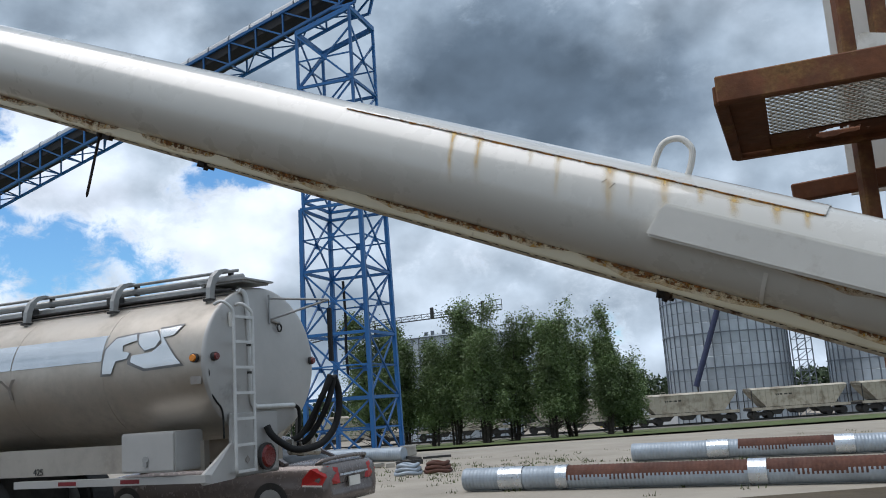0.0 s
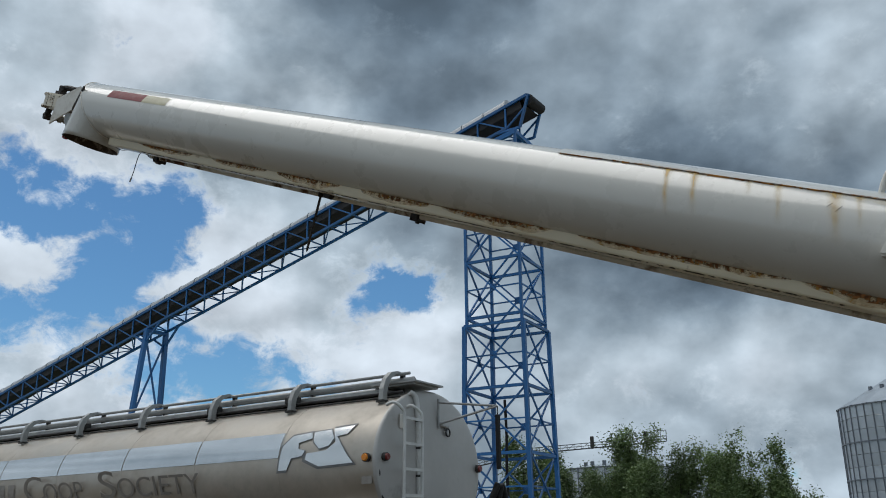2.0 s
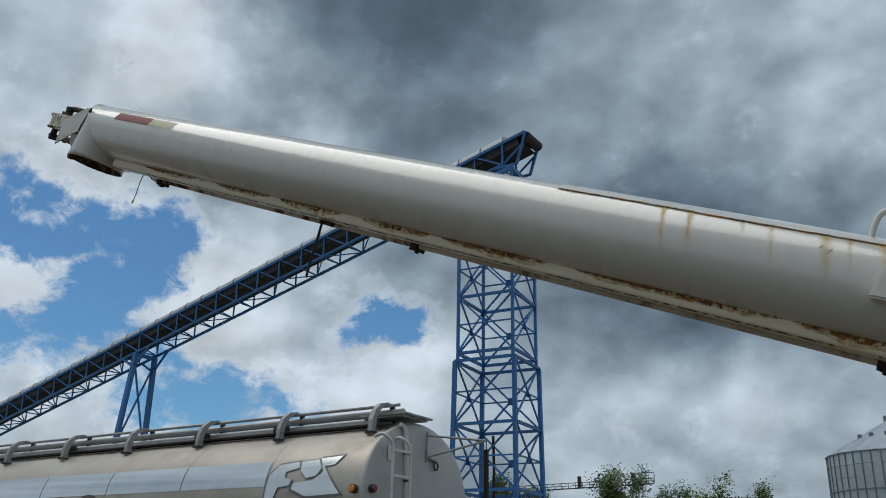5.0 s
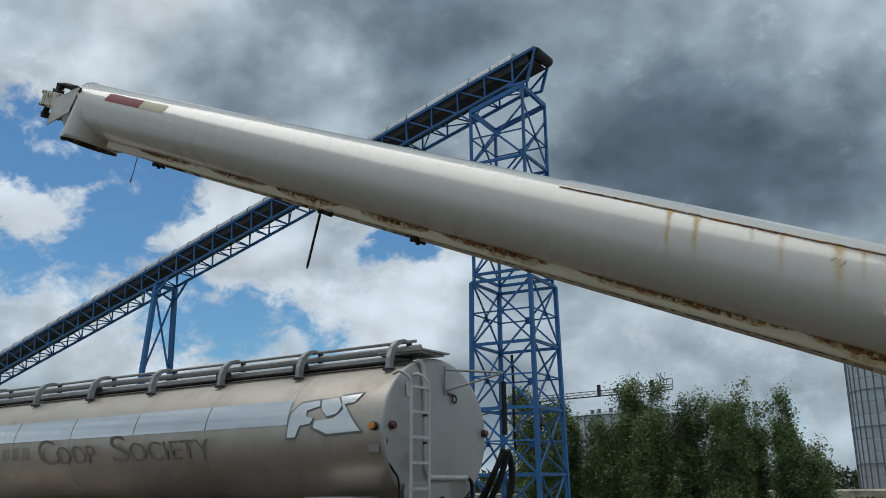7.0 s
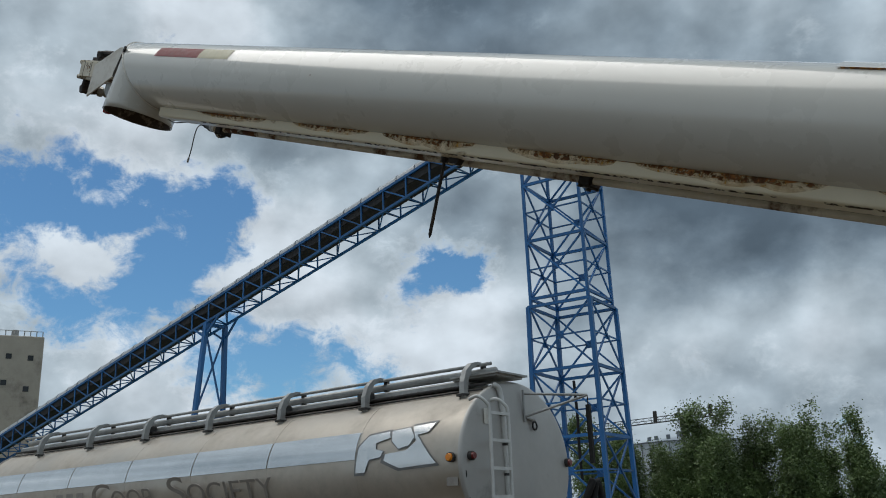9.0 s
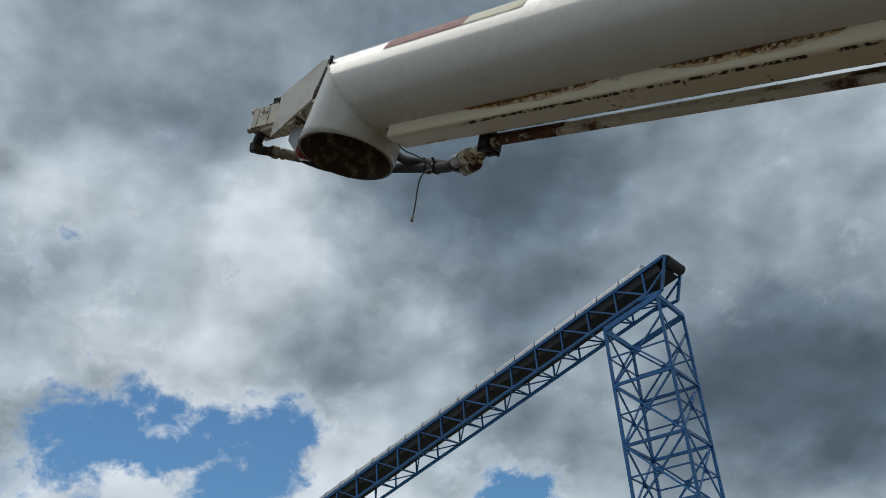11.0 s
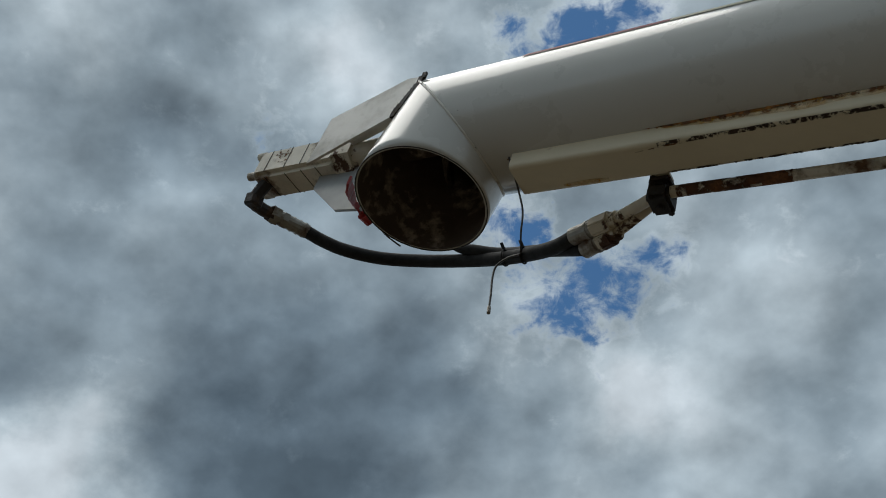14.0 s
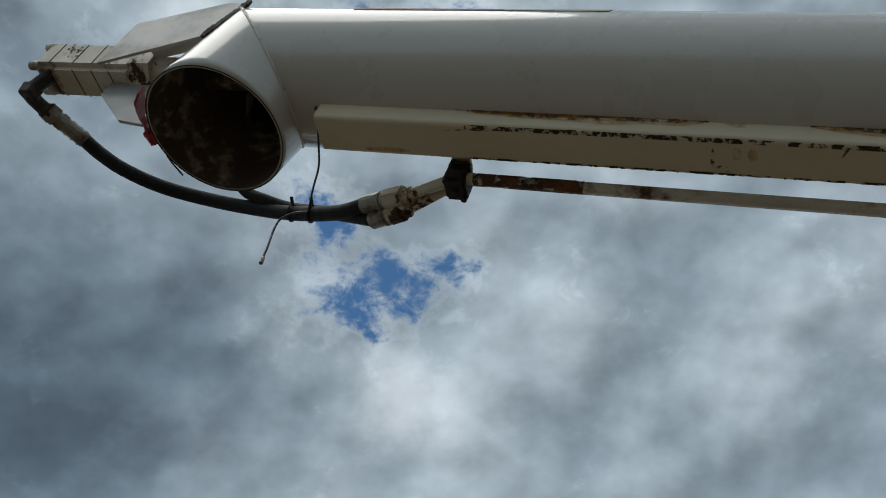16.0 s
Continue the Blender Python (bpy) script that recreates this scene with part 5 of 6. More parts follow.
def lettering(text, size, x_right, a, mat, parent, stretch=1.0, at=None):
    """Raised letters on the near side of the tank, read from that side."""
    curve = bpy.data.curves.new("lettering", "FONT")
    curve.body, curve.size, curve.extrude, curve.align_x = text, size, 0.003, "RIGHT"
    tmp = bpy.data.objects.new("lettering", curve)
    scene.collection.objects.link(tmp)
    me = bpy.data.meshes.new_from_object(tmp.evaluated_get(bpy.context.evaluated_depsgraph_get()))
    bpy.data.objects.remove(tmp)
    me.materials.append(mat)
    up = (on_tank(x_right, a - 0.02) - on_tank(x_right, a + 0.02)).normalized()
    right = -ALONG
    if at:
        up = Vector((0, 0, 1))
    out = right.cross(up)
    m = Matrix((right * stretch, up, out)).transposed().to_4x4()
    me.transform(Matrix.Translation(at or on_tank(x_right, a, 0.012)) @ m)
    ob = new("lettering", me)
    ob.parent, ob.matrix_parent_inverse = parent, parent.matrix_basis.inverted()
    return tagged(ob, "faded grey painted lettering")


for text, xr, size, st in (("OCIETY", 3.08, 0.42, 1.25), ("S", 4.90, 0.60, 1.65), ("OOP", 5.74, 0.42, 1.16), ("C", 6.72, 0.60, 1.40)):
    lettering(text, size, xr, 1.85, LETTER, trailer, st)
for k in range(3):
    bm = bmesh.new()
    skin(bm, [7.60 + 0.30 * k, 7.80 + 0.30 * k], 1.55, 1.76, 0.006, 3)
    tank_part("lettering_bar", bm, LETTER, "faded grey painted bar")

# lamps on the rear edge
def lamp(x, y, z, r, out, lens, label):
    bm = bmesh.new()
    p = tk(x, y, z)
    rod(bm, p, p + out * 0.05, r * 1.15, 16)
    ob = tank_part("marker_lamp", bm, DARK_STEEL, label)
    bm = bmesh.new()
    rod(bm, p + out * 0.045, p + out * 0.075, r, 16, r * 0.8)
    tank_part("lens", bm, lens, "", ob)


lamp(0.12, -1.20, 0.04, 0.048, -ACROSS, AMBER, "round amber marker lamp")
lamp(-0.03, -1.06, 0.05, 0.046, -ALONG, DULL_RED, "round dull red marker lamp")
lamp(-0.03, 1.13, 0.03, 0.048, -ALONG, DULL_RED, "round dull red marker lamp")
lamp(-0.125, -0.17, -1.22, 0.15, -ALONG, DULL_RED, "large round red tail lamp")
bm = bmesh.new()
sweep(bm, [tk(0.02, -1.15, 0.02), tk(-0.02, -1.13, -0.15), tk(0.02, -1.12, -0.30), tk(-0.03, -1.03, -0.48), tk(-0.03, -0.90, -0.62), tk(-0.03, -0.88, -0.95)], 0.012, 6)
tank_part("lamp_cable", bm, RUBBER, "black cable clipped down the tank head", smooth=True)
bm = bmesh.new()
box(bm, on_tank(0.14, 1.80, 0.006), (0.16, 0.012, 0.10), TURN)
tank_part("decal", bm, LETTER, "small dark placard")
bm = bmesh.new()
box(bm, tk(-0.06, -0.72, 0.52), (0.008, 0.10, 0.18), TURN)
tank_part("decal", bm, WHITE_CLEAN, "small white placard")
# ladder
for y in (-0.86, -0.47):
    bm = bmesh.new()
    sweep(bm, [tk(0.0, y - 0.12, 0.70), tk(-0.10, y - 0.10, 0.73), tk(-0.18, y - 0.04, 0.66), tk(-0.20, y, 0.54), tk(-0.20, y - 0.005, 0.0), tk(-0.20, y - 0.01, -0.6), tk(-0.20, y - 0.015, -1.38)], 0.021, 10)
    tank_part("ladder_stile", bm, LIGHT_STEEL, "bent tube ladder stile", smooth=True)
for k in range(7):
    z = 0.54 - 0.316 * k
    bm = bmesh.new()
    beam(bm, tk(-0.20, -0.86, z), tk(-0.20, -0.47, z), 0.035, 0.035)
    tank_part("ladder_rung", bm, LIGHT_STEEL, "")
bm = bmesh.new()
sweep(bm, [tk(-0.03, -0.50, 0.92), tk(-0.06, -0.42, 0.86), tk(-0.08, -0.40, 0.60), tk(-0.09, -0.40, 0.0), tk(-0.09, -0.39, -0.42), tk(-0.09, -0.33, -0.56), tk(-0.09, -0.20, -0.59), tk(-0.09, 0.58, -0.59)], 0.034, 12)
tank_part("vent_pipe", bm, LIGHT_STEEL, "grey vent pipe bent across the tank head", smooth=True)
bm = bmesh.new()
sweep(bm, [tk(-0.09, 0.58, -0.59), tk(-0.10, 0.68, -0.64), tk(-0.10, 0.70, -0.8), tk(-0.10, 0.67, -1.0)], 0.026, 8)
tank_part("drain_hose", bm, RUBBER, "short black drain hose", smooth=True)
for z in (0.55, 0.2, -0.15):
    bm = bmesh.new()
    rod(bm, tk(-0.085, -0.40, z - 0.015), tk(-0.085, -0.40, z + 0.015), 0.042, 10)
    tank_part("pipe_strap", bm, DARK_STEEL, "")
# hose arm
arm_tip = tk(-0.74, 0.55, 0.80)
for p0, p1 in ((tk(-0.08, 0.09, 0.85), arm_tip), (tk(-0.08, 0.09, 0.56), arm_tip), (tk(-0.08, 0.09, 0.90), tk(-0.08, 0.09, 0.50))):
    bm = bmesh.new()
    rod(bm, p0, p1, 0.016, 8)
    tank_part("hose_arm", bm, GREY_STEEL, "thin steel hose arm")
bm = bmesh.new()
rod(bm, tk(-0.09, 0.10, 0.55), tk(-0.09, 0.30, 0.53), 0.022, 8)
tank_part("arm_handle", bm, GREY_STEEL, "")
bm = bmesh.new()
sweep(bm, [tk(-0.10, 0.29 + 0.05 * math.cos(q), 0.46 + 0.05 * math.sin(q)) for q in (k * math.pi / 4 for k in range(9))], 0.012, 6)
tank_part("lock_ring", bm, DARK_STEEL, "dark ring hanging on the handle", smooth=True)
bm = bmesh.new()
rod(bm, arm_tip, arm_tip - Vector((0, 0, 0.12)), 0.008, 6)
box(bm, arm_tip - Vector((0, 0, 0.48)), (0.05, 0.05, 0.72), TURN)
tank_part("hose_strap", bm, RUBBER, "black hanging hose strap")
for pts, r in (([(-0.15, -0.15, -0.84), (-0.20, -0.13, -0.95), (-0.28, -0.02, -1.07), (-0.42, 0.12, -1.17), (-0.58, 0.42, -1.13), (-0.68, 0.62, -0.95), (-0.73, 0.70, -0.70), (-0.74, 0.70, -0.44), (-0.74, 0.60, -0.24)], 0.046),
               ([(-0.20, 0.34, -1.05), (-0.30, 0.40, -1.00), (-0.42, 0.47, -0.82), (-0.60, 0.45, -0.55), (-0.70, 0.48, -0.36), (-0.74, 0.52, -0.24)], 0.040),
               ([(-0.20, 0.45, -1.12), (-0.34, 0.50, -1.06), (-0.50, 0.54, -0.86), (-0.66, 0.52, -0.62), (-0.72, 0.56, -0.40), (-0.75, 0.57, -0.26)], 0.040),
               ([(-0.16, 0.62, -0.98), (-0.28, 0.68, -0.90), (-0.46, 0.60, -0.66), (-0.64, 0.50, -0.42), (-0.74, 0.50, -0.22)], 0.034)):
    bm = bmesh.new()
    sweep(bm, [tk(*p) for p in pts], r, 12)
    tank_part("delivery_hose", bm, RUBBER, "thick black delivery hose in a hanging loop", smooth=True)
bm = bmesh.new()
for k in range(5):
    box(bm, tk(-0.18 - 0.05 * (k % 2), 0.35 + 0.13 * k, -1.10 - 0.06 * (k % 3)), (0.12, 0.10, 0.12 + 0.04 * (k % 2)), TURN)
rod(bm, tk(-0.2, 0.28, -1.2), tk(-0.2, 1.0, -1.25), 0.05, 10)
bmesh.ops.bevel(bm, geom=bm.edges[:], offset=0.012, segments=1, affect="EDGES")
tank_part("valve_manifold", bm, FITTING, "cluttered steel valve manifold")
# tool box, fender, chassis
bm = bmesh.new()
box(bm, tk(0.78, -1.05, -1.055), (0.84, 0.53, 0.48), TURN)
bmesh.ops.bevel(bm, geom=bm.edges[:], offset=0.018, segments=2, affect="EDGES")
tool = tank_part("tool_box", bm, TANK_END, "pale grey steel tool box")
bm = bmesh.new()
box(bm, tk(0.78, -1.315, -1.055), (0.79, 0.012, 0.43), TURN)
tank_part("tool_box_door", bm, TANK_END, "", tool)
bm = bmesh.new()
rod(bm, tk(0.80, -1.32, -1.14), tk(0.80, -1.335, -1.14), 0.045, 16)
box(bm, tk(0.80, -1.335, -1.19), (0.06, 0.02, 0.06), TURN)
tank_part("latch", bm, GREY_STEEL, "round paddle latch", tool)
bm = bmesh.new()
a = [bm.verts.new(tk(*p)) for p in ((0.06, -1.25, -1.40), (-0.10, -0.82, -1.01), (-0.11, -0.78, -1.01), (-0.11, -0.78, -1.43), (-0.10, -0.82, -1.44), (0.0, -1.22, -1.47))]
b = [bm.verts.new(v.co + ALONG * 0.04) for v in a]
for j in range(6):
    m = (j + 1) % 6
    bm.faces.new((a[j], a[m], b[m], b[j]))
bm.faces.new(a)
bm.faces.new(b[::-1])
tank_part("rear_fender", bm, TANK_END, "pale sloping sheet fender")
bm = bmesh.new()
box(bm, tk(-0.07, -0.32, -1.04), (0.06, 0.98, 0.78), TURN)
box(bm, tk(0.10, -0.32, -1.40), (0.40, 0.98, 0.06), TURN)
bmesh.ops.bevel(bm, geom=bm.edges[:], offset=0.012, segments=1, affect="EDGES")
tank_part("rear_panel", bm, TANK_END, "pale sheet panel below the tank head")
bm = bmesh.new()
box(bm, tk(-0.112, -0.60, -1.22), (0.012, 0.26, 0.34), TURN)
tank_part("panel_door", bm, TANK_END, "small hatch in the rear panel")
bm = bmesh.new()
box(bm, tk(-0.122, -0.545, -1.23), (0.012, 0.07, 0.07), TURN @ Matrix.Rotation(radians(45), 3, "X"))
tank_part("decal", bm, LETTER, "small dark diamond placard")
bm = bmesh.new()
box(bm, tk(1.53, -1.20, -1.395), (3.12, 0.10, 0.09), TURN)
tank_part("side_rail", bm, TANK_END, "white chassis side rail")
for x_ in (2.15, 1.12):
    bm = bmesh.new()
    box(bm, tk(x_, -1.252, -1.395), (0.30, 0.004, 0.05), TURN)
    tank_part("reflective_tape", bm, RED_TAPE, "red reflective tape")
bm = bmesh.new()
box(bm, tk(5.3, -0.80, -1.14), (10.0, 0.10, 0.36), TURN)
box(bm, tk(5.3, 0.80, -1.14), (10.0, 0.10, 0.36), TURN)
tank_part("frame_beam", bm, TANK, "grey-brown cradle skirt under the tank")
for x_ in (4.2, 5.5, 8.6, 9.9):
    for y_ in (-0.95, 0.95):
        bm = bmesh.new()
        p = tk(x_, y_, -2.30 + 0.50)
        rod(bm, p - ACROSS * 0.26, p + ACROSS * 0.26, 0.50, 28)
        bmesh.ops.bevel(bm, geom=[e for e in bm.edges if e.calc_length() < 0.2], offset=0.05, segments=2, affect="EDGES")
        wheel = tank_part("wheel", bm, TYRE, "black dual trailer tyres")
        bm = bmesh.new()
        rod(bm, p - ACROSS * 0.275, p + ACROSS * 0.275, 0.28, 24)
        tank_part("rim", bm, GREY_STEEL, "grey steel rim", wheel)
for x_ in (4.2, 5.5, 8.6, 9.9):
    bm = bmesh.new()
    rod(bm, tk(x_, -0.9, -1.87), tk(x_, 0.9, -1.87), 0.07, 12)
    tank_part("axle", bm, DARK_STEEL, "dark axle")
    bm = bmesh.new()
    box(bm, tk(x_, 0, -1.57), (0.12, 1.6, 0.62), TURN)
    tank_part("axle_hanger", bm, DARK_STEEL, "dark spring hanger")
unit = lettering("425", 0.12, 2.75, 2.2, DARK_STEEL, trailer, 1.0, tk(3.0, -0.857, -1.30))
unit.name = "unit_number"
tagged(unit, "small black unit number")

# ---- parked sedan behind the trailer ----
sedan = thing("sedan", tuple(tk(3.0, 3.0, -2.30)), "taupe four-door sedan parked behind the tank trailer", "car")


def sedan_part(name, bm, mat, label="", parent=None, smooth=False):
    bmesh.ops.recalc_face_normals(bm, faces=bm.faces)
    return part(name, bm, mat, parent or sedan, label, smooth)


def sd(x, y, z):
    return tk(0.42 + x, 2.93 + y * 0.97, z * 0.91 - 2.37)


def ring_loft(bm, stations):
    """Stations along the car: (x, outline of (y, z) from the left sill over the top to the right sill)."""
    rows = [[bm.verts.new(sd(x, y, z)) for y, z in outline] for x, outline in stations]
    for p, q in zip(rows, rows[1:]):
        for k in range(len(p) - 1):
            bm.faces.new((p[k], p[k + 1], q[k + 1], q[k]))
        bm.faces.new((p[-1], p[0], q[0], q[-1]))
    bm.faces.new(rows[0])
    bm.faces.new(rows[-1][::-1])


def hull(half, low, belt, top, crown=0.02):
    """Half section of the car's body mirrored: sill, belt line, shoulder, top."""
    left = [(-half * 0.93, low), (-half, low + 0.16), (-half * 1.0, (low + belt) / 2 + 0.08), (-half * 0.985, belt), (-half * 0.93, top - 0.045), (-half * 0.82, top - 0.008), (-half * 0.45, top + crown * 0.7)]
    return left + [(0.0, top + crown)] + [(-y, z) for y, z in left[::-1]]


bm = bmesh.new()
ring_loft(bm, [(-0.03, hull(0.66, 0.44, 0.58, 0.66)), (-0.055, hull(0.76, 0.36, 0.60, 0.78)), (-0.02, hull(0.83, 0.28, 0.66, 0.90)), (0.08, hull(0.875, 0.25, 0.70, 0.945)), (0.30, hull(0.895, 0.24, 0.74, 0.955)), (0.80, hull(0.905, 0.23, 0.76, 0.965)),
               (1.40, hull(0.91, 0.23, 0.78, 0.97)), (2.40, hull(0.91, 0.23, 0.78, 0.965)), (3.40, hull(0.905, 0.23, 0.76, 0.95)), (4.00, hull(0.89, 0.24, 0.72, 0.90)), (4.55, hull(0.85, 0.25, 0.64, 0.80)), (4.88, hull(0.72, 0.32, 0.55, 0.66)), (4.95, hull(0.6, 0.38, 0.5, 0.56))])
sedan_part("body", bm, CAR_PAINT, "taupe metallic body", smooth=True)


def dome(half, low, top):
    left = [(-half, low), (-half * 0.93, low + (top - low) * 0.55), (-half * 0.84, low + (top - low) * 0.92), (-half * 0.6, top)]
    return left + [(0.0, top + 0.015)] + [(-y, z) for y, z in left[::-1]]


bm = bmesh.new()
ring_loft(bm, [(0.70, dome(0.70, 0.94, 0.965)), (1.10, dome(0.76, 0.95, 1.20)), (1.50, dome(0.79, 0.95, 1.37)), (2.0, dome(0.80, 0.95, 1.43)), (2.6, dome(0.80, 0.95, 1.42)), (3.1, dome(0.79, 0.94, 1.24)), (3.75, dome(0.74, 0.93, 0.96))])
sedan_part("cabin_glass", bm, CAR_GLASS, "dark window glass", smooth=True)
bm = bmesh.new()
ring_loft(bm, [(x, [(-h, z - 0.05), (-h * 0.9, z), (0, z + 0.022), (h * 0.9, z), (h, z - 0.05)]) for x, h, z in ((1.38, 0.62, 1.335), (1.55, 0.66, 1.395), (2.0, 0.68, 1.438), (2.55, 0.68, 1.430), (2.75, 0.66, 1.395))])
sedan_part("roof", bm, CAR_PAINT, "taupe roof", smooth=True)
for side in (-1, 1):
    for x0, z0, x1, z1 in ((0.72, 0.96, 1.42, 1.35), (2.0, 0.95, 2.05, 1.42), (3.72, 0.95, 2.72, 1.40)):
        bm = bmesh.new()
        beam(bm, sd(x0, side * 0.78, z0), sd(x1, side * 0.665, z1), 0.09, 0.05)
        sedan_part("pillar", bm, CAR_PAINT, "taupe roof pillar")
bm = bmesh.new()
sweep(bm, [sd(0.20, -0.74, 0.935), sd(0.08, -0.66, 1.0), sd(0.05, -0.3, 1.025), sd(0.04, 0.0, 1.03), sd(0.05, 0.3, 1.025), sd(0.08, 0.66, 1.0), sd(0.20, 0.74, 0.935)], 0.032, 8)
sedan_part("spoiler", bm, CAR_PAINT, "low boot spoiler", smooth=True)
bm = bmesh.new()
beam(bm, sd(-0.065, -0.46, 0.735), sd(-0.065, 0.46, 0.735), 0.02, 0.03)
sedan_part("trim_strip", bm, BAND, "bright trim strip on the boot lid")
for side in (-1, 1):
    bm = bmesh.new()
    inner = [(-0.075, 0.47, 0.60), (-0.055, 0.50, 0.86), (0.0, 0.70, 0.905), (0.20, 0.895, 0.875), (0.34, 0.918, 0.72), (0.36, 0.922, 0.60), (0.04, 0.875, 0.585)]
    a = [bm.verts.new(sd(x_, side * y_, z_)) for x_, y_, z_ in inner]
    mid = bm.verts.new(sd(-0.02, side * 0.83, 0.73))
    b = [bm.verts.new(sd(x_ + 0.06, side * (y_ - 0.07), z_)) for x_, y_, z_ in inner]
    for k in range(7):
        m = (k + 1) % 7
        bm.faces.new((a[k], a[m], mid))
        bm.faces.new((a[k], b[k], b[m], a[m]))
    light = sedan_part("tail_light", bm, RED_LENS, "wrap-round red tail light")
    bm = bmesh.new()
    beam(bm, sd(0.34, side * 0.925, 0.605), sd(0.02, side * 0.882, 0.59), 0.012, 0.025)
    sedan_part("light_edge", bm, WHITE_CLEAN, "pale lower lens strip", light)
bm = bmesh.new()
box(bm, sd(-0.07, 0, 0.60), (0.02, 0.34, 0.15), TURN)
sedan_part("number_plate", bm, WHITE_CLEAN, "pale plate")
for x_ in (0.95, 3.85):
    for y in (-0.78, 0.78):
        bm = bmesh.new()
        p = sd(x_, y, 0.325)
        rod(bm, p - ACROSS * 0.13, p + ACROSS * 0.13, 0.325, 24)
        wheel = sedan_part("wheel", bm, TYRE, "tyre")
        bm = bmesh.new()
        rod(bm, p - ACROSS * 0.14, p + ACROSS * 0.14, 0.22, 20)
        sedan_part("rim", bm, GREY_STEEL, "alloy rim", wheel)
bm = bmesh.new()
box(bm, sd(3.35, -1.0, 1.0), (0.12, 0.18, 0.13), TURN)
bmesh.ops.bevel(bm, geom=bm.edges[:], offset=0.03, segments=2, affect="EDGES")
sedan_part("door_mirror", bm, CAR_PAINT, "door mirror")


# ---- culvert pipes lying on the yard ----
def culvert_row(p0, p1, cuts, label):
    """Pipes end to end from p0 to p1; cuts: (end share, kind) for each length."""
    p0, p1 = Vector(p0), Vector(p1)
    ob = thing("culvert_pipe", ((p0.x + p1.x) / 2, (p0.y + p1.y) / 2, 0), label, "pipe", "culvert pipes on the yard")
    way = (p1 - p0).normalized()
    turn = along(p0, p1)
    s = 0.0
    for share, kind in cuts:
        e = share * (p1 - p0).length
        bm = bmesh.new()
        rad = 0.205 if kind == "band" else 0.190
        step, rings, x = (0.034 if kind != "band" else 0.2), [], s
        k = 0
        while x < e - 1e-4:
            r = rad + (0.008 if k % 2 and kind != "band" else 0)
            rings.append([bm.verts.new(p0 + turn @ Vector((x, r * math.sin(q), r * math.cos(q)))) for q in (2 * math.pi * j / 28 for j in range(28))])
            x += step
            k += 1
        rings.append([bm.verts.new(p0 + turn @ Vector((e, rad * math.sin(q), rad * math.cos(q)))) for q in (2 * math.pi * j / 28 for j in range(28))])
        for a, b in zip(rings, rings[1:]):
            for j in range(28):
                bm.faces.new((a[j], a[(j + 1) % 28], b[(j + 1) % 28], b[j]))
        if s == 0 or share == 1:
            bm.faces.new(rings[0] if s == 0 else rings[-1])
        bmesh.ops.recalc_face_normals(bm, faces=bm.faces)
        pipe = part("coupling_band" if kind == "band" else "pipe_length", bm, {"band": BAND, "rust": CULVERT_RUST, "galv": CULVERT}[kind], ob,
             {"band": "bright galvanised coupling band", "rust": "rusted corrugated length", "galv": "blue-grey corrugated length"}[kind], smooth=False)
        if kind == "rust":
            pipe.data.materials.append(CULVERT)
            for f in pipe.data.polygons:
                at = f.center - p0
                low = -0.02 + 0.05 * noise.noise(Vector((at.dot(way) * 0.9, 3, 0))) + 0.06 * (int(at.dot(way) / 0.034 + 0.3) % 2)
                if at.z < low:
                    f.material_index = 1
        s = e
    return ob


A0, A1 = Vector((0.34, 16.45, 0.21)), Vector((8.5, 12.53, 0.21))
culvert_row(A0, A1, ((0.076, "galv"), (0.125, "band"), (0.193, "galv"), (0.215, "band"), (0.541, "rust"), (0.572, "band"), (1.0, "rust")), "long corrugated steel culvert pipe, part rusted, lying on gravel")
culvert_row((4.22, 20.45, 0.21), (12.3, 16.95, 0.21), ((0.187, "galv"), (0.238, "band"), (0.261, "galv"), (0.478, "rust"), (0.521, "band"), (1.0, "galv")), "corrugated culvert pipe with a bright band, lying on gravel")
culvert_row((-5.2, 29.0, 0.2), (-1.2, 26.6, 0.21), ((0.6, "galv"), (1.0, "galv")), "grey corrugated culvert pipe lying near the tower")
for k, (x, y, mat) in enumerate(((-0.88, 21.2, CULVERT), (-0.18, 21.3, CULVERT_RUST))):
    coil = thing("tubing_coil", (x, y, 0), "loose coil of weathered drain tubing on gravel", "coil", "tubing coils")
    for j in range(3):
        bm = bmesh.new()
        sweep(bm, [(x + (0.30 - 0.03 * j) * math.cos(q), y + (0.30 - 0.03 * j) * math.sin(q), 0.05 + 0.085 * j + 0.02 * math.sin(3 * q + j)) for q in (i * math.pi / 6 for i in range(13))], 0.045, 8)
        part("coil_turn", bm, mat, coil, "", smooth=True)
random.seed(4)
for k in range(9):
    bm = bmesh.new()
    x, y = random.uniform(-3.6, 0.6), random.uniform(23.5, 27.5)
    box(bm, (x, y, 0.05 + 0.03 * random.random()), (random.uniform(0.3, 1.3), random.uniform(0.08, 0.25), random.uniform(0.05, 0.12)), Matrix.Rotation(random.uniform(0, 3), 3, "Z"))
    tagged(part("scrap_board", bm, DARK_STEEL if k % 2 else CONCRETE), "weathered scrap board lying on gravel", "scrap", "scrap boards")

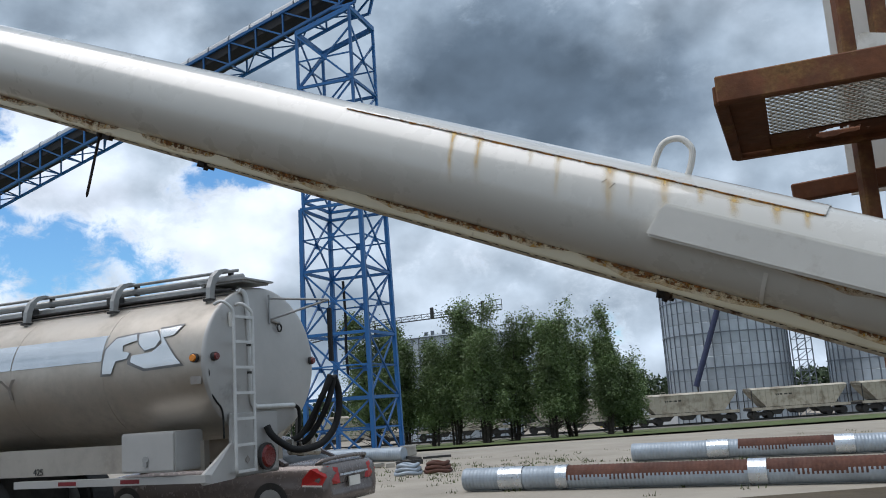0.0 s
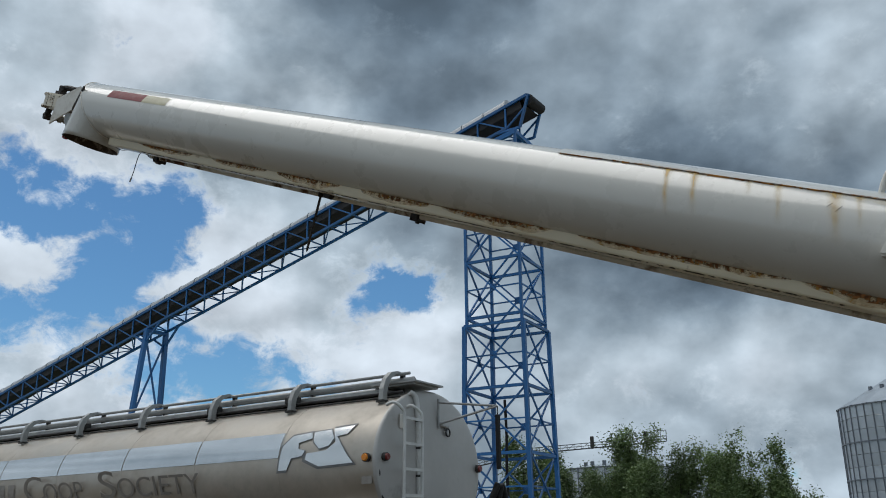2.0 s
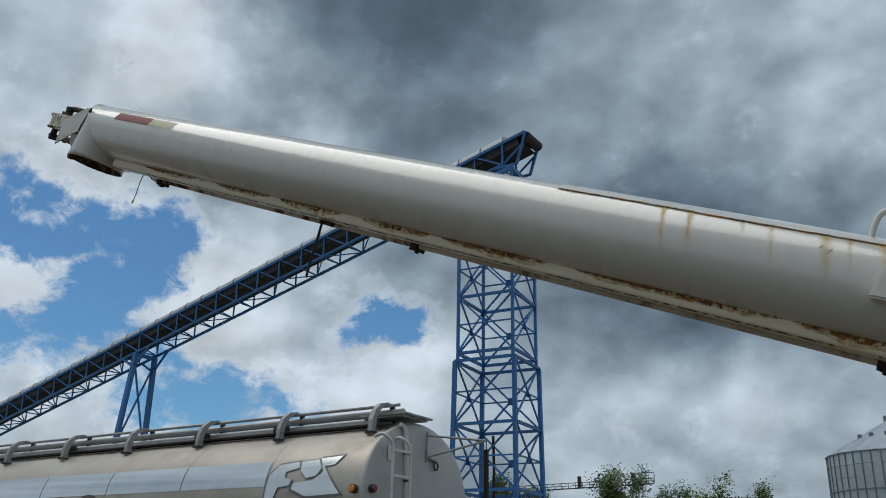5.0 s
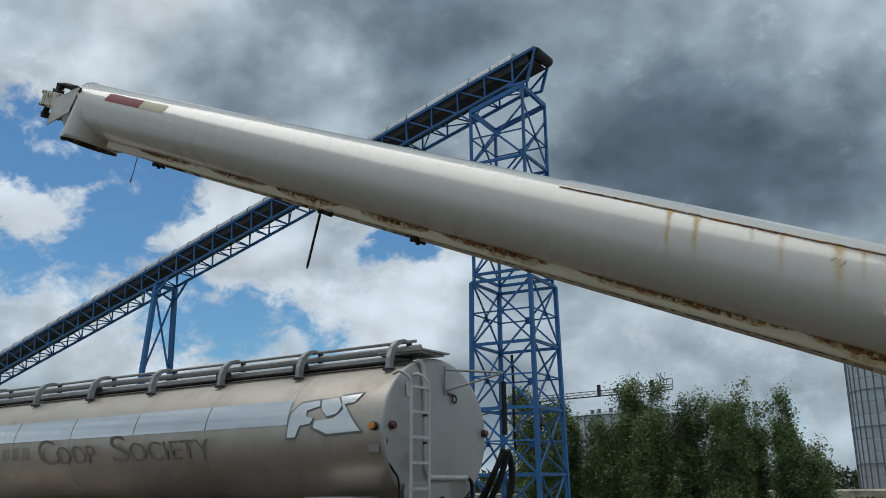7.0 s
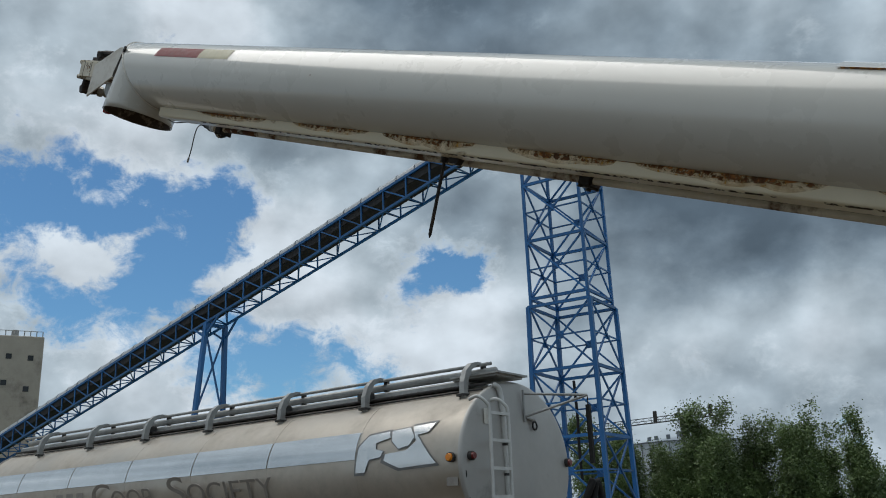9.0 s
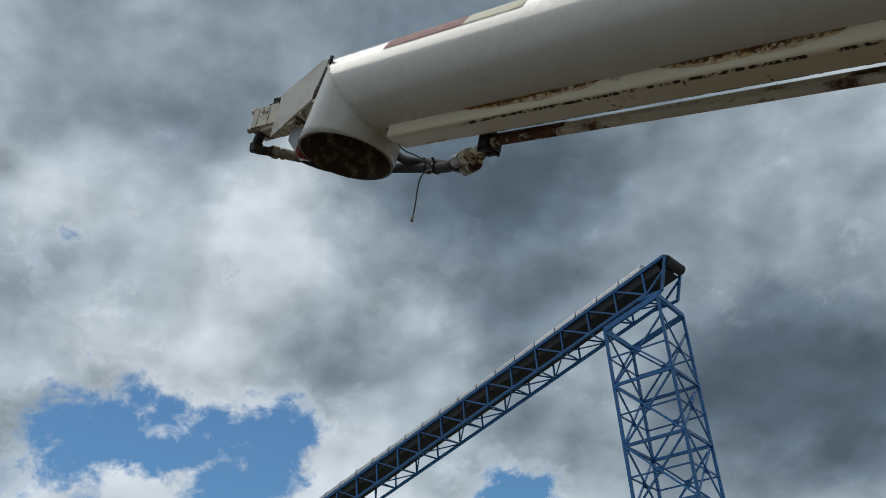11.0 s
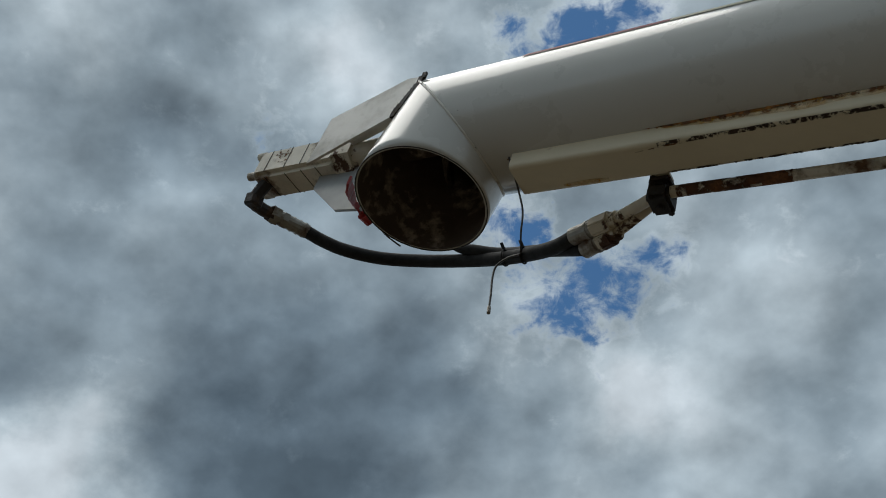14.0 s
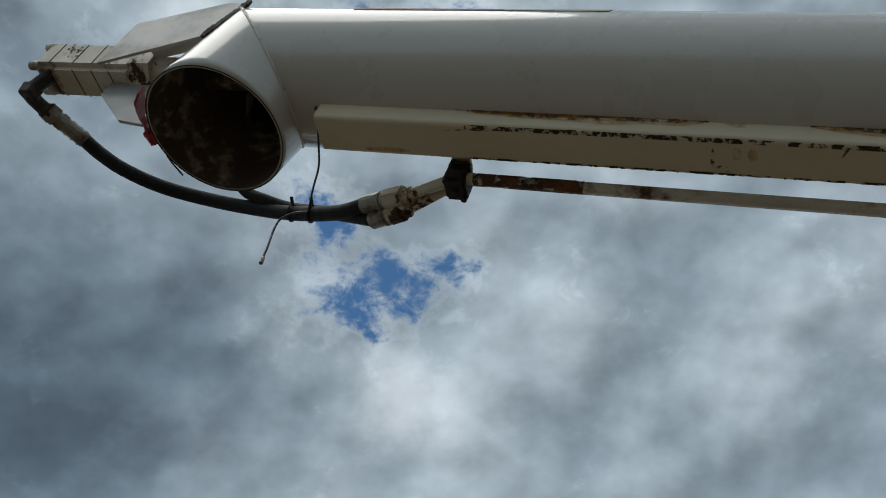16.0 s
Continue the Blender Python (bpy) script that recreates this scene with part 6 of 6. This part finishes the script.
# ---- weeds ----
random.seed(8)
bm = bmesh.new()
for k in range(230):
    x, y = random.uniform(-3, 12), random.uniform(13, 27)
    if random.random() < 0.5:
        x, y = random.gauss(1.2, 1.6), random.gauss(21.5, 1.2)
    for j in range(9):
        a, h = random.uniform(0, 6.28), random.uniform(0.02, 0.09)
        dx, dy = math.cos(a), math.sin(a)
        px, py = x + random.gauss(0, 0.08), y + random.gauss(0, 0.08)
        bm.faces.new([bm.verts.new(v) for v in ((px - dy * 0.012, py + dx * 0.012, 0), (px + dy * 0.012, py - dx * 0.012, 0), (px + dx * h * 0.6, py + dy * 0.6 * h, h))])
tagged(part("weeds", bm, WEED), "sparse low weeds growing through gravel", "weeds", kind="stuff")


# ---- trees ----
def tree(x, y, top, spread, seed, leaves=27000, label="leafy green willow tree with several thin trunks"):
    rnd = random.Random(seed)
    z0 = ground_z(y)
    ob = thing("tree", (x, y, z0), label, "tree", "willow trees")
    wood, tips = bmesh.new(), []
    h = top - z0
    for s in range(rnd.randint(4, 6)):
        a = rnd.uniform(0, 6.28)
        lean = rnd.uniform(0.15, 0.75) * spread
        high = rnd.uniform(0.62, 0.95) if s else 0.95
        pts = [Vector((x + 0.25 * math.cos(a), y + 0.25 * math.sin(a), z0 - 0.1))]
        for k in range(1, 6):
            q = k / 5
            pts.append(Vector((x + math.cos(a) * (0.25 + lean * q ** 1.3) + rnd.gauss(0, 0.12), y + math.sin(a) * (0.25 + lean * q ** 1.3) + rnd.gauss(0, 0.12), z0 + h * q * (high + rnd.uniform(-0.03, 0.03)))))
        for k in range(5):
            r0, r1 = 0.095 * (1 - k / 5.5), 0.095 * (1 - (k + 1) / 5.5)
            rod(wood, pts[k], pts[k + 1], r0, 7, r1)
        for k in range(1, 6):
            for b in range(5):
                q = rnd.random()
                base = pts[k - 1].lerp(pts[k], q)
                ba, up = rnd.uniform(0, 6.28), rnd.uniform(0.1, 0.9)
                ln = rnd.uniform(0.35, 1.0) * spread * (0.9, 0.85, 0.72, 0.50, 0.28)[k - 1]
                tip = base + Vector((math.cos(ba) * ln, math.sin(ba) * ln, ln * up * 0.8))
                rod(wood, base, tip, 0.035, 5, 0.008)
                tips.append((base, tip))
    part("trunk", wood, BARK, ob, "several slender dark trunks and limbs")
    verts, faces, hue = [], [], []
    clumps = []
    for base, tip in tips:
        for j in range(3):
            c = base.lerp(tip, rnd.uniform(0.25, 1.0)) + Vector((rnd.gauss(0, 0.25), rnd.gauss(0, 0.25), rnd.gauss(0, 0.25)))
            if c.z > z0 + 0.20 * h + rnd.gauss(0, 0.25):
                clumps.append((c, rnd.uniform(0.22, 0.55)))
    for k in range(leaves):
        c, r = clumps[rnd.randrange(len(clumps))]
        p = c + Vector((rnd.gauss(0, r * 0.62), rnd.gauss(0, r * 0.62), rnd.gauss(0, r * 0.8)))
        if p.z < z0 + 0.6:
            continue
        a, tilt, ln, wd = rnd.uniform(0, 6.28), rnd.uniform(-1.2, 0.5), rnd.uniform(0.11, 0.24), rnd.uniform(0.028, 0.056)
        d = Vector((math.cos(a) * math.cos(tilt), math.sin(a) * math.cos(tilt), math.sin(tilt)))
        s = d.cross(Vector((rnd.gauss(0, 1), rnd.gauss(0, 1), rnd.gauss(0, 1)))).normalized()
        n = len(verts)
        verts += [p, p + d * ln * 0.5 + s * wd, p + d * ln, p + d * ln * 0.5 - s * wd]
        faces.append((n, n + 1, n + 2, n + 3))
    me = bpy.data.meshes.new("crown")
    me.from_pydata([tuple(v) for v in verts], [], faces)
    me.materials.append(LEAF)
    crown = new("crown", me)
    crown.parent, crown.matrix_parent_inverse = ob, ob.matrix_basis.inverted()
    tagged(crown, "loose crown of narrow green leaves")


for k, (x, y, top, spread) in enumerate(((-4.7, 63, 8.3, 2.2), (-2.4, 66, 8.0, 1.5), (-0.6, 64, 6.4, 1.2), (0.9, 62.5, 8.3, 1.9), (2.9, 61, 8.6, 2.1), (5.0, 63, 7.5, 1.8), (7.5, 61.5, 7.7, 1.9), (9.2, 64, 6.6, 1.6), (11.4, 62, 7.1, 1.3), (13.0, 63.5, 4.0, 1.5))):
    tree(x, y, top, spread, 20 + k)
tree(21.0, 112, 6.0, 3.2, 70, 6000, "leafy tree standing behind the railway")
tree(52.5, 92, 3.4, 1.9, 71, 2500, "small leafy bush beside the railway")

rnd = random.Random(5)
verts, faces = [], []
for k in range(26000):
    x = rnd.uniform(-90, 110)
    top = 6.5 + 3.0 * noise.noise(Vector((x * 0.09, 0, 0))) + 2.0 * noise.noise(Vector((x * 0.4, 3, 0))) - 3
    z = -4 + (top + 4) * rnd.random() ** 0.7
    p = Vector((x, 182 + rnd.gauss(0, 3), z))
    n = len(verts)
    verts += [p + Vector((rnd.gauss(0, 0.45), rnd.gauss(0, 0.4), rnd.gauss(0, 0.45))) for j in range(3)]
    faces.append((n, n + 1, n + 2))
me = bpy.data.meshes.new("far_woods")
me.from_pydata([tuple(v) for v in verts], [], faces)
me.materials.append(LEAF_DARK)
tagged(new("far_woods", me), "distant dark green line of trees", "woods", kind="stuff")


# ---- railway cars ----
RAIL_Y = 105.0
rz = ground_z(RAIL_Y)
bm = bmesh.new()
box(bm, (20, RAIL_Y, rz + 0.10), (260, 4.2, 0.35))
tagged(part("track_bed", bm, CONCRETE), "low grey ballast bed of the railway", "track", kind="structure")
for dy in (-0.72, 0.72):
    bm = bmesh.new()
    box(bm, (20, RAIL_Y + dy, rz + 0.36), (260, 0.08, 0.16))
    tagged(part("rail", bm, DARK_STEEL), "rusty steel rail on ballast", "rail", kind="structure")
wagon = thing("hopper_wagon", (0, 0, 0), "dirty white covered hopper wagon standing on the railway", "rail wagon", "hopper wagons")
RW, LW = 0.44, 11.2


def wagon_part(name, bm, mat, label="", parent=None):
    bmesh.ops.recalc_face_normals(bm, faces=bm.faces)
    return part(name, bm, mat, parent or wagon, label)


bm = bmesh.new()
prism(bm, [(-5.5, 3.75), (5.5, 3.75), (5.5, 3.55), (4.0, 1.75), (-4.0, 1.75), (-5.5, 3.55)], -1.5, 1.5, axis=1)
wagon_part("body", bm, HOPPER, "dirty white ribbed hopper body")
for k in range(15):
    bm = bmesh.new()
    x = -4.6 + 9.2 * k / 14
    low = 1.75 if abs(x) < 4.0 else 1.75 + (abs(x) - 4.0) * 1.2
    box(bm, (x, -1.53, (low + 3.7) / 2), (0.07, 0.08, 3.7 - low))
    wagon_part("rib", bm, HOPPER, "")
bm = bmesh.new()
prism(bm, [(-1.55, 3.75), (-1.0, 3.95), (1.0, 3.95), (1.55, 3.75)], -5.6, 5.6, axis=0)
wagon_part("roof", bm, HOPPER, "pale curved roof")
bm = bmesh.new()
box(bm, (0, -1.45, 1.55), (11.4, 0.15, 0.30))
box(bm, (0, 1.45, 1.55), (11.4, 0.15, 0.30))
wagon_part("side_sill", bm, HOPPER, "white side sill")
for k in range(3):
    bm = bmesh.new()
    x = -2.7 + 2.7 * k
    prism(bm, [(x - 1.25, 1.75), (x + 1.25, 1.75), (x + 0.35, 0.85), (x - 0.35, 0.85)], -1.2, 1.2, axis=1)
    wagon_part("hopper_chute", bm, DARK_STEEL, "dark discharge chute")
for sx in (-1, 1):
    bm = bmesh.new()
    box(bm, (sx * 5.55, -1.42, 2.5), (0.09, 0.09, 2.4))
    box(bm, (sx * 5.55, 1.42, 2.5), (0.09, 0.09, 2.4))
    box(bm, (sx * 5.2, 0, 1.45), (1.2, 2.6, 0.25))
    wagon_part("end_frame", bm, DARK_STEEL, "dark end frame")
    bm = bmesh.new()
    box(bm, (sx * 4.3, 0, 0.95), (2.4, 1.9, 0.35))
    truck = wagon_part("bogie", bm, DARK_STEEL, "dark bogie")
    for dx in (-0.85, 0.85):
        bm = bmesh.new()
        rod(bm, (sx * 4.3 + dx, -0.85, RW + 0.42), (sx * 4.3 + dx, 0.85, RW + 0.42), RW, 18)
        wagon_part("wheel", bm, DARK_STEEL, "", truck)
bm = bmesh.new()
for k in range(4):
    box(bm, (-2.6 + 0.5 * k, -1.515, 3.1), (0.38, 0.01, 0.16))
wagon_part("lettering_bar", bm, DARK_STEEL, "dark painted bars")
wagon.matrix_basis = Matrix.Translation((28.5, RAIL_Y, rz))
for x in (41.35, 54.2, 67.05, 15.65, 2.8, -10.05, -22.9, -35.75):
    copy_thing(wagon, Matrix.Translation((x, RAIL_Y, rz)))


# ---- silos ----
def silo(x, y, r, eave, peak, label, rings=14, ribs=44):
    base = ground_z(y)
    ob = thing("grain_silo", (x, y, base), label, "silo", "grain silos")
    step = (eave - base) / rings
    for k in range(rings):
        bm = bmesh.new()
        za, zb = base + k * step, base + (k + 1) * step - 0.03
        levels = [(za, r), (za + 0.05, r + 0.03), (zb - 0.05, r + 0.03), (zb, r)]
        rows = [[bm.verts.new((x + q * math.sin(a), y - q * math.cos(a), z)) for a in (2 * math.pi * j / 88 for j in range(88))] for z, q in levels]
        for p, q in zip(rows, rows[1:]):
            for j in range(88):
                bm.faces.new((p[j], p[(j + 1) % 88], q[(j + 1) % 88], q[j]))
        part("wall_ring", bm, SILO, ob, "", smooth=False)
        if k % 3 == 1:
            bm = bmesh.new()
            hoop_ = [[bm.verts.new((x + q * math.sin(a), y - q * math.cos(a), z)) for a in (2 * math.pi * j / 88 for j in range(88))] for z, q in ((zb - 0.06, r), (zb - 0.06, r + 0.2), (zb + 0.10, r + 0.2), (zb + 0.10, r))]
            for p, q in zip(hoop_, hoop_[1:]):
                for j in range(88):
                    bm.faces.new((p[j], p[(j + 1) % 88], q[(j + 1) % 88], q[j]))
            part("wind_ring", bm, SILO_RIB, ob, "dark horizontal wind ring")
    for k in range(ribs):
        a = 2 * math.pi * (k + 0.5) / ribs
        if math.cos(a) < -0.3:
            continue
        bar("stiffener", (x + (r + 0.08) * math.sin(a), y - (r + 0.08) * math.cos(a), base), (x + (r + 0.08) * math.sin(a), y - (r + 0.08) * math.cos(a), eave), 0.16, 0.12, SILO_RIB, ob)
    bm = bmesh.new()
    top = [bm.verts.new((x + 0.7 * math.sin(a), y - 0.7 * math.cos(a), peak)) for a in (2 * math.pi * j / 44 for j in range(44))]
    low = [bm.verts.new((x + (r + 0.25) * math.sin(a), y - (r + 0.25) * math.cos(a), eave + (0.0 if j % 2 else 0.09))) for j, a in enumerate(2 * math.pi * j / 44 for j in range(44))]
    for j in range(44):
        bm.faces.new((low[j], low[(j + 1) % 44], top[(j + 1) % 44], top[j]))
    bm.faces.new(top)
    part("roof", bm, SILO, ob, "ribbed conical steel roof")
    bm = bmesh.new()
    rod(bm, (x, y, peak - 0.1), (x, y, peak + 0.8), 0.8, 16)
    part("roof_cap", bm, SILO_RIB, ob)
    for k in range(7):
        a = -1.3 + 2.6 * k / 6
        q = 0.55
        bm = bmesh.new()
        rod(bm, (x + r * q * math.sin(a), y - r * q * math.cos(a), eave + (peak - eave) * (1 - q)), (x + r * q * math.sin(a), y - r * q * math.cos(a), eave + (peak - eave) * (1 - q) + 0.7), 0.3, 10)
        part("roof_vent", bm, SILO_RIB, ob)
    return ob


silo(44.9, 139.0, 9.2, 19.3, 24.4, "large galvanised steel grain silo with vertical stiffeners")
silo(70.8, 139.5, 9.2, 19.3, 24.4, "large galvanised steel grain silo with vertical stiffeners")
silo(3.2, 141.0, 9.2, 11.4, 12.6, "galvanised grain silo partly hidden behind trees", 11, 40)
spout_pipe = thing("filling_spout", (37.1, 129.2, ground_z(128)), "dark steel spout pipe leaning against the silo", "pipe")
bm = bmesh.new()
rod(bm, (36.86, 129.2, 1.4), (42.4, 129.2, 15.2), 0.42, 12)
part("spout_pipe", bm, NAVY, spout_pipe, "dark slanting pipe")
bar("strut", (37.1, 129.2, ground_z(129)), (37.1, 129.2, 2.2), 0.2, 0.2, DARK_STEEL, spout_pipe)
mast = thing("elevator_leg", (54.8, 134.0, ground_z(134)), "slender galvanised bucket elevator tower between silos", "tower")
for a, b in ((-1, -1), (1, -1), (1, 1), (-1, 1)):
    bar("leg", (54.8 + a * 1.1, 134 + b * 1.1, ground_z(134)), (54.8 + a * 1.1, 134 + b * 1.1, 11.0), 0.14, 0.14, SILO_RIB, mast)
for k in range(9):
    z = ground_z(134) + 1.6 * k + 0.6
    for sg in (-1, 1):
        bar("brace", (54.8 - 1.1, 134 + sg * 1.1, z), (54.8 + 1.1, 134 + sg * 1.1, z + 1.5), 0.09, 0.09, SILO_RIB, mast)
        bar("tie", (54.8 - 1.1, 134 + sg * 1.1, z), (54.8 + 1.1, 134 + sg * 1.1, z), 0.08, 0.08, SILO_RIB, mast)
catwalk = thing("silo_catwalk", (-4.0, 130.0, ground_z(130)), "long dark catwalk with railings over the silos", "catwalk")
KNEE = ((-24.0, 10.3), (-9.0, 13.3), (9.8, 14.5))


def walk_height(x):
    (x0, z0), (x1, z1), (x2, z2) = KNEE
    return z0 + (z1 - z0) * (x - x0) / (x1 - x0) if x < x1 else z1 + (z2 - z1) * (x - x1) / (x2 - x1)


for (x0, z0), (x1, z1) in zip(KNEE, KNEE[1:]):
    for dz, h in ((0.0, 0.16), (0.38, 0.07), (0.76, 0.09)):
        bar("rail", (x0, 130, z0 + dz), (x1, 130, z1 + dz), 0.12, h, DARK_STEEL, catwalk)
    count_ = int((x1 - x0) / 0.95)
    for k in range(count_):
        x, xn = x0 + (x1 - x0) * k / count_, x0 + (x1 - x0) * (k + 1) / count_
        bar("rail_post", (x, 130, walk_height(x)), (x, 130, walk_height(x) + 0.76), 0.07, 0.07, DARK_STEEL, catwalk)
        bar("rail_brace", (x, 130, walk_height(x)), (xn, 130, walk_height(xn) + 0.76), 0.05, 0.05, DARK_STEEL, catwalk)
for x in (-0.5, 7.0):
    bm = bmesh.new()
    box(bm, (x, 129.8, walk_height(x) + 0.75), (0.55, 0.5, 1.7))
    bmesh.ops.bevel(bm, geom=bm.edges[:], offset=0.08, segments=1, affect="EDGES")
    part("drive_box", bm, DARK_STEEL, catwalk, "dark drive box on the catwalk")
for x in (8.2, 9.0, 9.8):
    bar("rail_post", (x, 129.4, walk_height(x)), (x, 129.4, walk_height(x) + 1.5), 0.08, 0.08, DARK_STEEL, catwalk)
bar("rail", (8.2, 129.4, walk_height(8.2) + 1.5), (9.8, 129.4, walk_height(9.8) + 1.5), 0.08, 0.08, DARK_STEEL, catwalk)
for x in (-21, -9, 3):
    bar("support", (x, 130, ground_z(130)), (x, 130, walk_height(x)), 0.3, 0.3, DARK_STEEL, catwalk)
bm = bmesh.new()
box(bm, (27.0, 120.0, ground_z(120) + 1.6), (7.0, 6.0, 3.2))
prism(bm, [(23.4, ground_z(120) + 3.2), (30.6, ground_z(120) + 3.2), (27.0, ground_z(120) + 4.4)], 116.9, 123.1, axis=1)
tagged(part("white_shed", bm, SHED), "small white sheet-metal shed by the railway", "shed")
bm = bmesh.new()
box(bm, (20.6, 108.6, rz + 1.3), (3.4, 0.1, 1.6))
tagged(part("yellow_gate", bm, YELLOW), "faded yellow barrier beside the wagons", "barrier")

# ---- concrete elevator and mast far beyond the conveyor ----
elevator = thing("concrete_elevator", (-107, 133, ground_z(133)), "tall weathered concrete grain elevator with small windows", "elevator")
ET = Matrix.Rotation(radians(40), 3, "Z")
bm = bmesh.new()
box(bm, (-107.2, 132.6, 15.6), (7.4, 7.4, 39.0), ET)
bmesh.ops.bevel(bm, geom=bm.edges[:], offset=0.15, segments=1, affect="EDGES")
part("wall", bm, CONCRETE, elevator, "weathered concrete wall")
for dx, z in ((-1.6, 31.5), (1.8, 31.3), (-2.0, 27.0), (1.5, 26.0)):
    bm = bmesh.new()
    c = Vector((-107.2, 132.6, z)) + ET @ Vector((dx, -3.71, 0))
    box(bm, c, (0.9, 0.12, 0.9), ET)
    part("window", bm, CAR_GLASS, elevator, "small dark window")
for k in range(8):
    c = Vector((-107.2, 132.6, 35.1)) + ET @ Vector((-3.4 + 6.8 * k / 7, -3.4, 0))
    bar("railing_post", c, c + Vector((0, 0, 0.9)), 0.12, 0.12, GREY_STEEL, elevator)
c0, c1 = (Vector((-107.2, 132.6, 36.0)) + ET @ Vector((s * 3.4, -3.4, 0)) for s in (-1, 1))
bar("railing", c0, c1, 0.1, 0.1, GREY_STEEL, elevator)
bm = bmesh.new()
rod(bm, (-107.5, 131.5, 35.1), (-107.5, 131.5, 36.6), 0.6, 12)
part("roof_vent", bm, GREY_STEEL, elevator)
leg = thing("lattice_mast", (-100.5, 110.5, ground_z(110)), "rusty red lattice elevator mast with platforms", "mast")
for a, b in ((-1, -1), (1, -1), (1, 1), (-1, 1)):
    bar("leg", (-100.5 + a * 1.2, 110.5 + b * 1.2, ground_z(110)), (-100.5 + a * 1.2, 110.5 + b * 1.2, 30.2), 0.18, 0.18, MAST_RED, leg)
for k in range(14):
    z = 1 + 2.1 * k
    for sg in (-1, 1):
        bar("brace", (-101.7, 110.5 + sg * 1.2, z), (-99.3, 110.5 + sg * 1.2, z + 2.0), 0.12, 0.12, MAST_RED, leg)
        bar("tie", (-101.7, 110.5 + sg * 1.2, z), (-99.3, 110.5 + sg * 1.2, z), 0.12, 0.12, MAST_RED, leg)
for z in (24.5, 28.2):
    bm = bmesh.new()
    box(bm, (-100.5, 110.5, z), (4.4, 4.4, 0.2))
    box(bm, (-100.5, 108.4, z + 1.0), (4.4, 0.1, 0.12))
    part("deck", bm, MAST_RED, leg, "rusty platform deck")
bm = bmesh.new()
box(bm, (-100.5, 110.5, 30.0), (2.6, 2.6, 1.9))
bmesh.ops.bevel(bm, geom=bm.edges[:], offset=0.5, segments=2, affect="EDGES")
part("head_housing", bm, MAST_RED, leg, "rusty red head housing")
